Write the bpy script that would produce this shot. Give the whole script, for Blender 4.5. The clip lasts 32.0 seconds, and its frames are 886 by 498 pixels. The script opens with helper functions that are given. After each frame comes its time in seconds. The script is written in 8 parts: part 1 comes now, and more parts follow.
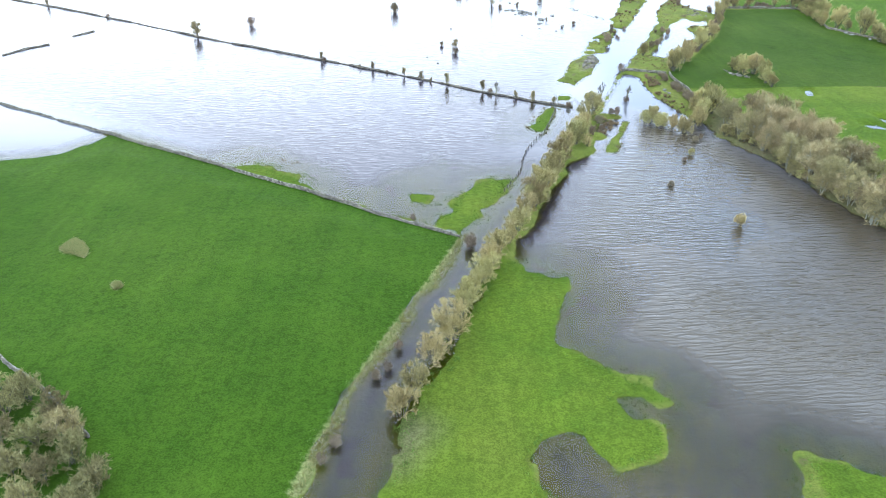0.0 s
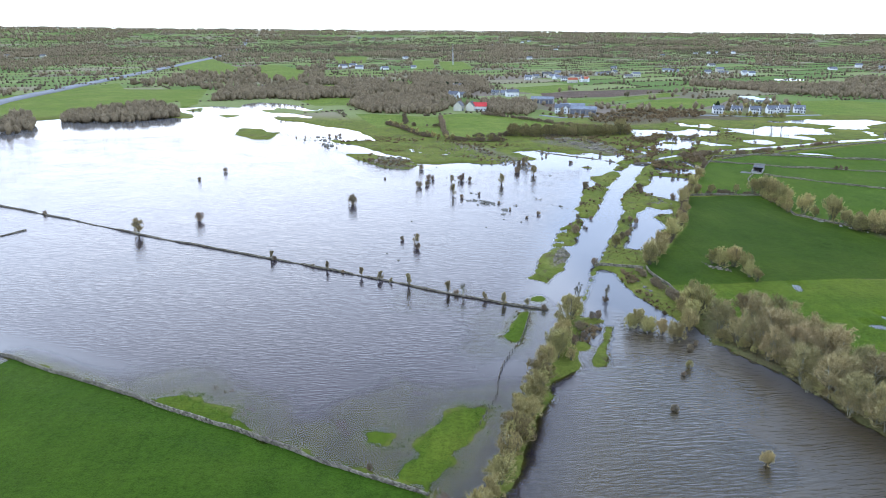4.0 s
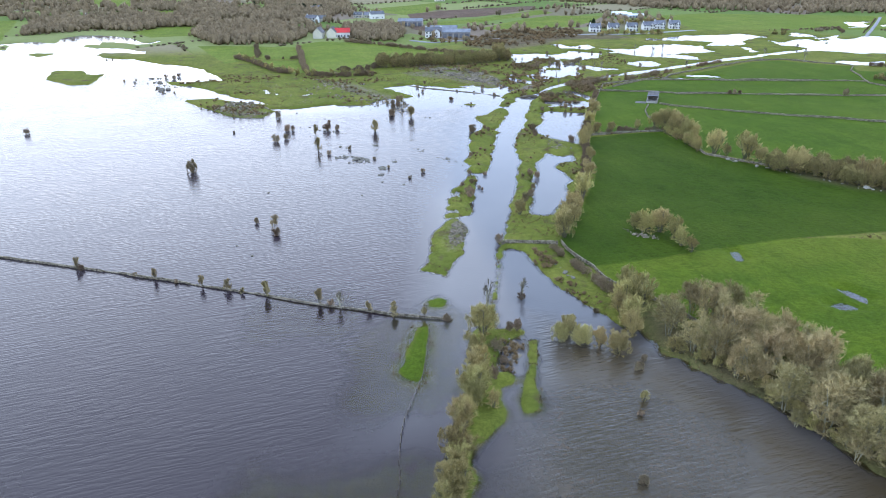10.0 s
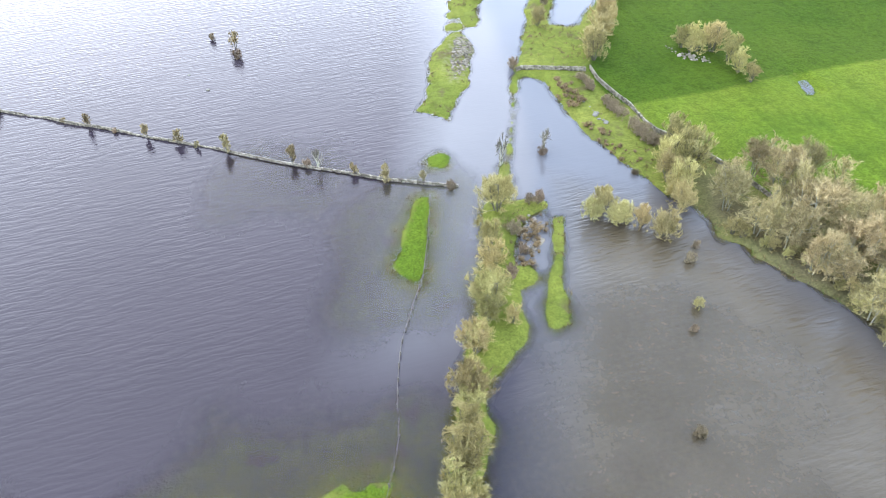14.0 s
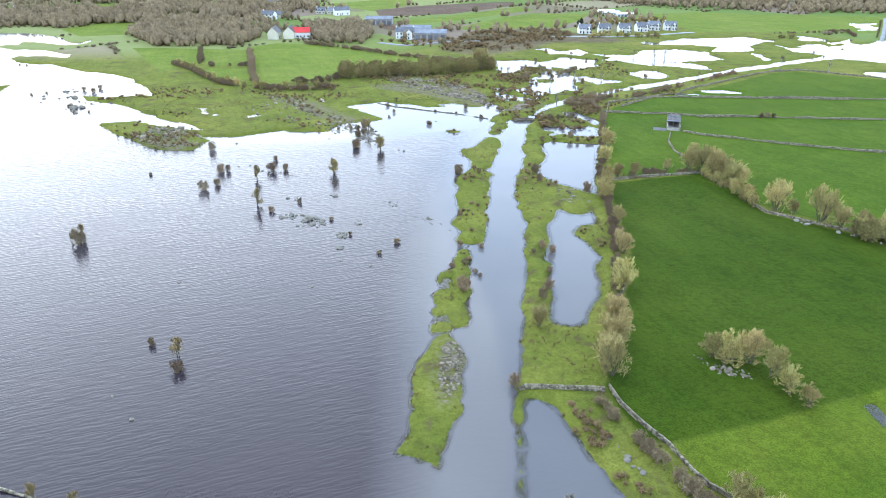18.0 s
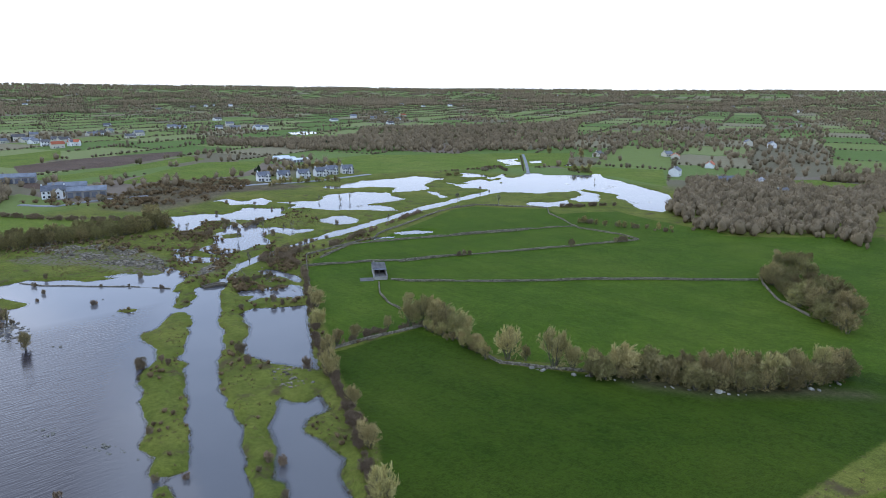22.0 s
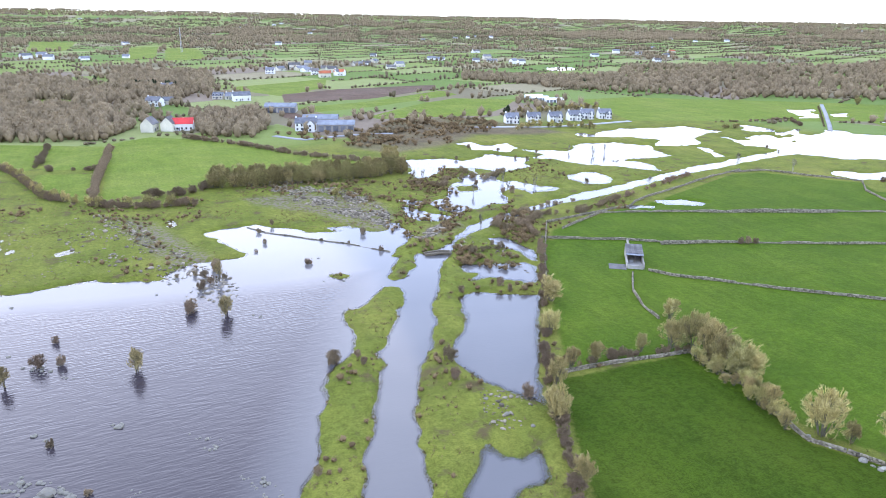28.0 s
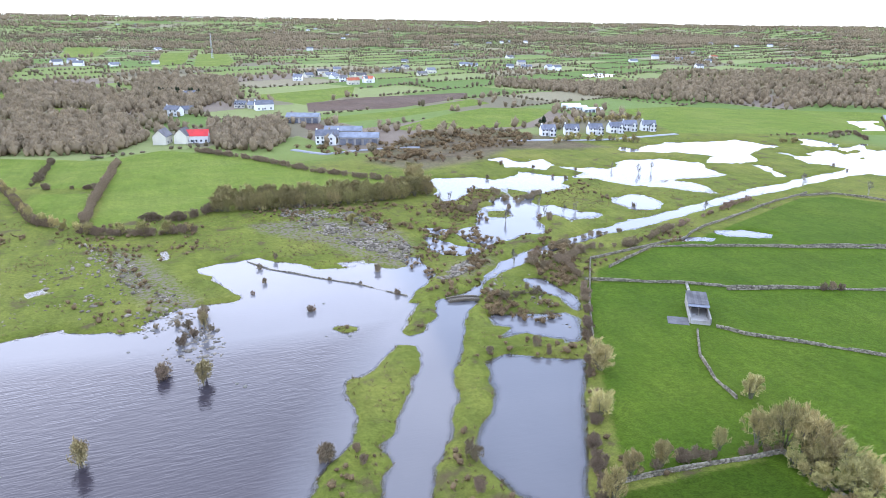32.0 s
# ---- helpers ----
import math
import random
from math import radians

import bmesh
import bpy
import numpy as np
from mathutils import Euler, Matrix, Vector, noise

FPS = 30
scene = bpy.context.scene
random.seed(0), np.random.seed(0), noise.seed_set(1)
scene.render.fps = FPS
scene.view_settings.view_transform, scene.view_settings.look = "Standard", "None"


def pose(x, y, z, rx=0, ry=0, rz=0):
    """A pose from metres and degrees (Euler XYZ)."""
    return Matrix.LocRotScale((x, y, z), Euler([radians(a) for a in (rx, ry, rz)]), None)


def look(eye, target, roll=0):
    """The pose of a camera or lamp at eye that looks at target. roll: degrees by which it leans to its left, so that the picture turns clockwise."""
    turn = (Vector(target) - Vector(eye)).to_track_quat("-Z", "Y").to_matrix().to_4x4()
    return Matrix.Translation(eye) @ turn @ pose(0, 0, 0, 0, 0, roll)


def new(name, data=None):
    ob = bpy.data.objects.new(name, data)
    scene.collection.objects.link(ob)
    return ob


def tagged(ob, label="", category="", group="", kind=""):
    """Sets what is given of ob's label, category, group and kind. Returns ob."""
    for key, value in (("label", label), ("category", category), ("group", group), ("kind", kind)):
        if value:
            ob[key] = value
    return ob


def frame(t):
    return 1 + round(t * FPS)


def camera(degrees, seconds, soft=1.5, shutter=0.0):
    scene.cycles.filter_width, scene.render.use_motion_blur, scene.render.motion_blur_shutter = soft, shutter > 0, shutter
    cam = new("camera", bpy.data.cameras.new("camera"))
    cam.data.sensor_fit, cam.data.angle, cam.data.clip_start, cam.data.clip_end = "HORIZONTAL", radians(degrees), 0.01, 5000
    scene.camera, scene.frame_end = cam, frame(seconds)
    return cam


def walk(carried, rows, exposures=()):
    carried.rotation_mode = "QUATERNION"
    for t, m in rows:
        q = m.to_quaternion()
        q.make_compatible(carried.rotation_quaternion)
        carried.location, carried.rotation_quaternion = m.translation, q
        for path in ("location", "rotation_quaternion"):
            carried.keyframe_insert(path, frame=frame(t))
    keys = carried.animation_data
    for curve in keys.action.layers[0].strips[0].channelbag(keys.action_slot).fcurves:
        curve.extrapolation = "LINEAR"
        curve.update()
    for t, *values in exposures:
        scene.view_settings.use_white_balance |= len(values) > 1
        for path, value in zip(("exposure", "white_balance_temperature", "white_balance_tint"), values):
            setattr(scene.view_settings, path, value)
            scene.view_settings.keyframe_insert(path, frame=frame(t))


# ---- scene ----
cam = camera(63.9, 32.0, soft=0.7)
PATH = [
    (0, look((0.27, 0.22, 75.31), (1.17, 86.15, 24.17), 0.12)),
    (0.5, look((0.35, 3.47, 75.31), (1.32, 90.38, 25.86), 0.17)),
    (1, look((0.40, 6.59, 75.28), (1.40, 97.63, 33.91), 0.13)),
    (1.5, look((0.41, 9.86, 75.25), (1.53, 103.68, 40.65), 0.26)),
    (2, look((0.45, 13.15, 75.21), (1.67, 108.54, 45.22), 0.16)),
    (2.5, look((0.45, 16.78, 75.19), (5.42, 112.16, 45.56), 0.13)),
    (4.5, look((1.00, 33.29, 75.25), (7.66, 128.69, 46.03), 0.00)),
    (5, look((1.31, 37.60, 75.26), (9.54, 132.92, 46.17), -0.10)),
    (5.5, look((1.74, 42.00, 75.27), (14.20, 136.89, 46.29), -0.10)),
    (6, look((2.24, 46.40, 75.29), (15.99, 141.13, 46.35), -0.10)),
    (6.5, look((2.56, 50.88, 75.31), (19.00, 145.20, 46.42), -0.14)),
    (7, look((2.89, 55.31, 75.34), (19.34, 149.62, 46.46), -0.26)),
    (7.5, look((3.38, 59.68, 75.38), (23.96, 153.20, 46.56), -0.26)),
    (8, look((4.05, 64.12, 75.41), (24.96, 157.56, 46.59), -0.38)),
    (8.5, look((4.91, 68.54, 75.43), (28.37, 161.36, 46.57), -0.43)),
    (9, look((5.80, 73.01, 75.46), (29.22, 165.83, 46.56), -0.48)),
    (9.5, look((6.64, 77.37, 75.49), (30.31, 170.06, 46.37), -0.50)),
    (10, look((7.49, 81.60, 75.52), (30.12, 170.62, 35.98), -0.66)),
    (10.5, look((8.37, 85.93, 75.58), (29.82, 170.78, 27.19), -0.76)),
    (11, look((9.28, 90.32, 75.66), (29.73, 171.47, 20.93), -0.80)),
    (11.5, look((10.14, 94.65, 75.73), (29.59, 171.88, 15.25), -0.83)),
    (12, look((11.08, 99.05, 75.79), (30.20, 174.85, 13.42), -0.84)),
    (12.5, look((12.00, 103.31, 75.83), (30.71, 177.52, 11.47), -0.93)),
    (13, look((12.96, 107.70, 75.85), (31.39, 180.81, 10.15), -0.87)),
    (13.5, look((13.98, 112.07, 75.84), (32.24, 184.66, 9.53), -0.96)),
    (15.5, look((18.14, 129.54, 75.58), (38.65, 199.96, 7.61), -0.88)),
    (16, look((19.22, 134.08, 75.53), (40.70, 207.27, 10.87), -0.63)),
    (16.5, look((20.17, 138.49, 75.46), (42.53, 213.89, 13.69), -0.48)),
    (17, look((21.05, 143.19, 75.39), (44.85, 222.40, 19.18), -0.14)),
    (17.5, look((21.76, 147.80, 75.32), (47.79, 233.64, 31.12), 0.07)),
    (18, look((22.74, 152.27, 75.18), (49.30, 239.68, 34.51), 0.09)),
    (18.5, look((23.98, 156.91, 75.08), (51.45, 247.70, 43.42), 0.08)),
    (19, look((25.33, 161.29, 74.99), (53.53, 254.72, 53.20), 0.19)),
    (19.5, look((26.90, 165.49, 74.91), (54.96, 258.97, 53.17), 0.13)),
    (20, look((28.68, 169.52, 74.85), (59.55, 262.10, 53.03), 0.08)),
    (20.5, look((30.05, 173.78, 74.81), (80.87, 257.09, 52.93), 0.03)),
    (21, look((30.94, 178.31, 74.77), (94.44, 252.35, 52.75), 0.14)),
    (21.5, look((32.16, 182.70, 74.74), (98.05, 254.59, 52.56), 0.32)),
    (22, look((34.03, 186.76, 74.72), (99.98, 258.49, 52.27), 0.35)),
    (22.5, look((36.28, 190.54, 74.71), (102.26, 262.19, 52.05), 0.43)),
    (23, look((38.63, 194.19, 74.70), (104.63, 265.76, 51.89), 0.57)),
    (23.5, look((40.96, 197.81, 74.68), (102.88, 272.89, 51.67), 0.69)),
    (24, look((43.53, 201.28, 74.65), (101.91, 279.09, 51.50), 0.78)),
    (24.5, look((46.13, 204.69, 74.62), (101.27, 284.81, 51.37), 0.79)),
    (25, look((48.60, 208.16, 74.60), (100.55, 288.46, 45.39), 0.73)),
    (25.5, look((51.13, 211.88, 74.60), (99.54, 293.51, 43.07), 0.69)),
    (26, look((53.80, 215.68, 74.59), (93.26, 301.96, 42.98), 0.63)),
    (26.5, look((56.30, 219.57, 74.59), (95.14, 306.15, 43.04), 0.67)),
    (28.5, look((64.96, 235.39, 74.70), (100.40, 323.52, 43.45), 0.69)),
    (29, look((67.03, 239.35, 74.72), (101.87, 327.75, 43.54), 0.65)),
    (29.5, look((69.04, 243.38, 74.74), (103.31, 332.02, 43.64), 0.59)),
    (30, look((70.98, 247.38, 74.76), (104.77, 336.22, 43.70), 0.55)),
    (30.5, look((72.92, 251.37, 74.78), (106.21, 340.43, 43.79), 0.50)),
    (31, look((74.72, 255.50, 74.80), (107.58, 344.73, 43.86), 0.47)),
    (31.5, look((76.28, 259.78, 74.81), (108.81, 349.16, 43.94), 0.47)),
    (32, look((77.73, 264.09, 74.81), (110.00, 353.59, 44.00), 0.52)),
]
walk(cam, PATH, exposures=[(0.0, 0.85, 6300, 8), (1.0, 0.58, 6250, 9), (2.0, 0.12, 6250, 11), (9.5, 0.02, 6250, 12), (11.0, 0.68, 6600, 12), (13.0, 1.25, 6800, 13), (17.0, 1.05, 6800, 6), (18.0, 0.6, 6600, 7), (19.0, -0.5, 6150, 12), (21.0, -0.65, 6150, 12), (23.0, -0.45, 6250, 14), (25.0, -0.3, 6250, 17), (26.0, 0.62, 6400, 19), (32.0, 0.6, 6400, 19)])

# ---- light: a bright, thinly overcast sky with a wide soft sun ----
world = bpy.data.worlds.new("sky")
scene.world = world
world.use_nodes = True
wn, wl = world.node_tree.nodes, world.node_tree.links
wn.clear()
sky = wn.new("ShaderNodeTexSky")
sky.sky_type = "NISHITA"
sky.sun_disc = False
sky.sun_elevation, sky.sun_rotation = radians(27), radians(-14)
sky.air_density, sky.dust_density, sky.ozone_density = 1.0, 2.5, 2.0
veil = wn.new("ShaderNodeHueSaturation")
veil.inputs["Saturation"].default_value = 1.0
back = wn.new("ShaderNodeBackground")
back.inputs["Strength"].default_value = 0.17
wout = wn.new("ShaderNodeOutputWorld")
wl.new(sky.outputs[0], veil.inputs["Color"])
cloud = wn.new("ShaderNodeMixRGB")
cloud.inputs[0].default_value = 0.96
upward = wn.new("ShaderNodeSeparateXYZ")
wl.new(wn.new("ShaderNodeTexCoord").outputs["Generated"], upward.inputs[0])
layer = wn.new("ShaderNodeValToRGB")
overcast = layer.color_ramp
overcast.elements[0].position, overcast.elements[0].color = 0.0, (0.68, 0.71, 0.76, 1)
overcast.elements[1].position, overcast.elements[1].color = 0.9, (0.27, 0.36, 0.54, 1)
overcast.elements.new(0.1).color = (0.60, 0.68, 0.81, 1)
overcast.elements.new(0.26).color = (0.50, 0.63, 0.86, 1)
overcast.elements.new(0.55).color = (0.36, 0.48, 0.69, 1)
wl.new(upward.outputs["Z"], layer.inputs[0])
bright = wn.new("ShaderNodeVectorMath")
bright.operation = "SCALE"
bright.inputs["Scale"].default_value = 20.0
wl.new(layer.outputs[0], bright.inputs[0])
wl.new(bright.outputs[0], cloud.inputs[2])
wl.new(veil.outputs[0], cloud.inputs[1])
wl.new(cloud.outputs[0], back.inputs["Color"])
wl.new(back.outputs[0], wout.inputs["Surface"])
sun = new("sun", bpy.data.lights.new("sun", "SUN"))
sun.data.energy, sun.data.angle, sun.data.color = 0.7, radians(60), (1.0, 0.93, 0.82)
sun.matrix_basis = look((-14, 58, 42), (0, 0, 0))


# ---- materials ----
def shader(name, rough=0.9, spec=0.3):
    m = bpy.data.materials.new(name)
    m.use_nodes = True
    n, l = m.node_tree.nodes, m.node_tree.links
    b = n["Principled BSDF"]
    b.inputs["Roughness"].default_value = rough
    b.inputs["Specular IOR Level"].default_value = spec
    return m, n, l, b


def put(n, l, kind, **given):
    """A node with its inputs set: values, or sockets to link."""
    node = n.new(kind)
    for key, value in given.items():
        socket = node.inputs[int(key[1:])] if key[0] == "i" and key[1:].isdigit() else node.inputs[key.replace("_", " ")]
        if hasattr(value, "is_linked"):
            l.new(value, socket)
        else:
            socket.default_value = value
    return node


def blend(n, l, fac, a, b, mode="MIX"):
    node = n.new("ShaderNodeMixRGB")
    node.blend_type = mode
    for socket, value in zip(node.inputs, (fac, a, b)):
        if hasattr(value, "is_linked"):
            l.new(value, socket)
        else:
            socket.default_value = value if isinstance(value, float) else (*value, 1)
    return node.outputs[0]


def grain(n, l, scale, detail=4.0, vector=None, rough=0.6):
    node = put(n, l, "ShaderNodeTexNoise", Scale=scale, Detail=detail, Roughness=rough)
    if vector is not None:
        l.new(vector, node.inputs["Vector"])
    return node.outputs[0]


def span(n, l, value, lo, hi):
    """value mapped from lo..hi to 0..1, clamped."""
    node = put(n, l, "ShaderNodeMapRange", i0=value, i1=lo, i2=hi)
    node.interpolation_type = "SMOOTHSTEP"
    return node.outputs[0]


def math2(n, l, op, a, b=0.0):
    node = n.new("ShaderNodeMath")
    node.operation = op
    for socket, value in zip(node.inputs, (a, b)):
        if hasattr(value, "is_linked"):
            l.new(value, socket)
        else:
            socket.default_value = value
    return node.outputs[0]


def relief(n, l, b, height, strength, distance):
    node = put(n, l, "ShaderNodeBump", Strength=strength, Distance=distance, Height=height)
    l.new(node.outputs[0], b.inputs["Normal"])


def plain(name, a, c, scale=2.0, rough=0.85, bump=0.3, vary=0.25, metal=0.0, spec=0.3):
    """A surface of two mottled tones, with fine grain, and a little tone of its own for each object."""
    m, n, l, b = shader(name, rough, spec)
    b.inputs["Metallic"].default_value = metal
    co = n.new("ShaderNodeTexCoord").outputs["Object"]
    big = span(n, l, grain(n, l, scale * 0.3, 3.0, co), 0.3, 0.7)
    fine = grain(n, l, scale * 5, 5.0, co)
    col = blend(n, l, big, a, c)
    col = blend(n, l, 0.5, col, blend(n, l, fine, (0.25, 0.25, 0.25), (0.75, 0.75, 0.75)), "OVERLAY")
    own = put(n, l, "ShaderNodeMapRange", i0=n.new("ShaderNodeObjectInfo").outputs["Random"], i3=1 - vary, i4=1 + vary).outputs[0]
    hsv = put(n, l, "ShaderNodeHueSaturation", Value=own, Color=col)
    l.new(hsv.outputs[0], b.inputs["Base Color"])
    if bump:
        relief(n, l, b, fine, bump, 0.05)
    return m


def twiggy(name, a, c, vary=0.3):
    """Bare twigs: each twig of its own tone, each tree too."""
    m, n, l, b = shader(name, 0.95, 0.1)
    own = n.new("ShaderNodeNewGeometry").outputs["Random Per Island"]
    tree = n.new("ShaderNodeObjectInfo").outputs["Random"]
    col = blend(n, l, own, a, c)
    hsv = put(n, l, "ShaderNodeHueSaturation", Color=col,
              Value=put(n, l, "ShaderNodeMapRange", i0=tree, i3=1 - vary, i4=1 + vary).outputs[0],
              Hue=put(n, l, "ShaderNodeMapRange", i0=math2(n, l, "FRACT", math2(n, l, "MULTIPLY", tree, 7.3)), i3=0.485, i4=0.515).outputs[0])
    l.new(hsv.outputs[0], b.inputs["Base Color"])
    return m


def canopy(name, a, c):
    """Far crowns: each crown of its own tone, its sprays a little varied."""
    m, n, l, b = shader(name, 0.95, 0.1)
    tone = n.new("ShaderNodeAttribute")
    tone.attribute_name = "tone"
    own = n.new("ShaderNodeNewGeometry").outputs["Random Per Island"]
    mixed = math2(n, l, "ADD", math2(n, l, "MULTIPLY", tone.outputs["Fac"], 0.55), math2(n, l, "MULTIPLY", own, 0.35))
    l.new(blend(n, l, mixed, a, c), b.inputs["Base Color"])
    return m


def rubble(name, a, c):
    """Weathered stones, each of its own tone, with lichen blotches."""
    m, n, l, b = shader(name, 0.9, 0.2)
    co = n.new("ShaderNodeTexCoord").outputs["Object"]
    own = n.new("ShaderNodeNewGeometry").outputs["Random Per Island"]
    spots = grain(n, l, 3.0, 5.0, co)
    col = blend(n, l, own, a, c)
    col = blend(n, l, span(n, l, spots, 0.5, 0.7), col, (0.17, 0.16, 0.10))
    l.new(col, b.inputs["Base Color"])
    relief(n, l, b, spots, 0.5, 0.1)
    return m


MAT = {
    "bark": plain("bark", (0.16, 0.145, 0.10), (0.10, 0.085, 0.06), 1.5),
    "pale_bark": plain("pale_bark", (0.36, 0.34, 0.24), (0.22, 0.2, 0.13), 1.5),
    "ash": twiggy("ash_twigs", (0.42, 0.33, 0.16), (0.15, 0.115, 0.06)),
    "willow": twiggy("willow_twigs", (0.62, 0.52, 0.22), (0.22, 0.175, 0.075)),
    "hedgerow": twiggy("hedgerow_twigs", (0.60, 0.50, 0.20), (0.18, 0.145, 0.058)),
    "copse": twiggy("copse_twigs", (0.41, 0.345, 0.14), (0.12, 0.098, 0.042)),
    "wood": twiggy("woodland_twigs", (0.53, 0.43, 0.195), (0.17, 0.135, 0.065)),
    "thorn": twiggy("thorn_twigs", (0.33, 0.245, 0.15), (0.15, 0.11, 0.07)),
    "ivy": twiggy("ivy_leaves", (0.10, 0.105, 0.045), (0.045, 0.05, 0.022)),
    "conifer": twiggy("conifer_needles", (0.045, 0.065, 0.03), (0.02, 0.032, 0.016)),
    "bare": twiggy("thin_twigs", (0.220, 0.200, 0.140), (0.140, 0.120, 0.090)),
    # far twig tones are raised in colour, in place of haze over distance
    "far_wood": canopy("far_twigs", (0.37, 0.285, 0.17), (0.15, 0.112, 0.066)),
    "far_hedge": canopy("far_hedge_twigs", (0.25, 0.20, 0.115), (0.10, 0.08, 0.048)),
    "scrub": canopy("scrub_twigs", (0.30, 0.205, 0.10), (0.085, 0.058, 0.03)),
    "rush": twiggy("rush_blades", (0.22, 0.17, 0.075), (0.12, 0.085, 0.045)),
    "grass": twiggy("grass_blades", (0.13, 0.18, 0.03), (0.07, 0.12, 0.018)),
    "reed": twiggy("reed_blades", (0.360, 0.320, 0.130), (0.130, 0.170, 0.045)),
    "stone": rubble("limestone", (0.33, 0.285, 0.205), (0.085, 0.07, 0.05)),
    "field_stone": rubble("weathered_stone", (0.33, 0.275, 0.205), (0.085, 0.068, 0.048)),
    "white_stone": rubble("pale_limestone", (0.46, 0.43, 0.36), (0.17, 0.155, 0.125)),
    "render": plain("white_render", (0.78, 0.77, 0.74), (0.66, 0.65, 0.61), 0.4, bump=0.1, vary=0.06),
    "cream": plain("cream_render", (0.62, 0.58, 0.46), (0.5, 0.47, 0.38), 0.4, bump=0.1, vary=0.1),
    "slate": plain("slate", (0.17, 0.175, 0.19), (0.10, 0.105, 0.12), 1.0, rough=0.6),
    "tin": plain("grey_sheet_metal", (0.19, 0.21, 0.24), (0.12, 0.135, 0.155), 0.5, rough=0.55, metal=0.1),
    "red_roof": plain("red_sheet_roof", (0.62, 0.045, 0.04), (0.45, 0.03, 0.03), 0.5, rough=0.5, vary=0.05),
    "orange_roof": plain("orange_tile", (0.5, 0.15, 0.07), (0.36, 0.1, 0.05), 0.5),
    "fibre": plain("fibre_cement", (0.15, 0.14, 0.135), (0.08, 0.075, 0.07), 0.9, rough=0.8),
    "concrete": plain("concrete", (0.36, 0.34, 0.3), (0.24, 0.22, 0.19), 0.7),
    "window": plain("window_glass", (0.03, 0.035, 0.04), (0.02, 0.022, 0.025), 0.5, rough=0.15, bump=0, spec=0.6),
    "asphalt": plain("road_asphalt", (0.3, 0.3, 0.3), (0.24, 0.24, 0.24), 0.2),
    "poly": plain("white_sheeting", (0.75, 0.76, 0.78), (0.62, 0.64, 0.66), 0.3, rough=0.5, vary=0.05),
    "timber": plain("weathered_post", (0.2, 0.17, 0.13), (0.12, 0.1, 0.08), 3.0),
    "galv": plain("galvanised_steel", (0.5, 0.51, 0.53), (0.36, 0.37, 0.39), 1.0, rough=0.4, metal=0.6),
}


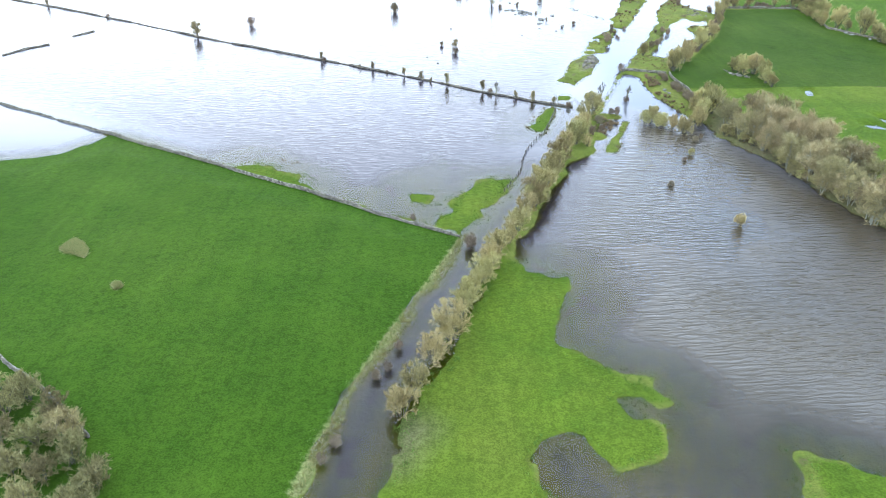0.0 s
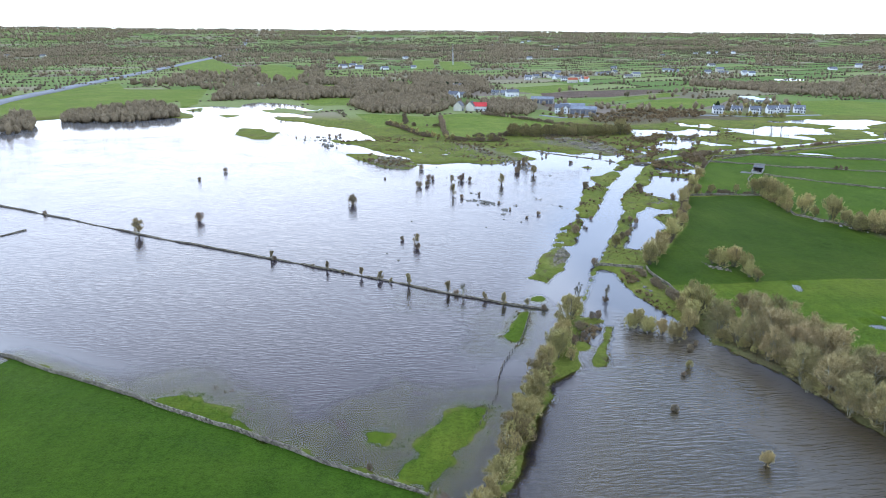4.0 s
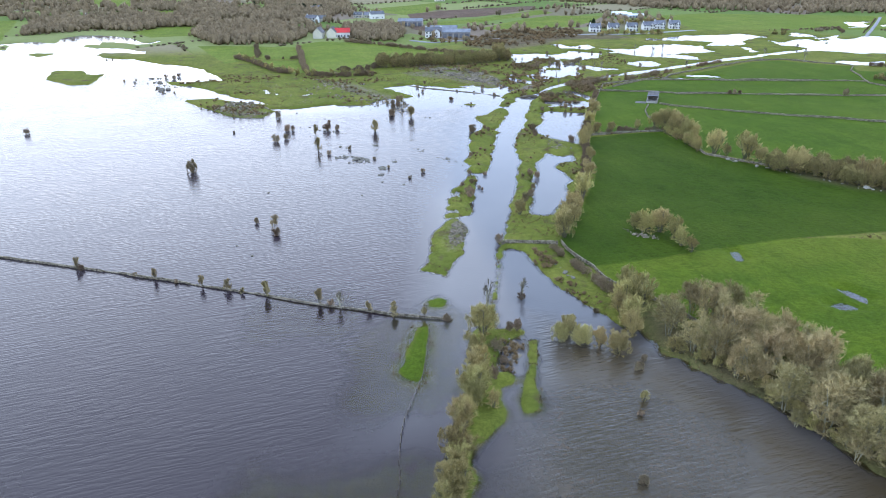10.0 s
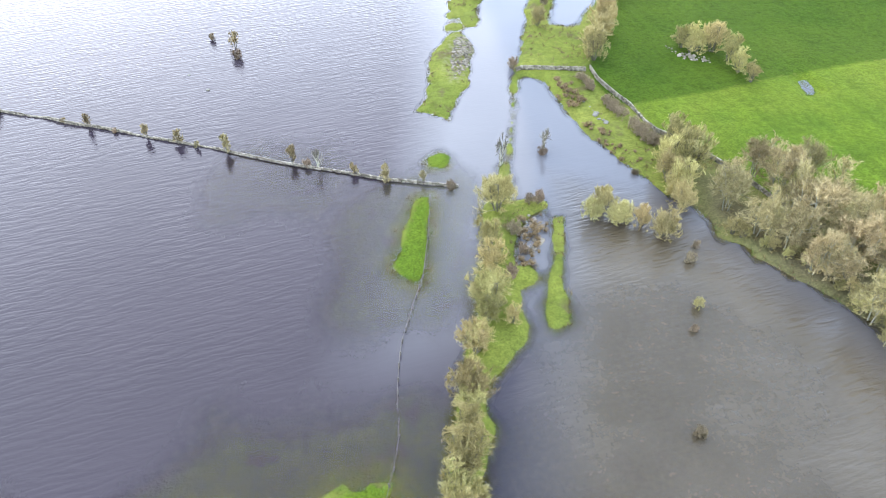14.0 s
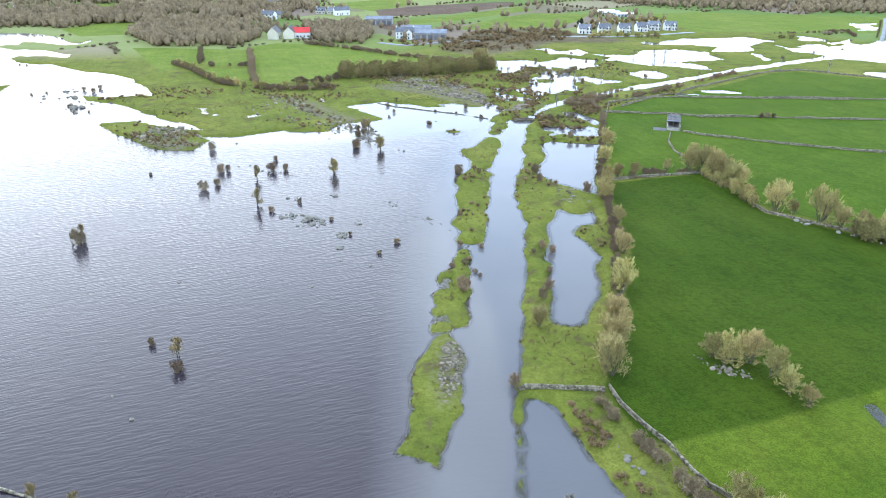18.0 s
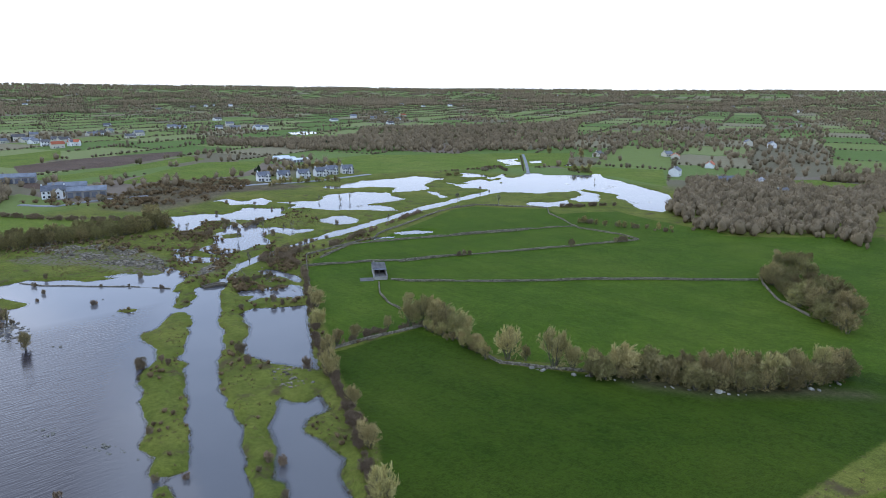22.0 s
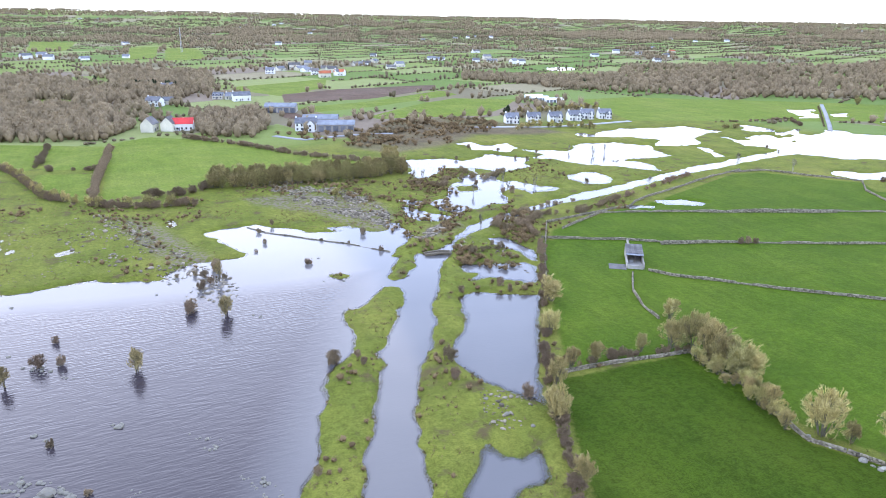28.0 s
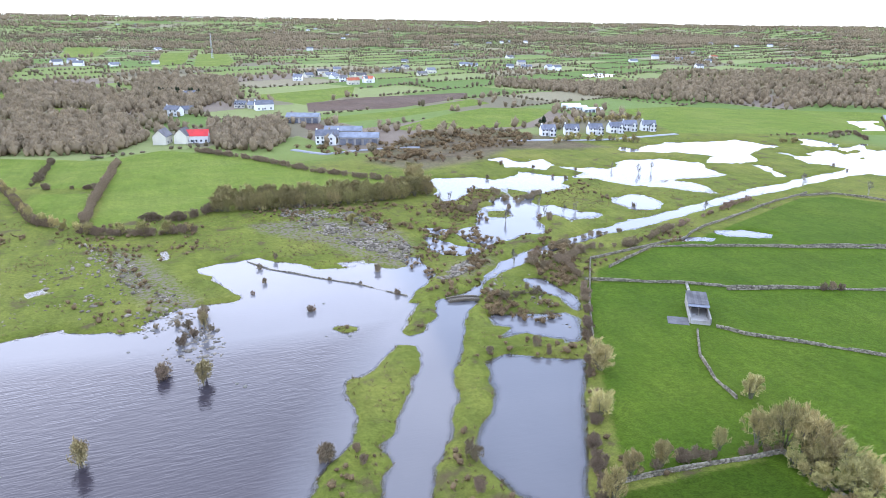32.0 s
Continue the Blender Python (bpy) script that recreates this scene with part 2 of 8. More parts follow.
def ground_material():
    m, n, l, b = shader("meadow", 0.95, 0.06)
    co = n.new("ShaderNodeTexCoord").outputs["Object"]

    def attr(name):
        node = n.new("ShaderNodeAttribute")
        node.attribute_name = name
        return node.outputs["Fac"]

    n1 = grain(n, l, 0.02, 5.0, co)
    n2 = grain(n, l, 0.12, 5.0, co)
    n3 = grain(n, l, 0.9, 5.0, co)
    n4 = grain(n, l, 3.2, 4.0, co, 0.7)
    speck = span(n, l, math2(n, l, "ADD", math2(n, l, "MULTIPLY", n3, 0.35), math2(n, l, "MULTIPLY", n4, 0.65)), 0.36, 0.64)
    wob = math2(n, l, "MULTIPLY", math2(n, l, "SUBTRACT", n3, 0.5), 3.0)

    def mask(name, soft=0.7):
        return span(n, l, math2(n, l, "ADD", attr(name), wob), -soft, soft)

    lie = put(n, l, "ShaderNodeMapping", Vector=co, Rotation=(0, 0, radians(33)), Scale=(0.45, 0.035, 1.0))
    streak = span(n, l, grain(n, l, 1.0, 3.0, lie.outputs[0]), 0.3, 0.7)
    patch = span(n, l, grain(n, l, 0.055, 4.0, co, 0.65), 0.3, 0.7)

    def turf(a, c, d):
        base = blend(n, l, span(n, l, n2, 0.3, 0.7), a, c)
        base = blend(n, l, span(n, l, n1, 0.4, 0.75), base, d)
        base = blend(n, l, 0.16, base, blend(n, l, streak, (0.3, 0.3, 0.3), (0.7, 0.7, 0.7)), "OVERLAY")
        base = blend(n, l, 0.22, base, blend(n, l, patch, (0.28, 0.32, 0.3), (0.72, 0.68, 0.6)), "OVERLAY")
        return blend(n, l, 0.5, base, blend(n, l, speck, (0.2, 0.2, 0.2), (0.8, 0.8, 0.8)), "OVERLAY")

    olive = turf((0.138, 0.152, 0.026), (0.098, 0.118, 0.02), (0.17, 0.165, 0.036))
    olive = blend(n, l, span(n, l, n2, 0.56, 0.7), olive, (0.10, 0.075, 0.035))
    cell = attr("cell")
    # far field colours are paler and less saturated: distance haze put into the base colour
    far = put(n, l, "ShaderNodeValToRGB", Fac=cell)
    ramp = far.color_ramp
    ramp.elements[0].color, ramp.elements[0].position = (0.115, 0.165, 0.04, 1), 0.0
    ramp.elements[1].color, ramp.elements[1].position = (0.2, 0.155, 0.11, 1), 0.95
    for at, c in ((0.22, (0.165, 0.20, 0.055)), (0.42, (0.205, 0.225, 0.08)), (0.6, (0.14, 0.185, 0.05)), (0.72, (0.235, 0.20, 0.115)), (0.82, (0.17, 0.145, 0.085))):
        ramp.elements.new(at).color = (*c, 1)
    ramp.interpolation = "CONSTANT"
    col = blend(n, l, span(n, l, attr("far"), -6, 6), olive, blend(n, l, 0.4, far.outputs[0], blend(n, l, n2, (0.3, 0.3, 0.3), (0.7, 0.7, 0.7)), "OVERLAY"))
    col = blend(n, l, mask("mid"), col, turf((0.135, 0.172, 0.026), (0.108, 0.152, 0.02), (0.158, 0.184, 0.036)))
    col = blend(n, l, mask("light"), col, turf((0.082, 0.119, 0.0105), (0.061, 0.098, 0.009), (0.108, 0.128, 0.016)))
    col = blend(n, l, mask("dark"), col, turf((0.041, 0.069, 0.0055), (0.032, 0.059, 0.0045), (0.052, 0.078, 0.008)))
    col = blend(n, l, mask("green"), col, turf((0.064, 0.104, 0.0085), (0.052, 0.091, 0.007), (0.08, 0.115, 0.012)))
    col = blend(n, l, mask("lush"), col, turf((0.041, 0.08, 0.006), (0.033, 0.069, 0.005), (0.053, 0.09, 0.009)))
    col = blend(n, l, mask("plough"), col, turf((0.12, 0.078, 0.055), (0.1, 0.065, 0.045), (0.13, 0.09, 0.065)))
    col = blend(n, l, mask("heath", 6.0), col, turf((0.14, 0.105, 0.06), (0.1, 0.075, 0.045), (0.15, 0.13, 0.06)))
    col = blend(n, l, math2(n, l, "MULTIPLY", mask("rock", 3.0), span(n, l, n3, 0.42, 0.58)), col, (0.17, 0.14, 0.10))
    col = blend(n, l, mask("reeds"), col, turf((0.26, 0.24, 0.09), (0.14, 0.17, 0.045), (0.3, 0.26, 0.12)))
    # silt and drowned grass below the water line
    wet = span(n, l, math2(n, l, "ADD", attr("rise"), math2(n, l, "MULTIPLY", math2(n, l, "SUBTRACT", n4, 0.5), 0.3)), -0.08, -0.42)
    col = blend(n, l, wet, col, (0.075, 0.058, 0.044))
    # small wet hollows of trodden turf
    col = blend(n, l, math2(n, l, "MULTIPLY", span(n, l, n4, 0.62, 0.75), 0.35), col, (0.05, 0.05, 0.025))
    l.new(col, b.inputs["Base Color"])
    tall = math2(n, l, "ADD", n3, math2(n, l, "MULTIPLY", n4, 0.5))
    relief(n, l, b, tall, 0.55, 0.5)
    return m


def water_material():
    m, n, l, b = shader("flood_water", 0.06, 0.5)
    b.inputs["IOR"].default_value = 1.33
    co = n.new("ShaderNodeTexCoord").outputs["Object"]
    dep = n.new("ShaderNodeAttribute")
    dep.attribute_name = "depth"
    n1 = grain(n, l, 0.012, 3.0, co)
    n2 = grain(n, l, 0.05, 4.0, co)
    silt = n.new("ShaderNodeAttribute")
    silt.attribute_name = "silt"
    col = blend(n, l, silt.outputs["Fac"], (0.025, 0.018, 0.023), (0.21, 0.205, 0.195))
    peat = n.new("ShaderNodeAttribute")
    peat.attribute_name = "peat"
    col = blend(n, l, peat.outputs["Fac"], col, blend(n, l, span(n, l, n2, 0.35, 0.65), (0.068, 0.051, 0.028), (0.086, 0.066, 0.04)))
    col = blend(n, l, 0.5, col, blend(n, l, span(n, l, n1, 0.35, 0.65), (0.4, 0.4, 0.42), (0.6, 0.58, 0.56)), "OVERLAY")
    l.new(col, b.inputs["Base Color"])
    turn = put(n, l, "ShaderNodeMapping", Vector=co, Rotation=(0, 0, radians(-14)), Scale=(0.34, 1.0, 1.0))
    ripple = grain(n, l, 0.95, 2.0, turn.outputs[0], 0.45)
    wave = put(n, l, "ShaderNodeTexWave", Vector=turn.outputs[0], Scale=0.34, Distortion=9.0, Detail=2.0, Detail_Scale=1.4)
    wave.bands_direction = "Y"
    chop = grain(n, l, 4.5, 2.0, turn.outputs[0])
    calm = span(n, l, n2, 0.3, 0.65)
    crests = math2(n, l, "ADD", ripple, math2(n, l, "ADD", math2(n, l, "MULTIPLY", chop, 0.2), math2(n, l, "MULTIPLY", wave.outputs["Fac"], 0.14)))
    high = math2(n, l, "MULTIPLY", crests, put(n, l, "ShaderNodeMapRange", i0=calm, i3=0.5, i4=1.0).outputs[0])
    wind = n.new("ShaderNodeAttribute")
    wind.attribute_name = "wind"
    node = put(n, l, "ShaderNodeBump", Strength=wind.outputs["Fac"], Distance=0.95, Height=high)
    l.new(node.outputs[0], b.inputs["Normal"])
    clear = put(n, l, "ShaderNodeBsdfTransparent", Color=(0.8, 0.72, 0.55, 1))
    skin = put(n, l, "ShaderNodeBsdfGlossy", Roughness=0.06)
    l.new(node.outputs[0], skin.inputs["Normal"])
    fres = put(n, l, "ShaderNodeFresnel", IOR=1.33)
    l.new(node.outputs[0], fres.inputs["Normal"])
    thin = n.new("ShaderNodeMixShader")
    l.new(fres.outputs[0], thin.inputs[0])
    l.new(clear.outputs[0], thin.inputs[1])
    l.new(skin.outputs[0], thin.inputs[2])
    mix = n.new("ShaderNodeMixShader")
    murk = math2(n, l, "ADD", dep.outputs["Fac"], math2(n, l, "ADD", math2(n, l, "MULTIPLY", math2(n, l, "SUBTRACT", n2, 0.5), 0.1), math2(n, l, "MULTIPLY", math2(n, l, "SUBTRACT", grain(n, l, 1.1, 4.0, co, 0.65), 0.5), 0.16)))
    l.new(span(n, l, murk, -0.02, 0.42), mix.inputs[0])
    l.new(thin.outputs[0], mix.inputs[1])
    l.new(b.outputs[0], mix.inputs[2])
    l.new(mix.outputs[0], n["Material Output"].inputs["Surface"])
    return m


# ---- plan: shores, pools, fields and walls, in metres ----
LANDS, POOLS, ISLES, ZONES = [], [], [], {}


def land(name, slope, cap, rag, points):
    LANDS.append((np.array(points), slope, cap, rag))


def pool(name, points):
    POOLS.append(np.array(points))


def isle(name, points):
    ISLES.append(np.array(points))


def zone(kind, points):
    ZONES.setdefault(kind, []).append(np.array(points))


def lattice(ix, iy):
    v = np.sin(ix * 127.1 + iy * 311.7) * 43758.5453
    return v - np.floor(v)


def fbm(x, y, size, octaves=3):
    """Smooth noise about 0, within about +-1, of hills about size metres wide."""
    total, amp = 0.0, 1.0
    for k in range(octaves):
        u, v = x / size + 17.3 * k, y / size - 9.1 * k
        iu, iv = np.floor(u), np.floor(v)
        fu, fv = u - iu, v - iv
        fu, fv = fu * fu * (3 - 2 * fu), fv * fv * (3 - 2 * fv)
        a = lattice(iu, iv) * (1 - fu) + lattice(iu + 1, iv) * fu
        c = lattice(iu, iv + 1) * (1 - fu) + lattice(iu + 1, iv + 1) * fu
        total = total + amp * (2 * (a * (1 - fv) + c * fv) - 1)
        amp, size = amp * 0.5, size * 0.5
    return total


def inside_by(x, y, poly, reach=45.0):
    """How far each point lies inside the outline (negative outside), out to reach."""
    out = np.full(x.shape, -reach)
    lo, hi = poly.min(0) - reach, poly.max(0) + reach
    near = (x > lo[0]) & (x < hi[0]) & (y > lo[1]) & (y < hi[1])
    if not near.any():
        return out
    px, py = x[near], y[near]
    best, odd = np.full(px.shape, 1e12), np.zeros(px.shape, bool)
    for (ax, ay), (bx, by) in zip(poly, np.roll(poly, -1, 0)):
        dx, dy = bx - ax, by - ay
        t = np.clip(((px - ax) * dx + (py - ay) * dy) / (dx * dx + dy * dy + 1e-9), 0, 1)
        best = np.minimum(best, (px - ax - t * dx) ** 2 + (py - ay - t * dy) ** 2)
        if ay != by:
            odd ^= ((ay > py) != (by > py)) & (px < dx * (py - ay) / dy + ax)
    d = np.sqrt(best)
    out[near] = np.clip(np.where(odd, d, -d), -reach, 200.0)
    return out


def rise(x, y):
    """The height of the ground above the flood."""
    ragged = 1.3 * fbm(x, y, 9.0, 3)
    frayed = 0.75 * fbm(x, y, 4.2, 3)
    far = np.clip((y - 250) / 500, 0, 1)
    h = np.full(x.shape, -1.6)
    for poly, slope, cap, rag in LANDS:
        s = inside_by(x, y, poly)
        h = np.maximum(h, np.minimum((s + ragged * rag + frayed) * slope, cap))
    for poly in POOLS:
        s = inside_by(x, y, poly)
        size = min(1.0, float(np.ptp(poly, 0).min()) / 22) * (1.0 if poly[:, 1].mean() > 430 else 0.3)
        h = np.minimum(h, np.maximum(-(s + size * (ragged * 1.3 + far * 4.2 * fbm(x, y, 11, 3)) + frayed * min(1, 2 * size)) * 0.25, -0.6))
        if len(poly) > 9 and poly[:, 1].mean() > 450:
            h = h + np.where(s > -4, 0.9 * np.clip(fbm(x, y, 9, 3) - 0.55, 0, 0.6), 0)
    for poly in ISLES:
        h = np.maximum(h, np.minimum((inside_by(x, y, poly) + ragged + frayed) * 0.25, 0.3))
    h = h + np.where((h > -0.07) & (h < 0.3), 0.035 * fbm(x, y, 3.2, 2), 0)
    r = np.hypot(x, y)
    crest = np.interp(np.degrees(np.arctan2(x, y)), [-30, -15, 10, 40, 80], [86, 76, 64, 46, 48])
    hills = np.clip((r - 3500) / 1250, 0, 1) ** 1.5 * (crest + 4 * fbm(x, y, 900, 3))
    roll = np.clip((r - 700) / 1500, 0, 1) * 1.5 * (1 + fbm(x, y, 500, 2))
    return h + np.where(h > 0.3, 0.25 * (1 + fbm(x, y, 30, 3)) * np.clip((h - 0.3) / 0.2, 0, 1) + hills + roll, 0)


land('field_west', 0.05, 0.5, 1.2, [(-206.3, 138.3), (-149.5, 161.7), (-126.5, 169.9), (-114, 173.7), (-105.5, 174.5), (-99.8, 178.3), (-96.1, 184), (-92.1, 191.7), (-67.6, 177.1), (-28.1, 152.6), (5.1, 131.9), (4.3, 128.4), (1, 117.9), (-3.3, 107.4), (-8, 96.7), (-11.9, 86), (-14.7, 78.6), (-16.9, 70.4), (-18.5, 63.5), (-21.9, 50.2), (-37.3, 35.8), (-126.4, 37.7)])
land('field_east', 0.035, 0.5, 0.9, [(15.4, 122.0), (20.0, 118.2), (26.4, 116.1), (24.3, 106.6), (22.2, 103.1), (20.6, 95.8), (25.9, 90.6), (30.4, 86.1), (34.3, 83.7), (36.1, 80.9), (33.9, 80.6), (28.5, 81.5), (30.7, 78.2), (33.1, 74.7), (32.6, 71.5), (29.7, 69.4), (25.0, 68.0), (22.7, 70.0), (21.0, 73.7), (18.8, 74.8), (15.7, 73.2), (13.3, 70.1), (13.3, 67.1), (14.9, 64.2), (14.8, 52.9), (6.9, 40.1), (-12.8, 40.6), (-9.3, 53.5), (-8, 63.6), (-6.6, 72.2), (-5.8, 77.8), (-2.5, 84.4), (1.7, 94.6), (6.2, 106.3), (12.6, 122.9)])
land('corner_east', 0.03, 0.5, 1.6, [(52.1, 69.4), (56.5, 68.7), (60.8, 66.9), (67.5, 61.5), (74.4, 51.5), (52, 52), (51.1, 61), (51.3, 63.7)])
land('hedge_bank', 0.35, 0.5, 0.2, [(40.4, 180.1), (42.2, 176.9), (34.7, 169), (29.6, 157.7), (24.3, 143.5), (21.1, 134.4), (17, 130.3), (15.4, 122.8), (12.3, 119.7), (12.4, 123.6), (16.7, 135.3), (23.1, 152.3), (31.1, 171.3), (38.2, 185.5)])
land('wall_strip', 0.03, 0.2, 0.7, [(-53.1, 168.6), (-46.9, 170.4), (-41.9, 166.8), (-33.7, 160.7), (-28.7, 155.2), (-27.6, 152.2), (-37.4, 158.1), (-48.7, 165.1)])
land('wall_blob', 0.03, 0.12, 1.2, [(-6.8, 152.2), (-3.2, 154.8), (-0.9, 150.7), (-2.5, 147.3), (-5.8, 148.3)])
land('river_corner', 0.035, 0.3, 0.9, [(-1.3, 138.0), (2.5, 143.3), (3.2, 147.0), (6.7, 152.0), (8.6, 156.0), (10.6, 158.6), (13.9, 160.2), (17.1, 160.6), (18.9, 159.6), (14.7, 149.5), (9.6, 138.6), (5.4, 132.2)])
land('grass_isle', 0.08, 0.4, 0.25, [(37.5, 212.4), (35.3, 204.5), (33.7, 198.4), (32.3, 194.3), (30.8, 191.1), (29.6, 192.1), (28.5, 192.7), (27.5, 195.9), (28.4, 198.1), (30.2, 201.0), (32.2, 205.4), (35.1, 211.2), (36.4, 212.3)])
land('round_isle', 0.2, 0.3, 0.2, [(39.9, 224.1), (42.3, 224.5), (44.2, 222.9), (43.5, 220.0), (41.3, 218.5), (39.5, 220.4)])
land('tree_bank', 0.35, 0.5, 0.2, [(67, 248.9), (60.8, 233.7), (51.8, 211.9), (50.8, 206.9), (55.7, 206.2), (55.9, 203.5), (50.7, 201.6), (47.8, 196.3), (45.5, 191), (48.1, 191.1), (48.9, 188.4), (47.5, 186.4), (44.5, 186.4), (42.6, 178.1), (39.2, 174.9), (34.6, 168.7), (30.4, 158.8), (26.8, 150.5), (23, 140.5), (20.6, 141.1), (23.5, 151.4), (28.7, 164.5), (32.2, 174.2), (37.4, 183.8), (42.5, 198.7), (46.1, 207.2), (50.3, 212.3), (55.4, 222.3), (59.8, 233.9), (64.6, 247.3)])
land('spit', 0.35, 0.5, 0.15, [(57.7, 200.7), (54.6, 191.9), (48.7, 177.8), (46.3, 176.4), (45.4, 178), (48.6, 185.3), (56.1, 200.2)])
land('east_mainland', 0.35, 0.5, 0.6, [(67, 248.9), (70, 245.2), (71.1, 238.8), (71.3, 229.4), (71.9, 220.7), (73.4, 212.6), (75.7, 205.8), (76.3, 201), (81.9, 199.1), (79.1, 187.8), (82.5, 184), (81.6, 182.9), (85.5, 176.8), (89.6, 166.9), (92.6, 150.3), (96.3, 139.6), (101.6, 129.1), (122, 99.3), (700, 60), (4900, -500), (4900, 2000), (512.1, 558.2), (422.1, 533.5), (392.3, 530.6), (351, 519), (304.4, 507.7), (261.9, 491.3), (228.5, 480.8), (214.5, 477.6), (198.9, 470.5), (182.6, 464), (170.6, 456), (159.3, 447.9), (149.6, 435.3), (141.1, 422.9), (135.2, 408.8), (126.3, 390.5), (118.2, 371.1), (112.9, 364.9), (105.8, 347.4), (102.0, 335.5), (102.5, 332.9), (95.2, 315.1), (89.8, 301.5), (84.8, 289.8), (80.0, 279.6), (78.3, 274.9), (74.3, 266.4), (70.8, 258.7), (72.6, 262.9), (68.8, 252.6), (67.2, 252)])
land('north_mainland', 0.35, 0.5, 0.9, [(-600, 480), (-420, 590), (-300, 690), (-217.9, 781.8), (-193.1, 790.9), (-180.3, 795.5), (-156.9, 774.7), (-160.1, 812.1), (-149.4, 833.2), (-130.5, 827.0), (-112.8, 811.0), (-97.5, 791.5), (-85.8, 755.8), (-75.9, 752.6), (-71.3, 768.9), (-72.5, 743.0), (-86.0, 739.0), (-102.4, 757.0), (-118.7, 771.0), (-118.4, 749.5), (-128.0, 756.8), (-130.4, 745.2), (-116.2, 728.8), (-97.5, 722.7), (-81.5, 702.4), (-73.8, 692.7), (-74.3, 678.7), (-88.5, 690.2), (-108.6, 696.7), (-109.0, 686.3), (-101.7, 667.4), (-90.5, 660.6), (-79.5, 654.0), (-60.1, 623.7), (-43.6, 612.8), (-28.9, 591.8), (-20.2, 563.8), (-11.6, 536.0), (-24.3, 537.7), (-32.8, 538.1), (-35.1, 532.5), (-26.8, 521.8), (-16.3, 503.1), (-6.4, 483.9), (5.8, 471.7), (14.3, 454.6), (2.2, 462.4), (13.2, 447.2), (22.3, 444.4), (32.7, 447.8), (43.3, 447.9), (39, 447.6), (48.8, 444.4), (57.3, 442.3), (61.8, 443.7), (63.6, 448.7), (71.2, 454.2), (85.8, 453.7), (88, 458.3), (82.9, 468.3), (75.5, 486.3), (92.1, 491.4), (101.7, 495.8), (104.9, 491.6), (102.2, 485.2), (111.3, 474.9), (121, 700), (-300, 1300), (-4900, 4900), (-4900, 300)])
land('north_mainland_canal', 0.35, 0.5, 0.9, [(0, 900), (30, 700), (50, 560), (70, 520), (92.2, 496), (111.3, 474.9), (121.4, 471.7), (127.8, 475.4), (133.2, 467.9), (139.2, 468.3), (141.1, 478.3), (145.9, 475.6), (145.1, 457.6), (137.2, 448.5), (131.4, 439), (136.1, 437.4), (142.8, 437.5), (148.9, 440), (160, 453.9), (172.4, 464.2), (185.8, 472.6), (200.9, 478.2), (216.3, 484.6), (233, 491.5), (266.5, 501), (309.5, 517.2), (355.5, 530.5), (407.1, 544), (443.3, 551.1), (450, 540), (4900, 1200), (4900, 4900), (-4900, 4900), (-4900, 900)])
land('canal_bank_west', 0.35, 0.5, 0.15, [(120.6, 414.9), (124.3, 412.0), (122.4, 403.9), (109.3, 377.2), (105.5, 374.9), (105.6, 368.3), (98.9, 352.3), (92.6, 338.3), (87.7, 325.8), (83.0, 314.0), (78.7, 315.2), (76.0, 316.8), (79.9, 323.8), (78.4, 329.5), (80.7, 332.4), (84.9, 340.6), (86.0, 348.0), (90.1, 357.7), (90.9, 363.4), (97.4, 374.0), (101.2, 376.2), (103.9, 385.9), (103.5, 395.7), (106.2, 400.5), (111.6, 402.9)])
land('canal_bank_south', 0.35, 0.5, 0.15, [(76.3, 312.9), (78.4, 312.2), (72.1, 293.6), (67.5, 282.0), (67.1, 278.2), (64.8, 273.9), (62.5, 274.6), (62.2, 279.7), (64.5, 282.9), (66.5, 289.3), (67.2, 293.6), (69.2, 297.6), (67.2, 298.2), (64.7, 294.3), (65.5, 297.2), (67.7, 300.7), (70.7, 301.1), (72.8, 306.6)])
land('bank_isle_a', 0.35, 0.3, 0.1, [(62.5, 290.5), (64.7, 292.2), (67.0, 291.5), (65.5, 286.8), (61.5, 285.7)])
land('bank_isle_b', 0.35, 0.3, 0.1, [(60.0, 283.0), (64.7, 285.6), (64.5, 282.9), (61.8, 280.3), (59.7, 280.4)])
land('bank_isle_c', 0.35, 0.4, 0.1, [(57.8, 276.0), (60.4, 277.7), (62.0, 276.0), (61.1, 273.8), (57.8, 274.4)])
land('stony_bank', 0.35, 0.5, 0.35, [(42.2, 240.1), (44.5, 237.7), (47.1, 234.5), (50.4, 241.1), (55.3, 249.2), (60.7, 261.2), (61.9, 269.1), (60.1, 273.1), (56.5, 270.7), (50.1, 261.1), (48.0, 251.3), (45.4, 243.9)])
land('bridge_islet', 0.35, 0.5, 0.2, [(123.4, 421.5), (134.3, 438.3), (139.1, 439.0), (134.9, 427.8), (128.6, 419.9), (123.7, 416.7)])
land('lake_islet', 0.35, 0.3, 0.3, [(108.4, 428.6), (111.4, 429), (113.9, 427.2), (112.7, 424.2), (108.7, 424.6)])
land('rocky_isle', 0.35, 0.5, 0.4, [(-31.4, 481.1), (-26.1, 482.9), (-15.5, 481.4), (-6.2, 470.3), (2.7, 464.4), (9.8, 449.8), (13.8, 441.2), (7.9, 428.9), (-3.0, 432.1), (-8.5, 437.9), (-14.4, 449.6), (-23.6, 464.3)])
land('west_isle', 0.35, 0.5, 0.4, [(-120.1, 578.0), (-124.5, 608.4), (-119.9, 612.1), (-109.8, 606.4), (-104.6, 607.4), (-99.7, 590.7), (-91.8, 585.8), (-87.8, 589.5), (-89.1, 580.2), (-89.4, 561.9), (-90.9, 551.5), (-102.5, 553.0), (-114.2, 569.5)])
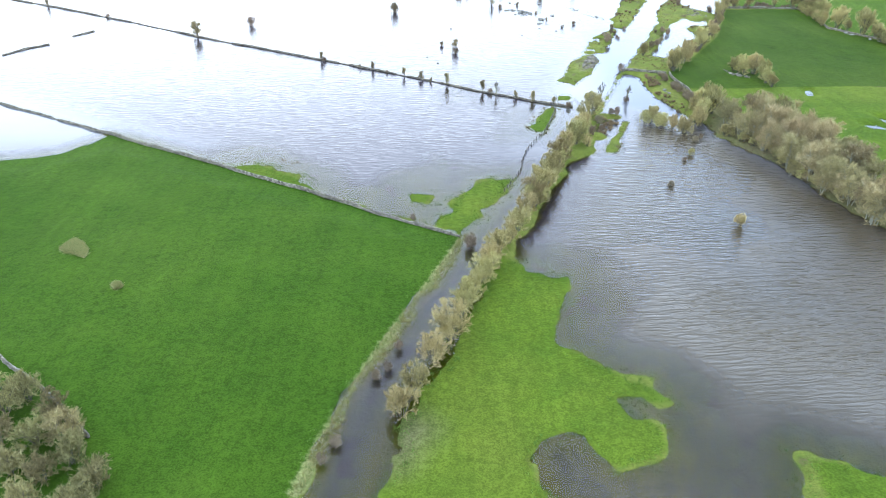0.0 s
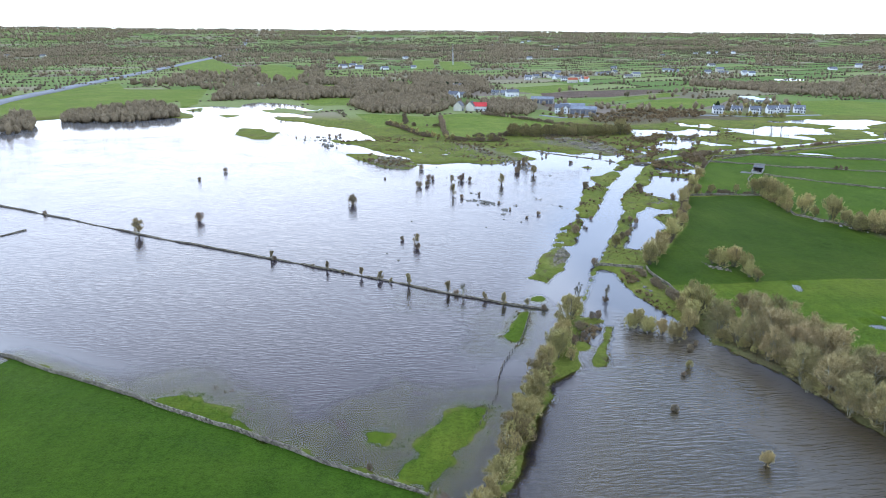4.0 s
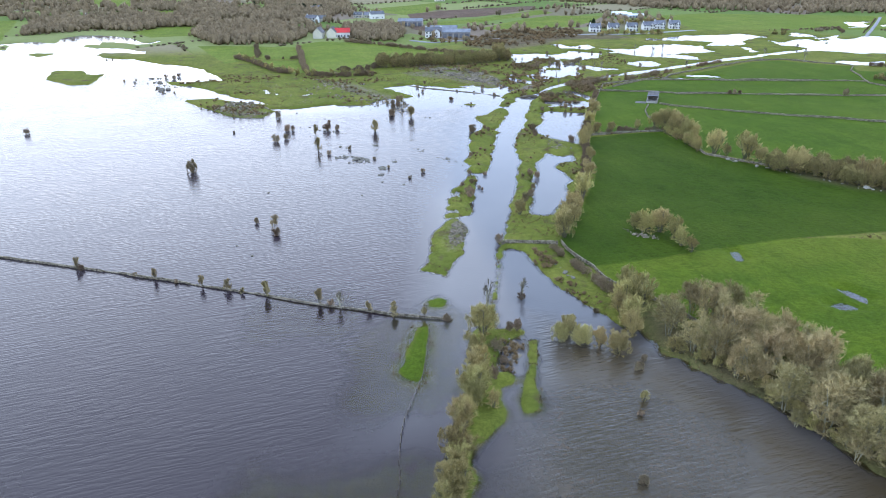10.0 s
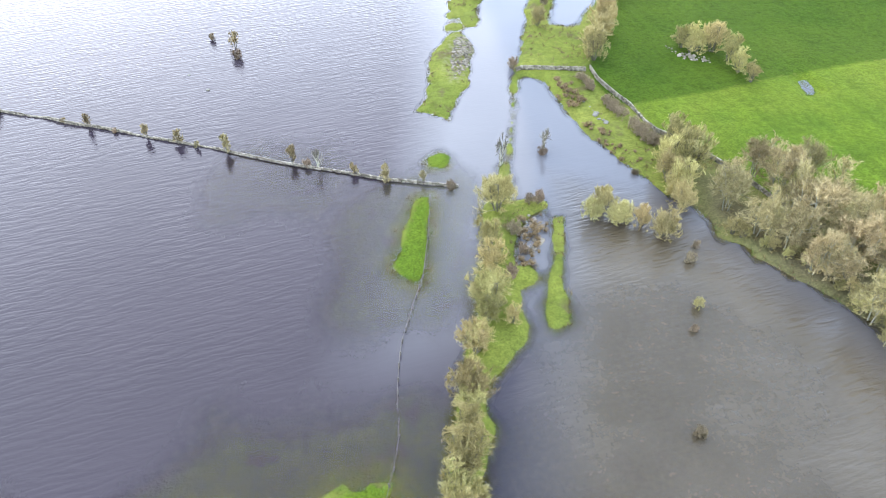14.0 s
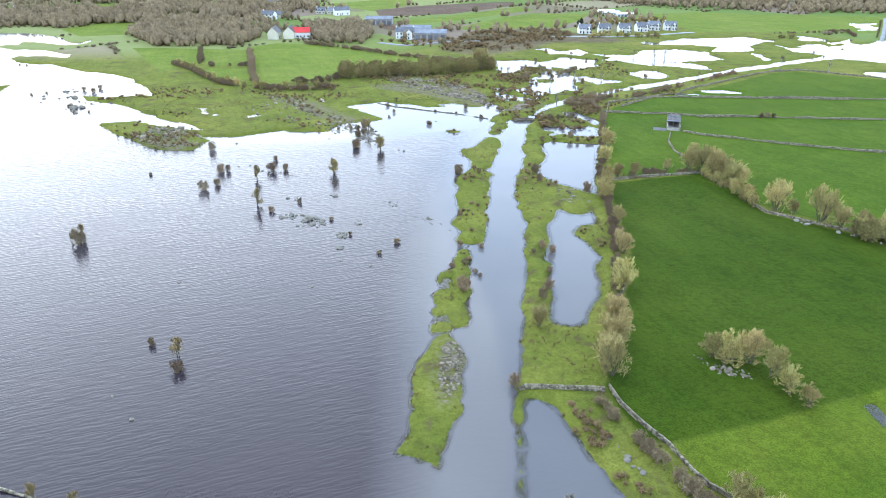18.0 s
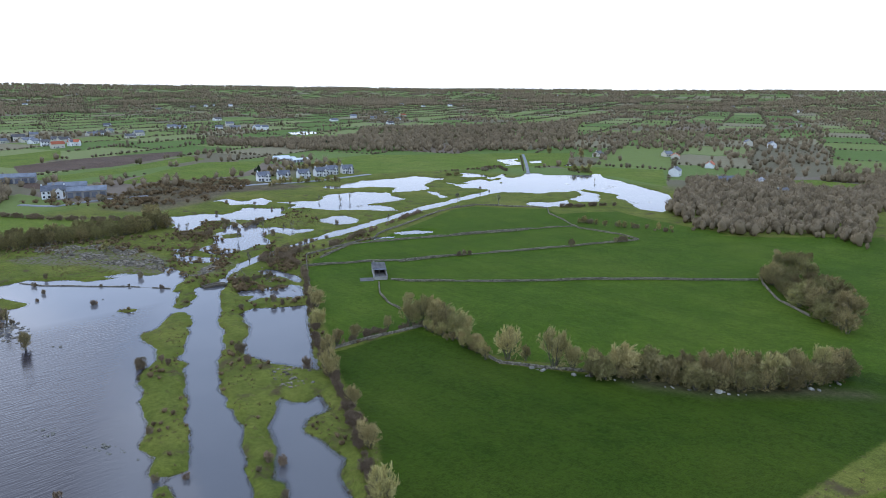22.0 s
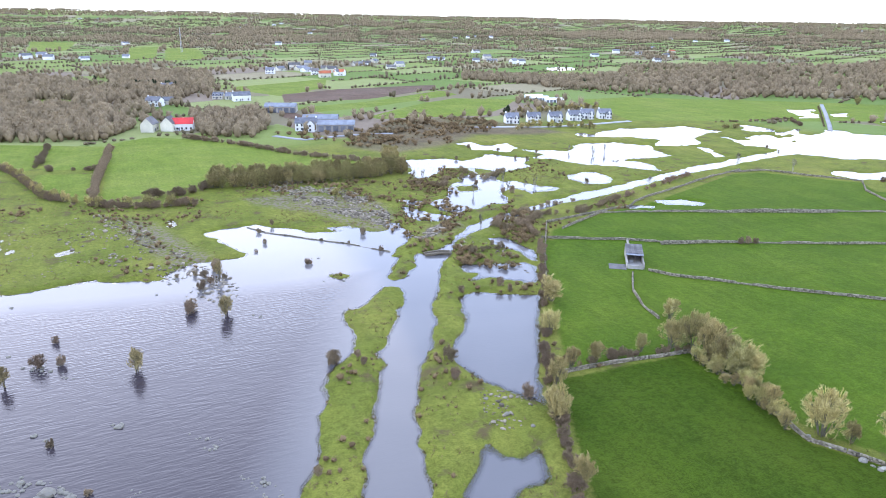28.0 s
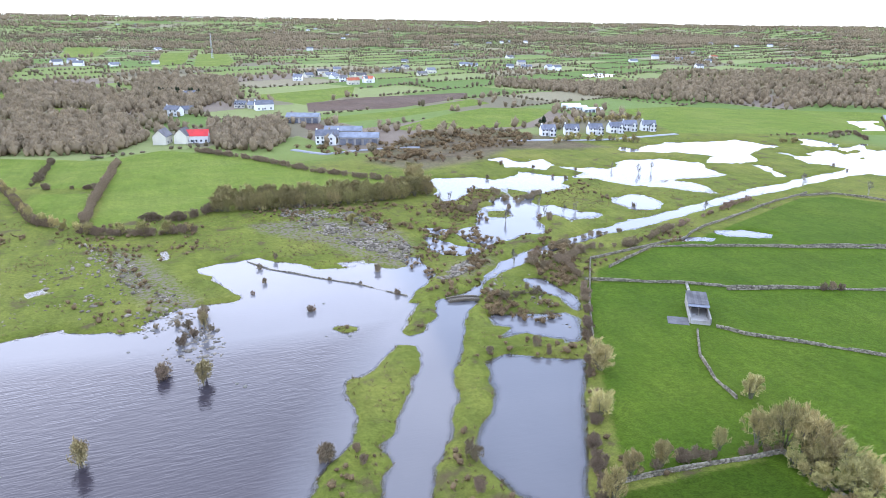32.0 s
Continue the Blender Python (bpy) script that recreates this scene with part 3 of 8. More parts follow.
land('west_spit_a', 0.35, 0.4, 0.3, [(-163.5, 703.6), (-155.9, 711.7), (-141.5, 703.6), (-150.7, 689.4)])
land('west_spit_b', 0.35, 0.4, 0.3, [(-229.1, 761.2), (-205.0, 738.3), (-187.8, 714.8), (-179.6, 688.8), (-189.2, 685.4), (-208.7, 697.9)])
land('west_spit_c', 0.35, 0.4, 0.3, [(-206.1, 753.8), (-194.4, 778.4), (-186.0, 743.5), (-200.4, 744.3)])
land('stone_spit', 0.35, 0.3, 0.3, [(-46.7, 546.7), (-36.4, 541.4), (-33.0, 525.7), (-42.4, 532.6)])
land('west_islet', 0.35, 0.5, 0.5, [(-244.2, 422.3), (-231.4, 428.8), (-217.9, 424.5), (-221.6, 416.1)])
land('shoal_nw', 0.03, -0.16, 2.5, [(-8.7, 151.9), (-6.3, 159.3), (-2, 163.6), (3.3, 166.1), (10.1, 165.3), (16.1, 163.7), (20.9, 162.4), (18.5, 156.2), (14.4, 145.7)])
land('shoal_wall', 0.03, -0.1, 2.5, [(-22.5, 150.3), (-8.8, 140.6), (-1.2, 137.7), (2.8, 150), (-3.9, 156.4), (-10.7, 153.5)])
land('shoal_strip', 0.03, -0.12, 2.5, [(-56.2, 173.7), (-47.8, 175.9), (-27.4, 157.2), (-19.4, 146.5), (-28.1, 152.6)])
land('shoal_isle', 0.03, -0.2, 2.5, [(29.7, 211.7), (35.3, 212.2), (37, 209.7), (31, 189.3), (26.4, 190.5), (26, 196.2)])
land('shoal_lake', 0.03, -0.25, 2.5, [(8.3, 227), (14.1, 227.7), (15.7, 221.7), (10.1, 221.1)])
land('shoal_east_a', 0.03, -0.3, 2.5, [(49.8, 164.6), (54.6, 173.4), (60.6, 171.8), (53.4, 159)])
land('shoal_east_b', 0.03, -0.3, 2.5, [(58.6, 162.2), (65.7, 163.3), (67.4, 159.8), (59.3, 158.5)])
land('shoal_east_c', 0.03, -0.28, 2.5, [(27.2, 142.3), (31.4, 151), (38.2, 152.8), (53.1, 147), (61.6, 141.2), (57.1, 134.3)])
land('shoal_meadow', 0.03, -0.15, 2.5, [(14.5, 119.6), (11.8, 66.6), (30.2, 64.3), (36.4, 74.3), (37.2, 82.7), (23.8, 95.8), (28.7, 117)])
pool('hedge_pool_south', [(113.6, 332.0), (115.2, 327.7), (117.9, 325.9), (122.9, 328.3), (120.8, 322.7), (120.3, 318.3), (113.9, 318.0), (109.6, 312.8), (109.3, 308.9), (108.8, 303.2), (109.7, 297.3), (104.5, 292.0), (101.4, 284.8), (99.3, 279.5), (94.9, 275.2), (91.9, 270.8), (89.6, 267.7), (85.7, 267.7), (82.2, 269.9), (83.2, 273.4), (87.0, 280.3), (89.7, 285.3), (91.2, 291.0), (94.5, 296.6), (93.9, 300.3), (97.5, 306.5), (101.4, 313.2), (104.0, 320.9), (107.3, 324.4), (111.8, 330.1)])
pool('hedge_pool_mid', [(137.2, 399.5), (143.1, 402.0), (147.8, 398.9), (159.4, 392.9), (146.5, 369.6), (139.7, 358.1), (131.0, 339.9), (126.6, 346.8), (124.8, 351.4), (121.8, 360.3), (121.3, 363.6), (122.0, 370.0), (126.5, 375.6), (131.4, 381.4), (135.0, 391.9)])
pool('hedge_pool_north', [(148.4, 424.3), (158.8, 421.8), (168.6, 419.4), (170.7, 414), (163.3, 401.9), (156.1, 402.2), (141.8, 406.9), (150.6, 414.8), (146.5, 418)])
pool('hedge_pool_tip', [(169.5, 445.6), (174.5, 444.1), (177.3, 428.6), (172.8, 419.3), (172.7, 430.1), (168, 438.7)])
pool('east_shore', [(65.5, 244.6), (69.6, 244.1), (70.2, 238.2), (70.6, 228.8), (71.1, 220.4), (72.9, 211.6), (68.6, 207.3), (55.7, 210.8), (52.4, 211.7)])
pool('far_pond', [(624.2, 1197.6), (662.1, 1213.4), (675.4, 1188.3), (639.4, 1132), (598.3, 1130.2)])
pool('field_puddle', [(260.5, 471.2), (270.8, 467.4), (278, 460.5), (273.4, 457.2), (263.7, 461), (258, 466.6)])
pool('field_puddle_low', [(244.0, 468), (249.4, 465.4), (254.8, 462.4), (250.0, 458.6), (239, 463.3)])
pool('far_puddle', [(572.7, 693.1), (598.7, 689.6), (587.5, 676.1), (560.4, 676.9)])
pool('far_puddle_low', [(559.5, 671), (579.3, 665.7), (561.8, 652.5), (548.6, 658.9)])
pool('turf_pool', [(28.9, 477.3), (36.1, 480.9), (36.9, 477.4), (31.5, 474.2)])
pool('turf_pool_small', [(64.5, 500.1), (68.7, 506.1), (68.3, 498.9), (65.9, 497.3)])
pool('cove', [(119.1, 478.1), (128.1, 478.2), (125.3, 472.7), (119.9, 473.3)])
pool('tan_a', [(122.6, 228.8), (125, 228.7), (123.3, 223.2), (120.9, 222.7)])
pool('streak_a', [(125.6, 197), (129.6, 197), (131.7, 193.1), (127.2, 193.9)])
pool('streak_b', [(133.5, 203.5), (135.6, 201.6), (136.6, 196.9), (134.3, 194.8), (133.3, 199.7)])
pool('field_wet_a', [(562.1, 681.3), (585.1, 677.4), (569.3, 662.1), (555.8, 671)])
pool('field_wet_b', [(545.1, 655), (563.5, 652.2), (555.2, 643.7), (538.4, 645.9)])
pool('field_wet_c', [(587.1, 659.9), (606.2, 661.4), (586.6, 643.9), (573, 644.9)])
pool('field_wet_d', [(587.9, 620.6), (594.2, 611), (588.3, 602.5), (579, 609.4)])
pool('turf_wet_a', [(8.6, 503.2), (13, 501.3), (14, 488.6), (10.4, 488)])
pool('turf_wet_b', [(15.3, 485.3), (17.3, 488.6), (17.8, 484.9), (16.2, 482.8)])
pool('turf_wet_c', [(29.6, 479.3), (35.5, 483.9), (36.8, 481.3), (31.4, 475.9)])
pool('turf_wet_d', [(64.6, 505.9), (67.7, 511.1), (68.7, 502.4), (65.3, 501.2)])
pool('meadow_north', [(235.2, 630.7), (245.5, 631.5), (247.6, 619.1), (264.0, 619.8), (266.1, 600.8), (271.9, 590.0), (290.3, 587.2), (305.1, 604.2), (318.0, 604.1), (332.0, 598.8), (350.2, 587.1), (338.2, 568.9), (336.1, 552.8), (321.7, 550.4), (304.7, 549.2), (307.2, 544.5), (307.3, 531.8), (303.0, 521.4), (295.3, 526.1), (291.4, 536.2), (280.5, 542.2), (270.3, 555.2), (264.8, 564.7), (258.1, 569.2), (267.6, 579.2), (263.5, 589.0), (260.8, 598.5), (250.7, 593.9), (247.7, 599.3), (244.6, 604.7), (236.4, 603.6), (237.4, 614.0), (232.6, 620.3)])
pool('meadow_mid', [(188.2, 590.7), (207.4, 587.0), (218.0, 579.1), (233.0, 584.7), (236.2, 591.3), (243.8, 580.5), (252.9, 573.1), (247.6, 560.3), (244.3, 551.1), (229.1, 545.4), (220.1, 540.9), (213.0, 533.1), (215.2, 524.9), (221.7, 525.2), (223.8, 517.3), (225.8, 509.6), (230.9, 504.8), (225.9, 499.0), (218.4, 499.4), (214.3, 494.8), (214.6, 503.5), (211.8, 512.4), (202.2, 499.6), (198.3, 489.3), (190.1, 487.0), (185.6, 483.3), (177.6, 483.4), (170.7, 476.9), (169.3, 482.5), (165.6, 486.1), (166.8, 502.0), (175.9, 504.2), (185.1, 519.1), (195.3, 535.7), (193.8, 539.2), (197.0, 558.0), (192.8, 551.7), (183.2, 543.4), (176.0, 540.5), (179.2, 557.1)])
pool('meadow_bush', [(240.2, 537.8), (251.6, 536.5), (254.9, 530.4), (266.1, 534.2), (271.5, 528.8), (270.0, 521.3), (266.9, 511.8), (257.3, 505.4), (249.3, 505.8), (248.4, 514.7), (250.3, 525.9), (248.6, 534.5)])
pool('meadow_rill_a', [(155.8, 509.9), (162.9, 505.9), (167.7, 502.8), (164.9, 496.0), (157.7, 499.0)])
pool('meadow_rill_b', [(153.9, 497.2), (164.5, 483.5), (170.2, 474.1), (157.6, 472.5), (152.8, 479.2)])
pool('strip_north', [(340.2, 637.4), (374.7, 645.0), (400.2, 644.8), (420.5, 643.7), (426.5, 625.9), (430.4, 615.4), (409.1, 606.1), (389.1, 597.4), (380.0, 575.8), (363.2, 575.1), (346.0, 581.7), (353.1, 590.8), (365.7, 601.0), (352.0, 613.9), (328.7, 620.1)])
pool('strip_north_end', [(331.8, 646.2), (337.2, 633.0), (349.8, 617.4), (327.3, 618.0), (322.6, 630.3)])
pool('flood_east', [(413.1, 593.7), (403.0, 567.1), (406.9, 551.5), (410.6, 541.2), (419.1, 544.6), (425.9, 533.1), (432.6, 526.2), (434.1, 515.1), (447.6, 514.1), (459.2, 507.5), (485.9, 501.5), (559.4, 552.9), (519.9, 553.6), (507.6, 566.5), (517.6, 589.1), (507.8, 595.8), (487.1, 582.7), (471.3, 588.6), (447.1, 580.9), (451.7, 595.9), (426.3, 588.7), (424.4, 578.9), (413.3, 583.1)])
pool('flood_lane', [(473.6, 640.8), (473.8, 617.7), (477.1, 607.2), (455.9, 600.0), (444.1, 604.5), (450.7, 616.9)])
pool('flood_strand', [(455.6, 594.4), (489.7, 605.6), (489.8, 599.4), (452.9, 581.5)])
pool('flood_edge', [(389.4, 490.9), (395.5, 486.8), (394.5, 478.8), (412.0, 478.7), (406.5, 467.6), (398.2, 463.0), (382.6, 469.1), (377.6, 479.0)])
pool('flood_corner', [(422.5, 481.5), (443.0, 488.0), (455.1, 498.9), (458.0, 491.8), (458.2, 482.1), (426.3, 459.8), (415.2, 467.4)])
pool('meadow_sliver', [(368.8, 573.0), (374.0, 566.4), (366.3, 549.6), (363.1, 538.4), (358.0, 540.4), (363.1, 555.0)])
pool('flood_far_east', [(413.3, 543.2), (411.1, 527.5), (422.2, 508.5), (444.1, 500.8), (465.1, 501.6), (459.8, 471.4), (440.1, 447.4), (419.5, 426.1), (421.1, 409.8), (448.3, 420.9), (491.0, 446.1), (504.5, 469.9), (524.6, 504.5), (532.6, 528.5), (545.2, 551.5), (508.7, 580.2), (473.1, 562.4), (449.0, 564.7)])
isle('meadow_isle_a', [(200.2, 563.3), (212.1, 558.6), (209.7, 545.0), (196.4, 538.2), (191.4, 546.1)])
isle('meadow_isle_b', [(189.1, 522.8), (198.2, 521.9), (196.3, 513.4), (186.9, 513.3)])
isle('meadow_isle_c', [(172.5, 539.0), (188.0, 540.1), (189.8, 532.2), (178.1, 508.1), (170.4, 511.2), (168.0, 524.6)])
isle('meadow_isle_d', [(215.1, 555.8), (221.9, 549.8), (214.7, 538.5), (209.4, 543.6)])
isle('hedge_isle_a', [(156.2, 440.2), (168.3, 442.5), (167.5, 429.5), (156.1, 422.4), (149.9, 426.1)])
isle('hedge_isle_b', [(141.2, 409.5), (153.1, 410.7), (160, 404.3), (153.9, 397.2), (141.7, 402.3)])
zone('dark', [(81.7, 245.6), (80.2, 238), (80.6, 231.2), (83.8, 228.8), (102.4, 229), (122.2, 230.4), (138.2, 230.8), (225.5, 222.4), (271.6, 249.4), (187.9, 282.4), (180.1, 290.9), (168.9, 310.2), (172.3, 327.3), (172.8, 346.7), (138.3, 347.2), (116.4, 295.9), (98.6, 268.4), (86.6, 251.7)])
zone('light', [(84.7, 229.9), (115.7, 230.1), (137, 232.1), (155.5, 227.6), (246.9, 188), (154.9, 134), (108.1, 156.3), (103.9, 167.3), (99.3, 178), (96.3, 185), (93, 194.4), (91.1, 203.3), (89.1, 208.8), (84.1, 218.9)])
zone('green', [(185.2, 435.2), (214.4, 423.2), (191.9, 397.4), (184.4, 383.9), (179.1, 365.5), (173.1, 348.5), (142.9, 350.2), (147.9, 362.6), (163.6, 395.1), (179.3, 426)])
zone('green', [(193.7, 395.5), (308.8, 301.7), (284.7, 287.8), (274.2, 269.2), (276.5, 225.9), (243.9, 220.3), (233.5, 254.9), (204.4, 295.6), (182.5, 312.5), (179.1, 335), (176.3, 359.9)])
zone('green', [(217.4, 420.4), (336.5, 373.3), (378.5, 346.9), (439.1, 295.1), (368.3, 275.8), (313.5, 302.7), (198, 395.9)])
zone('green', [(194.2, 444.6), (227.7, 458.9), (339.1, 415.3), (326.9, 377.5), (206.1, 428.8), (190.3, 438.3)])
zone('green', [(242.7, 461.2), (330.9, 499.2), (346.1, 495.4), (371, 463.8), (341.4, 417.1), (263.2, 447.7)])
zone('green', [(359.4, 448.1), (400.4, 429.4), (391.4, 395.4), (384.7, 349.8), (338.6, 374.6), (341.5, 413.6)])
zone('green', [(186.5, 432.3), (199.1, 443.4), (227.7, 458.9), (242.7, 461.2), (330.9, 499.2), (373.8, 461.8), (341.5, 413.6), (380.9, 348), (432.1, 293.2), (267.5, 224.3), (233.5, 254.9), (214.2, 269.8), (185.9, 291.7), (174.4, 309.4), (170.8, 326.5), (168.4, 350.2), (143.7, 352.4), (159.7, 382.8)])
zone('mid', [(-37.4, 709.4), (7.5, 691.5), (10, 624.3), (-13.1, 603.6)])
zone('mid', [(8.9, 691.1), (40, 678.9), (39.9, 611.8), (12.6, 617.6)])
zone('mid', [(11.7, 606.7), (38.9, 601.8), (36.9, 548), (28.1, 550.7), (10.8, 586.5)])
zone('mid', [(41.4, 686.9), (62.9, 704.5), (110.5, 667.2), (136.7, 619.9), (168, 583.5), (166.9, 565.7), (126.5, 561.5), (107.5, 562.1), (82.5, 559.9), (57.3, 549.8), (41.2, 542.7)])
zone('mid', [(429.6, 803.4), (497.5, 807.6), (643.6, 717.8), (687.3, 684.2), (582.7, 609), (397.5, 674.8), (420.7, 756.4)])
zone('mid', [(215.6, 750.7), (275.6, 811.4), (324.9, 845.9), (379.9, 823.9), (344.4, 776.1), (304, 732.8), (220.2, 738.5)])
zone('mid', [(171.2, 817.2), (242.7, 846), (342.6, 916.2), (343.6, 876.8), (231.1, 805.2), (182.9, 788.6)])
zone('plough', [(173, 859.6), (182.3, 924.8), (246.2, 959.8), (359.4, 973.8), (341, 927.1), (248.1, 864.9)])
zone('plough', [(155, 795.9), (156, 763.9), (169.5, 741.7), (175.1, 750.6), (168, 798.7)])
zone('mid', [(-427, 737.1), (-455.8, 893.9), (-402.4, 1125), (-355.1, 1013), (-245.1, 1003), (-220.8, 874.7), (-283.6, 727), (-354.6, 662.9)])
zone('rock', [(95.5, 529.9), (121, 530.2), (147, 510), (146.9, 481.6), (137.4, 466.6), (129.2, 473.7), (119.1, 496.9), (100.3, 516.8)])
zone('rock', [(51.9, 511.4), (60.1, 502.7), (72.8, 466.8), (81.9, 437.2), (72.3, 428.3), (62.6, 456.9), (51.5, 493.9)])
zone('rock', [(147.5, 455.3), (154.5, 464), (164.2, 468.6), (167.7, 462.7), (153.2, 450.9)])
zone('rock', [(58.2, 268.6), (60.9, 269.1), (61.5, 264), (55.7, 252.3), (52.5, 249.2), (53.7, 257.2)])
zone('rock', [(-10.6, 442.2), (-1.9, 451.1), (6.6, 440.6), (10, 432.2), (1.9, 427.6)])
zone('reeds', [(5.1, 131.2), (7.4, 133.6), (3.3, 119.9), (-1.2, 108.3), (-6.9, 95.1), (-10.9, 84), (-14.3, 75.1), (-16.2, 68.3), (-17.1, 63.4), (-19.3, 63.5), (-17.4, 71.4), (-13.5, 84.1), (-8.9, 96.7), (-0.1, 118)])
zone('heath', [(167.4, 637.3), (224.7, 726.8), (277.9, 734.1), (300.8, 691), (321.3, 640), (290.2, 640.6), (257.1, 649.9), (231.6, 623.9), (186.2, 605.4)])
zone('heath', [(186.1, 285.4), (193.8, 273.6), (214.6, 248.3), (221.9, 235.8), (210.7, 246.9), (193.8, 262.7), (185.8, 276.1)])
zone('heath', [(-3.3, 77.1), (-1.6, 75.3), (-4, 71.1), (-5.5, 69.1), (-4.9, 74.3)])
zone('reeds', [(-76.7, 125.6), (-76.2, 128.3), (-75.4, 129.9), (-72.7, 127.7), (-70.7, 124.9), (-70.1, 121.9), (-72.8, 123.7), (-74.7, 124.2)])
zone('reeds', [(-60.7, 112.4), (-60, 112.9), (-58.9, 111.7), (-59.7, 111)])
zone('heath', [(79.3, 194.2), (81.7, 185.4), (84.3, 175.6), (88, 170.1), (90, 158), (95, 140), (104, 128), (108, 140), (101, 165), (91.6, 186), (88.9, 198), (85.1, 206.3)])
zone('lush', [(-206.3, 138.3), (-149.5, 161.7), (-126.5, 169.9), (-114, 173.7), (-105.5, 174.5), (-99.8, 178.3), (-96.1, 184), (-92.1, 191.7), (-67.6, 177.1), (-28.1, 152.6), (5.1, 131.9), (4.3, 128.4), (1, 117.9), (-3.3, 107.4), (-8, 96.7), (-11.9, 86), (-14.7, 78.6), (-16.9, 70.4), (-18.5, 63.5), (-21.9, 50.2), (-37.3, 35.8), (-126.4, 37.7)])
zone('light', [(15.4, 122.0), (20.0, 118.2), (26.4, 116.1), (24.3, 106.6), (22.2, 103.1), (20.6, 95.8), (25.9, 90.6), (30.4, 86.1), (34.3, 83.7), (36.1, 80.9), (33.9, 80.6), (28.5, 81.5), (30.7, 78.2), (33.1, 74.7), (32.6, 71.5), (29.7, 69.4), (25.0, 68.0), (22.7, 70.0), (21.0, 73.7), (18.8, 74.8), (15.7, 73.2), (13.3, 70.1), (13.3, 67.1), (14.9, 64.2), (14.8, 52.9), (6.9, 40.1), (-12.8, 40.6), (-9.3, 53.5), (-8, 63.6), (-6.6, 72.2), (-5.8, 77.8), (-2.5, 84.4), (1.7, 94.6), (6.2, 106.3), (12.6, 122.9)])
zone('light', [(52.1, 69.4), (56.5, 68.7), (60.8, 66.9), (67.5, 61.5), (74.4, 51.5), (52, 52), (51.1, 61), (51.3, 63.7)])
zone('light', [(-53.1, 168.6), (-46.9, 170.4), (-41.9, 166.8), (-33.7, 160.7), (-28.7, 155.2), (-27.6, 152.2), (-37.4, 158.1), (-48.7, 165.1)])
zone('light', [(-6.8, 152.2), (-3.2, 154.8), (-0.9, 150.7), (-2.5, 147.3), (-5.8, 148.3)])
zone('light', [(-1.3, 138.0), (2.5, 143.3), (3.2, 147.0), (6.7, 152.0), (8.6, 156.0), (10.6, 158.6), (13.9, 160.2), (17.1, 160.6), (18.9, 159.6), (14.7, 149.5), (9.6, 138.6), (5.4, 132.2)])
zone('light', [(37.5, 212.4), (35.3, 204.5), (33.7, 198.4), (32.3, 194.3), (30.8, 191.1), (29.6, 192.1), (28.5, 192.7), (27.5, 195.9), (28.4, 198.1), (30.2, 201.0), (32.2, 205.4), (35.1, 211.2), (36.4, 212.3)])
zone('light', [(39.9, 224.1), (42.3, 224.5), (44.2, 222.9), (43.5, 220.0), (41.3, 218.5), (39.5, 220.4)])
zone('mid', [(-274.5, 973.0), (-245.0, 962.8), (-206.2, 804.5), (-213.3, 767.5)])
zone('mid', [(-103.6, 835.7), (-79.8, 873.9), (-36.8, 865.4), (-40.0, 788.1), (-81.3, 782.1)])
zone('mid', [(-306.6, 1693.5), (-246.7, 1668.3), (-155.4, 1384.9), (-148.6, 1148.7), (-216.9, 1254.5)])
zone('mid', [(-503.0, 1776.3), (-525.6, 2159.7), (-305.7, 1530.0), (-291.6, 1282.8), (-440.5, 1530.9)])
zone('mid', [(-113.9, 1076.0), (-75.8, 1081.3), (-69.9, 974.4), (-91.9, 966.8)])
zone('mid', [(-176.5, 2228.3), (-76.5, 2179.6), (-68.8, 1794.1), (-129.6, 1765.7)])
zone('mid', [(111.2, 1865.9), (170.8, 1838.5), (161.7, 1474.7), (96.8, 1460.8)])
zone('mid', [(43.0, 1897.4), (100.5, 1939.6), (84.0, 1528.8), (41.0, 1464.1)])
zone('mid', [(146.2, 1010.0), (261.2, 1073.9), (236.4, 977.0), (178.0, 910.4), (144.2, 982.5)])
zone('mid', [(-29.1, 944.7), (10.2, 930.9), (11.4, 881.0), (-24.3, 886.7)])
zone('mid', [(621.4, 426.6), (652.9, 410.3), (651.7, 361.7), (602.6, 347.5), (570.2, 383.8)])
zone('mid', [(573.4, 616.8), (594.5, 571.1), (616.5, 526.4), (521.5, 466.0), (542.7, 524.5), (542.4, 558.3)])
zone('light', [(246.9, 188), (154.9, 134), (108, 156), (103, 130), (122, 100), (700, 62), (700, 230), (440, 290), (276.5, 226)])
OPEN_EAST = [(14, 119), (35, 166), (45, 184), (60, 215), (80, 201), (95, 160), (160, 110), (420, -100), (420, -190), (10, -190), (13, 40), (14, 70), (30, 85), (20, 100)]
OPEN_WEST = [(5, 138), (28, 185), (40, 212), (48, 235), (62, 290), (85, 345), (110, 400), (125, 430), (70, 430), (0, 440), (-60, 600), (-300, 560), (-330, 300), (-150, 225)]


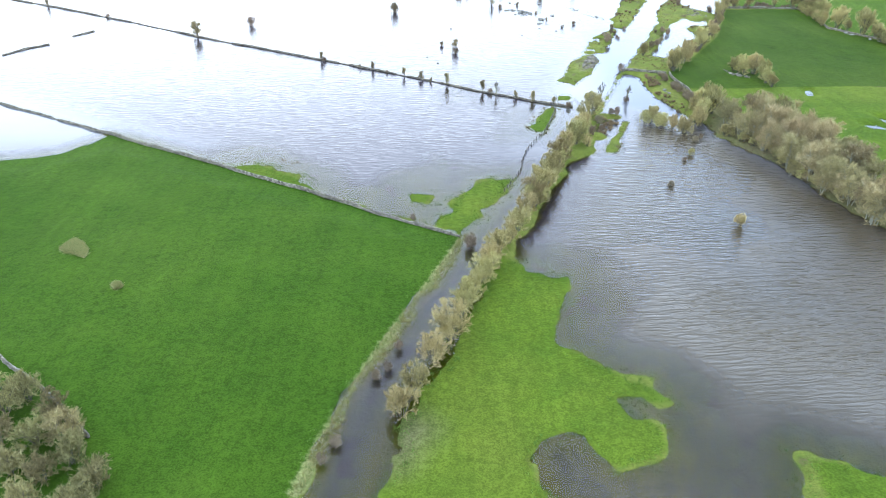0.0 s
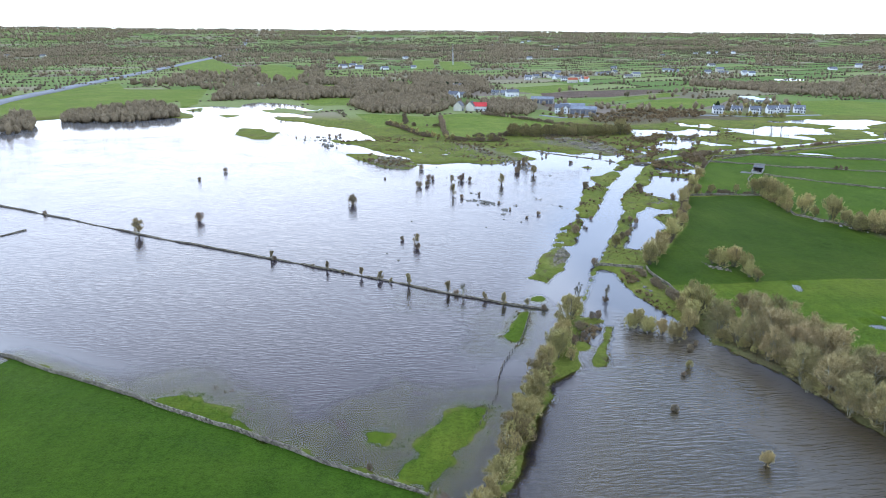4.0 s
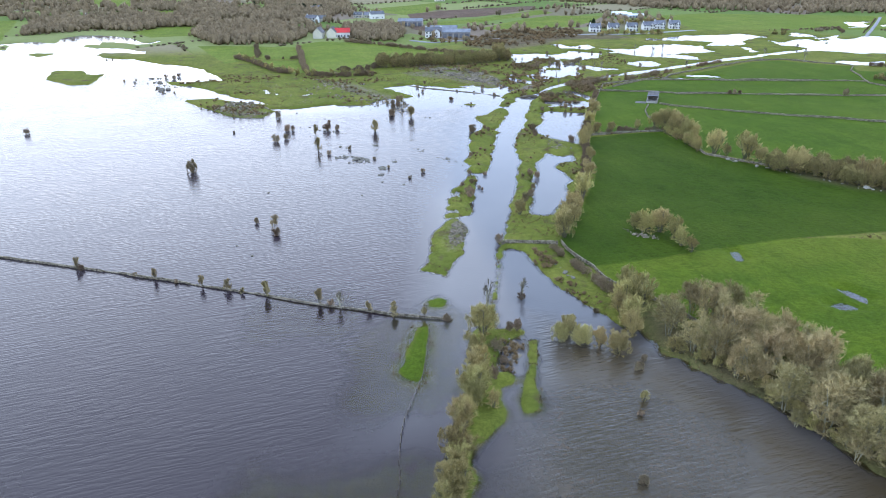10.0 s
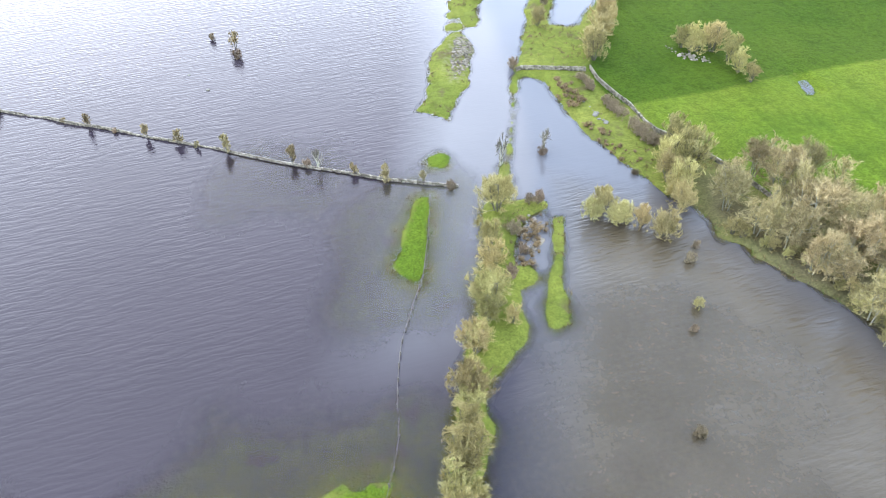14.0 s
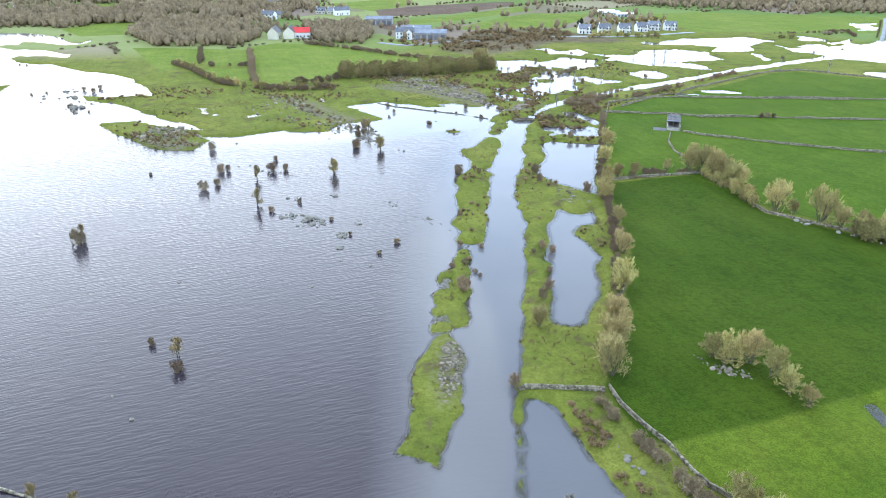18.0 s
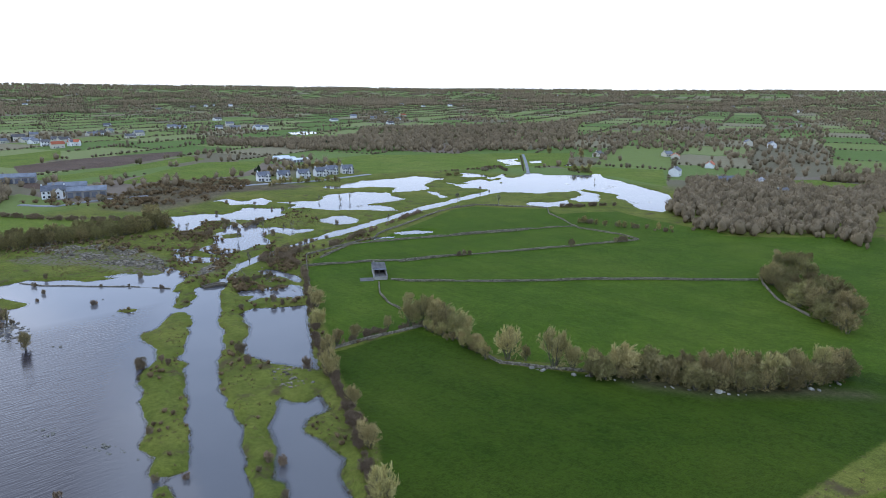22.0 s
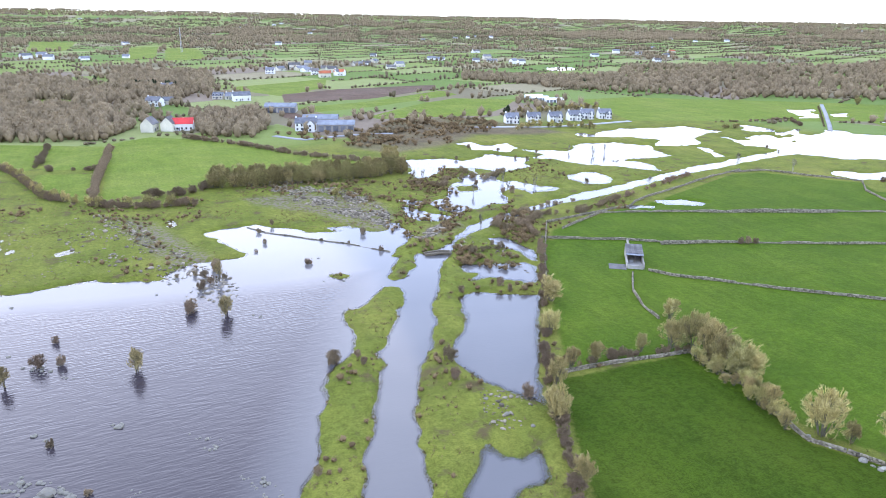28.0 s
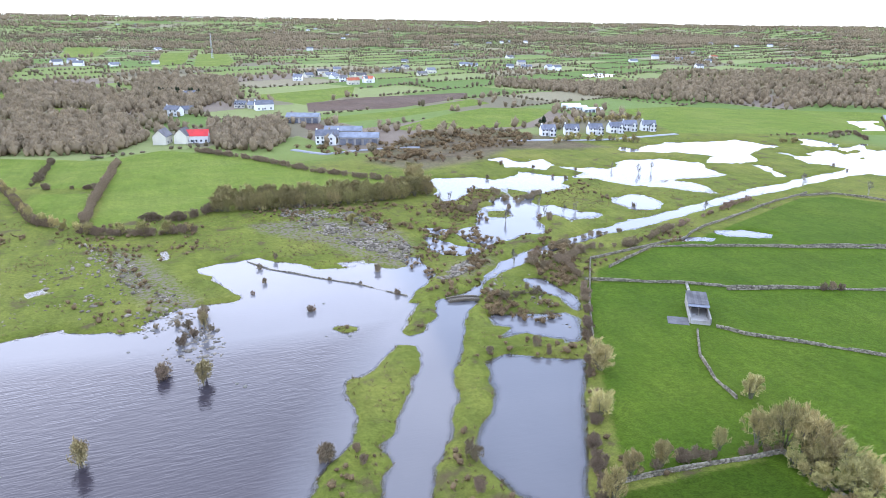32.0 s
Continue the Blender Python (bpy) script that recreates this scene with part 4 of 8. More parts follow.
# ---- helpers for meshes ----
def mesh_of(name, verts, faces, material, smooth=False):
    me = bpy.data.meshes.new(name)
    verts = np.asarray(verts, np.float32)
    me.vertices.add(len(verts))
    me.vertices.foreach_set("co", verts.ravel())
    if isinstance(faces, np.ndarray):
        sizes, flat = np.full(len(faces), faces.shape[1]), faces.ravel()
    else:
        sizes, flat = np.array([len(f) for f in faces]), np.array([i for f in faces for i in f])
    me.loops.add(len(flat))
    me.loops.foreach_set("vertex_index", flat.astype(np.int32))
    me.polygons.add(len(sizes))
    me.polygons.foreach_set("loop_start", np.r_[0, np.cumsum(sizes)[:-1]].astype(np.int32))
    me.polygons.foreach_set("loop_total", sizes.astype(np.int32))
    if smooth:
        me.polygons.foreach_set("use_smooth", np.ones(len(sizes), bool))
    me.update(calc_edges=True)
    me.materials.append(material)
    return me


def part(name, data, parent, label=""):
    ob = new(name, data)
    ob.parent = parent
    return tagged(ob, label)


def bm_mesh(name, bm, material):
    me = bpy.data.meshes.new(name)
    bm.to_mesh(me)
    bm.free()
    me.materials.append(material)
    return me


def box(bm, x0, x1, y0, y1, z0, z1):
    v = [bm.verts.new(c) for c in ((x0, y0, z0), (x1, y0, z0), (x1, y1, z0), (x0, y1, z0), (x0, y0, z1), (x1, y0, z1), (x1, y1, z1), (x0, y1, z1))]
    for f in ((0, 3, 2, 1), (4, 5, 6, 7), (0, 1, 5, 4), (1, 2, 6, 5), (2, 3, 7, 6), (3, 0, 4, 7)):
        bm.faces.new([v[i] for i in f])


def slab(name, material, *dims):
    bm = bmesh.new()
    box(bm, *dims)
    return bm_mesh(name, bm, material)


def attribute(me, name, values):
    me.attributes.new(name, "FLOAT", "POINT").data.foreach_set("value", np.asarray(values, np.float32))


def steps(*stretches):
    """Grid lines: (from, to, spacing) stretches joined."""
    return np.unique(np.round(np.concatenate([np.arange(a, b, s) for a, b, s in stretches]), 3))


def cells(u, v):
    """Which far field a place lies in, as a number from 0 to 1, on a warped brick pattern."""
    row = np.floor(v / 78.0)
    col = np.floor(u / 125.0 + 0.5 * (row % 2) + 0.37 * lattice(row, 3.0))
    return lattice(col, row)


def warp(x, y):
    a = radians(24)
    wx = 28 * fbm(x, y, 420, 2)
    wy = 20 * fbm(x + 900, y - 300, 380, 2)
    return (x + wx) * math.cos(a) + (y + wy) * math.sin(a), -(x + wx) * math.sin(a) + (y + wy) * math.cos(a)


def unwarp(u, v):
    a = radians(24)
    tx, ty = u * math.cos(a) - v * math.sin(a), u * math.sin(a) + v * math.cos(a)
    x, y = tx.copy(), ty.copy()
    for _ in range(6):
        x, y = tx - 28 * fbm(x, y, 420, 2), ty - 20 * fbm(x + 900, y - 300, 380, 2)
    return x, y


def outer(x, y):
    """Positive where the patchwork of far fields begins, in metres / 5."""
    a = (y - 640 - 0.25 * np.abs(x - 100)) / 5
    b = np.maximum((x - 560 + 0.25 * (y - 300)) / 5, (-330 - x) / 5)
    return np.clip(np.maximum(a, b), -20, 20)


def zone_by(kind, x, y, reach=30.0):
    out = np.full(x.shape, -reach)
    for poly in ZONES.get(kind, ()):
        out = np.maximum(out, inside_by(x, y, poly, reach))
    return out


# ---- ground: one sheet to the horizon ----
gx = steps((-4900, -1400, 70), (-1400, -420, 10), (-420, -120, 4), (-120, -40, 2), (-40, 190, 1.1), (190, 280, 1.5), (280, 560, 2.5), (560, 640, 4), (640, 2000, 10), (2000, 4901, 40))
gy = steps((-700, 20, 60), (20, 50, 2), (50, 440, 1.1), (440, 520, 1.5), (520, 660, 2.2), (660, 900, 4), (900, 2200, 10), (2200, 3400, 25), (3400, 4901, 60))
X, Y = np.meshgrid(gx, gy)
X, Y = X.ravel(), Y.ravel()
Z = rise(X, Y)
nx, ny = len(gx), len(gy)
HEIGHT = Z.reshape(ny, nx)


def level(x, y):
    """The ground's height at places, read from the sheet."""
    x, y = np.atleast_1d(np.asarray(x, float)), np.atleast_1d(np.asarray(y, float))
    i, j = np.clip(np.searchsorted(gx, x) - 1, 0, nx - 2), np.clip(np.searchsorted(gy, y) - 1, 0, ny - 2)
    u, v = np.clip((x - gx[i]) / (gx[i + 1] - gx[i]), 0, 1), np.clip((y - gy[j]) / (gy[j + 1] - gy[j]), 0, 1)
    return (HEIGHT[j, i] * (1 - u) + HEIGHT[j, i + 1] * u) * (1 - v) + (HEIGHT[j + 1, i] * (1 - u) + HEIGHT[j + 1, i + 1] * u) * v


at = np.arange(nx * ny).reshape(ny, nx)
quads = np.stack([at[:-1, :-1].ravel(), at[:-1, 1:].ravel(), at[1:, 1:].ravel(), at[1:, :-1].ravel()], 1)
me = mesh_of("ground", np.stack([X, Y, Z], 1), quads, ground_material(), smooth=True)
for kind in ("dark", "green", "lush", "light", "mid", "plough", "rock", "reeds", "heath"):
    attribute(me, kind, zone_by(kind, X, Y))
attribute(me, "rise", Z)
attribute(me, "cell", cells(*warp(X, Y)))
attribute(me, "far", outer(X, Y))
tagged(new("ground", me), "green pasture and rough grass partly under flood water", "ground", kind="structure")

# ---- water: a sheet over the flooded land, murkier where it is deep ----
wx = steps((-1000, -300, 14), (-300, -60, 4), (-60, 200, 2.5), (200, 560, 5), (560, 901, 14))
wy = steps((-200, 30, 14), (30, 500, 2.5), (500, 900, 7), (900, 1301, 20))
WX, WY = np.meshgrid(wx, wy)
WX, WY = WX.ravel(), WY.ravel()
WH = level(WX, WY)
wi = np.arange(len(WX)).reshape(len(wy), len(wx))
quads = np.stack([wi[:-1, :-1].ravel(), wi[:-1, 1:].ravel(), wi[1:, 1:].ravel(), wi[1:, :-1].ravel()], 1)
quads = quads[WH[quads].min(1) < 0.25]
me = mesh_of("water", np.stack([WX, WY, np.zeros(len(WX))], 1), quads, water_material(), smooth=True)
attribute(me, "depth", np.maximum(-WH, 0))
open_water = np.clip(inside_by(WX, WY, np.array(OPEN_EAST)) / 12, 0, 1)
west_water = np.clip(inside_by(WX, WY, np.array(OPEN_WEST)) / 12, 0, 1)
attribute(me, "wind", 0.03 + 0.1 * west_water + 0.62 * open_water * np.clip(-WH / 0.8, 0.12, 1.0))
attribute(me, "peat", open_water)
south = np.clip((52 - WX) / 10, 0, 1) * np.clip((192 - WY) / 20, 0, 1)
silt = (0.5 + 0.1 * np.clip((WY - 400) / 60, 0, 1)) * (1 - south) + 0.03 * south
silt = silt * (1 - west_water) + west_water * (0.0 + 0.12 * np.clip((WY - 200) / 250, 0, 1))
silt = silt * (1 - open_water) + open_water * 0.42
attribute(me, "silt", silt)
tagged(new("water", me), "brown flood water with fine wind ripples over the fields", "flood water", kind="structure")


# ---- trees ----
def tube(verts, faces, a, b, ra, rb, sides=5):
    a, b = np.asarray(a, float), np.asarray(b, float)
    axis = b - a
    axis = axis / (np.linalg.norm(axis) + 1e-9)
    side = np.cross(axis, (0.3, 0.9, 0.1))
    side /= np.linalg.norm(side) + 1e-9
    other = np.cross(axis, side)
    base = len(verts)
    for p, r in ((a, ra), (b, rb)):
        for k in range(sides):
            t = 2 * math.pi * k / sides
            verts.append(p + r * (math.cos(t) * side + math.sin(t) * other))
    for k in range(sides):
        j = (k + 1) % sides
        faces.append((base + k, base + j, base + sides + j, base + sides + k))


def slivers(rng, tips, starts, width):
    """Thin twigs from starts to tips, each a tapering blade."""
    d = tips - starts
    side = np.cross(d, rng.normal(size=d.shape))
    side /= np.linalg.norm(side, axis=1)[:, None] + 1e-9
    w = width * rng.uniform(0.6, 1.3, (len(d), 1))
    v = np.stack([starts - side * w, starts + side * w, tips], 1).reshape(-1, 3)
    return v, np.arange(len(v)).reshape(-1, 3)


KINDS = {
    # of height 1: half width, stems, clear stem, lean, boughs a stem, branches a bough, twigs a branch, twig length and half width, spread of angles
    "ash": dict(wide=0.30, stems=2, clear=0.14, lean=0.12, boughs=11, branches=7, twigs=16, long=0.13, thin=0.0062, fan=0.75, bark="bark"),
    "willow": dict(wide=0.42, stems=7, clear=0.03, lean=0.36, boughs=9, branches=7, twigs=22, long=0.105, thin=0.0043, fan=0.55, bark="bark"),
    "hedgerow": dict(wide=0.43, stems=6, clear=0.03, lean=0.34, boughs=9, branches=7, twigs=22, long=0.10, thin=0.0042, fan=0.62, bark="bark"),
    "copse": dict(wide=0.50, stems=6, clear=0.05, lean=0.38, boughs=8, branches=7, twigs=15, long=0.12, thin=0.0065, fan=0.8, bark="bark"),
    "wood": dict(wide=0.44, stems=3, clear=0.20, lean=0.22, boughs=12, branches=10, twigs=18, long=0.085, thin=0.0034, fan=0.8, bark="pale_bark"),
    "thorn": dict(wide=0.62, stems=7, clear=0.0, lean=0.6, boughs=6, branches=5, twigs=10, long=0.20, thin=0.011, fan=1.0, bark="bark"),
    "ivy": dict(wide=0.38, stems=4, clear=0.0, lean=0.25, boughs=8, branches=6, twigs=14, long=0.09, thin=0.02, fan=0.9, bark="bark"),
    "conifer": dict(wide=0.22, stems=1, clear=0.0, lean=0.02, boughs=30, branches=8, twigs=12, long=0.07, thin=0.016, fan=0.9, bark="bark"),
    "bare": dict(wide=0.26, stems=2, clear=0.15, lean=0.12, boughs=6, branches=4, twigs=8, long=0.16, thin=0.006, fan=0.6, bark="pale_bark"),
}
WORDS = {
    "ash": ("tree", "leafless small tree standing in shallow flood water"),
    "willow": ("tree", "bare olive-yellow willow with a dense rounded twig crown"),
    "hedgerow": ("tree", "bare tan hedgerow tree on a grassy river bank"),
    "copse": ("tree", "bare brown scrub tree in a thick clump"),
    "wood": ("tree", "tall bare grey-brown tree with pale trunks"),
    "thorn": ("bush", "dark leafless thorn bush with a tangled crown"),
    "ivy": ("bush", "dark green ivy-clad bush in flood water"),
    "conifer": ("tree", "dark green conifer in a garden windbreak"),
    "bare": ("tree", "slender bare sapling with thin grey twigs"),
}
NAMES = {"ash": "tree", "willow": "willow_tree", "hedgerow": "hedgerow_tree", "copse": "scrub_tree", "wood": "woodland_tree",
         "thorn": "thorn_bush", "ivy": "ivy_bush", "bare": "sapling", "conifer": "conifer_tree"}
GROWN = {}


def unit(v):
    return v / (np.linalg.norm(v, axis=-1, keepdims=True) + 1e-9)


def fork(rng, start, way, length, count, lo, hi, fan, up, shrink):
    """Side shoots off each given shoot: starts, directions and lengths."""
    at = rng.uniform(lo, hi, (len(start), count, 1))
    s = start[:, None] + way[:, None] * length[:, None, None] * at
    d = unit(way[:, None] + fan * rng.normal(size=s.shape) + np.array((0, 0, up)))
    ln = length[:, None] * shrink * (1.25 - 0.6 * at[..., 0]) * rng.uniform(0.6, 1.3, s.shape[:2])
    return s.reshape(-1, 3), d.reshape(-1, 3), ln.ravel()


def rods(start, tips, ra, rb):
    """Tapering three-sided rods."""
    way = unit(tips - start)
    side = unit(np.cross(way, np.array((0.31, 0.9, 0.12))))
    other = np.cross(way, side)
    ring = [side * math.cos(a) + other * math.sin(a) for a in (0, 2.094, 4.189)]
    v = np.stack([start + r * np.reshape(ra, (-1, 1)) for r in ring] + [tips + r * np.reshape(rb, (-1, 1)) for r in ring], 1).reshape(-1, 3)
    f = np.array([(0, 1, 4, 3), (1, 2, 5, 4), (2, 0, 3, 5)])
    return v, (f[None] + 6 * np.arange(len(start))[:, None, None]).reshape(-1, 4)


def grow(kind, variant):
    """Meshes of one trunk with boughs and one crown of branches and twigs, of height 1."""
    k = KINDS[kind]
    rng = np.random.default_rng(100 * sorted(KINDS).index(kind) + variant)
    a = 2 * math.pi * (np.arange(k["stems"]) + rng.uniform(-0.35, 0.35, k["stems"])) / k["stems"]
    lean = k["lean"] * rng.uniform(0.3, 1.3, k["stems"])
    s0 = np.column_stack([0.04 * np.cos(a), 0.04 * np.sin(a), np.full(len(a), -0.04)])
    d0 = unit(np.column_stack([lean * np.cos(a), lean * np.sin(a), np.ones(len(a))]))
    l0 = rng.uniform(0.55, 0.8, len(a))
    s1, d1, l1 = fork(rng, s0, d0, l0, k["boughs"], max(0.12, k["clear"] * 1.4), 1.0, k["fan"], 0.25, 0.52)
    s2, d2, l2 = fork(rng, s1, d1, l1, k["branches"], 0.3, 1.0, k["fan"], 0.2, 0.62)
    s3, d3, l3 = fork(rng, s2, d2, l2, k["twigs"], 0.15, 1.0, k["fan"] * 0.8, 0.22, 1.0)
    t0, t1, t2, t3 = (s + d * l[:, None] for s, d, l in ((s0, d0, l0), (s1, d1, l1), (s2, d2, l2), (s3, d3, np.full(len(s3), k["long"]) * rng.uniform(0.5, 1.25, len(s3)))))
    reach = np.percentile(np.hypot(t3[:, 0], t3[:, 1]), 96)
    fit = np.array((k["wide"] / reach, k["wide"] / reach, 1 / np.percentile(t3[:, 2], 99.5)))
    s0, t0, s1, t1, s2, t2, s3, t3 = (p * fit for p in (s0, t0, s1, t1, s2, t2, s3, t3))
    # the crown keeps to a rounded, uneven outline
    hub = np.array((0, 0, 0.5))
    for p in (t2, s3, t3):
        e = np.linalg.norm((p - hub) / np.array((k["wide"], k["wide"], 0.5)), axis=1)
        e = np.maximum(e, 1e-6)
        dent = 1 + 0.12 * np.sin(5 * np.arctan2(p[:, 1], p[:, 0]) + 4 * p[:, 2] + variant)
        p[:] = hub + (p - hub) * np.where(e > dent, (dent + 0.25 * (e - dent)) / e, 1.0)[:, None]
    for p in (s1, t1, s2, t2, s3, t3):
        p[:, 2] = np.maximum(p[:, 2], 0.02)
    thick = 0.026 if k["stems"] < 3 else 0.015
    va, fa = rods(s0, t0, np.full(len(s0), thick), np.full(len(s0), thick * 0.35))
    vb, fb = rods(s1, t1, np.full(len(s1), thick * 0.42), np.full(len(s1), thick * 0.15))
    trunk = mesh_of("trunk", np.concatenate([va, vb]), np.concatenate([fa, fb + len(va)]), MAT[k["bark"]], smooth=True)
    v2, f2 = slivers(rng, t2, s2, k["thin"] * 1.3)
    v3, f3 = slivers(rng, t3, s3, k["thin"])
    crown = mesh_of("crown", np.concatenate([v2, v3]), np.concatenate([f2, f3 + len(v2)]), MAT[kind])
    return trunk, crown


def plant(kind, x, y, h, rng, group="", z=None):
    variant = int(rng.integers(0, 6))
    if (kind, variant) not in GROWN:
        GROWN[kind, variant] = grow(kind, variant)
    tree = new(NAMES[kind])
    z = max(-0.35, float(level(np.array([x]), np.array([y]))[0]) - 0.05) if z is None else z
    wide = h * rng.uniform(0.85, 1.15) * (0.72 if kind == "thorn" else 1.0)
    tree.matrix_basis = pose(x, y, z, 0, 0, rng.uniform(0, 360)) @ Matrix.Diagonal((wide, wide, h, 1))
    for name, data in zip(("trunk", "crown"), GROWN[kind, variant]):
        part(name, data, tree)
    return tagged(tree, WORDS[kind][1], WORDS[kind][0], group)


TREE_RNG = np.random.default_rng(7)


def trees(kind, points, group=""):
    for x, y, h in points:
        plant(kind, x, y, h, TREE_RNG, group)


def row(kind, height, gap, points, group="hedge bushes"):
    """Bushes or trees along a line, at uneven steps and heights."""
    p = np.array(points)
    seg = np.hypot(*np.diff(p, axis=0).T)
    s = gap * 0.5
    while s < seg.sum():
        x = float(np.interp(s, np.r_[0, np.cumsum(seg)], p[:, 0])) + TREE_RNG.normal(0, 0.12 * height)
        y = float(np.interp(s, np.r_[0, np.cumsum(seg)], p[:, 1])) + TREE_RNG.normal(0, 0.12 * height)
        plant(kind, x, y, height * TREE_RNG.uniform(0.65, 1.2), TREE_RNG, group)
        s += gap * TREE_RNG.uniform(0.7, 1.4)


def hedge(kind, height, gap, points):
    """One thick hedge: tangled bushes grown into each other along a line."""
    rng = np.random.default_rng(len(bpy.data.objects))
    p = np.array(points)
    seg = np.hypot(*np.diff(p, axis=0).T)
    n = max(3, int(seg.sum() / gap))
    s = np.sort(rng.uniform(0, seg.sum(), n))
    x = np.interp(s, np.r_[0, np.cumsum(seg)], p[:, 0]) + rng.normal(0, 0.14 * height, n)
    y = np.interp(s, np.r_[0, np.cumsum(seg)], p[:, 1]) + rng.normal(0, 0.14 * height, n)
    z = np.maximum(level(x, y) - 0.05, -0.3)
    vs = []
    for i in range(n):
        key = (kind, int(rng.integers(0, 6)))
        if key not in GROWN:
            GROWN[key] = grow(*key)
        me = GROWN[key][1]
        v = np.empty(len(me.vertices) * 3, np.float32)
        me.vertices.foreach_get("co", v)
        v = v.reshape(-1, 3)
        a, h = rng.uniform(0, 6.3), height * rng.uniform(0.5, 1.2)
        w = h * rng.uniform(0.8, 1.1)
        vs.append(np.column_stack([w * (v[:, 0] * math.cos(a) - v[:, 1] * math.sin(a)) + x[i], w * (v[:, 0] * math.sin(a) + v[:, 1] * math.cos(a)) + y[i], h * v[:, 2] + z[i]]))
    v = np.concatenate(vs)
    ob = new("thorn_hedge", mesh_of("thorn_hedge", v, np.arange(len(v)).reshape(-1, 3), MAT[kind]))
    return tagged(ob, "dark brown leafless thorn hedge with an uneven top", "hedge", kind="stuff")


def clumps(name, label, category, x, y, h, wide, material, leaves, rng, round_=1, heart=0.62, fine=0.03):
    """Many far crowns as one object: a small dark heart of boughs in a haze of fine, upswept sprays."""
    n = len(x)
    z = np.maximum(level(x, y), 0)
    bm = bmesh.new()
    bmesh.ops.create_icosphere(bm, subdivisions=round_, radius=1.0)
    bm.verts.index_update()
    ball = np.array([p.co[:] for p in bm.verts])
    tri = np.array([[p.index for p in f.verts] for f in bm.faces])
    bm.free()
    base = np.stack([x, y, z], 1)[:, None, :]
    turn = rng.uniform(0, 6.3, (n, 1))
    bx = ball[None, :, 0] * np.cos(turn) - ball[None, :, 1] * np.sin(turn)
    by = ball[None, :, 0] * np.sin(turn) + ball[None, :, 1] * np.cos(turn)
    dome = np.stack([bx, by, np.repeat(ball[None, :, 2], n, 0)], 2) * rng.uniform(0.55, 1.15, (n, len(ball), 1))
    dome = dome * np.stack([heart * wide, heart * wide, 0.42 * h], 1)[:, None, :]
    dome[..., 2] += 0.36 * h[:, None]
    va = (base + dome).reshape(-1, 3)
    fa = (tri[None] + len(ball) * np.arange(n)[:, None, None]).reshape(-1, 3)
    d = unit(rng.normal(size=(n, leaves, 3)))
    d[..., 2] = np.abs(d[..., 2])
    box_ = np.stack([wide, wide, 0.5 * h], 1)[:, None, :]
    lift = np.stack([0 * h, 0 * h, 0.38 * h], 1)[:, None, :]
    start = (base + lift + d * box_ * rng.uniform(0.35, 0.75, (n, leaves, 1))).reshape(-1, 3)
    tips = (base + lift + (unit(d + 0.35 * rng.normal(size=d.shape)) + np.array((0, 0, 0.1))) * box_ * rng.uniform(0.8, 1.15, (n, leaves, 1))).reshape(-1, 3)
    side = unit(np.cross(tips - start, rng.normal(size=tips.shape)))
    w = np.repeat(fine * (wide + 0.5 * h), leaves)[:, None] * rng.uniform(0.5, 1.3, (n * leaves, 1))
    vb = np.stack([start - side * w, start + side * w, tips], 1).reshape(-1, 3)
    fb = np.arange(len(vb)).reshape(-1, 3) + len(va)
    me = mesh_of(name, np.concatenate([va, vb]), np.concatenate([fa, fb]), material)
    tone = rng.uniform(0, 1, n)
    attribute(me, "tone", np.concatenate([np.repeat(0.9 + 0.3 * tone, len(ball)), np.repeat(tone, leaves * 3)]))
    return tagged(new(name, me), label, category, kind="stuff")


def wood(name, height, count, points, material="far_wood"):
    """A stretch of woodland or scrub; clearings are left open."""
    rng = np.random.default_rng(len(bpy.data.objects))
    poly = np.array(points)
    lo, hi = poly.min(0), poly.max(0)
    low = height < 6
    count = int(count * (0.55 if low else 1.6))
    c = rng.uniform(lo, hi, (count * 6, 2))
    c = c[(inside_by(c[:, 0], c[:, 1], poly) > 0) & (zone_by("mid", c[:, 0], c[:, 1]) < 2)]
    if low:
        c = c[fbm(c[:, 0], c[:, 1], 9.0, 2) + 0.5 * rng.normal(size=len(c)) > 0]
    c = c[:count]
    h = height * rng.uniform(0.45, 1.15, len(c)) * (0.8 if low else 1.0)
    clumps("scrub" if low else "woodland", "low brown winter scrub" if low else "grey-brown leafless woodland far across the flood", "scrub" if low else "woodland",
           c[:, 0], c[:, 1], h, h * rng.uniform(0.6, 1.0, len(c)) if low else h * rng.uniform(0.28, 0.48, len(c)), MAT["scrub" if low else material], 60 if low else 50, rng, 1 if low else 2, 0.5 if low else 0.8, 0.03)


# ---- dry stone walls ----
def stones(rng, x, y, z, length, wide, high, heading):
    """Rough blocks with uneven corners."""
    n = len(x)
    c = np.array([(a, b, d) for d in (-1, 1) for b in (-1, 1) for a in (-1, 1)], float)
    v = c[None] * np.stack([length, wide, high], 1)[:, None, :] * 0.5 * rng.uniform(0.72, 1.12, (n, 8, 3))
    ch, sh = np.cos(heading)[:, None], np.sin(heading)[:, None]
    out = np.stack([v[..., 0] * ch - v[..., 1] * sh + x[:, None], v[..., 0] * sh + v[..., 1] * ch + y[:, None], v[..., 2] + z[:, None]], 2)
    f = np.array([(0, 2, 3, 1), (4, 5, 7, 6), (0, 1, 5, 4), (1, 3, 7, 5), (3, 2, 6, 7), (2, 0, 4, 6)])
    return out.reshape(-1, 3), (f[None] + 8 * np.arange(n)[:, None, None]).reshape(-1, 4)


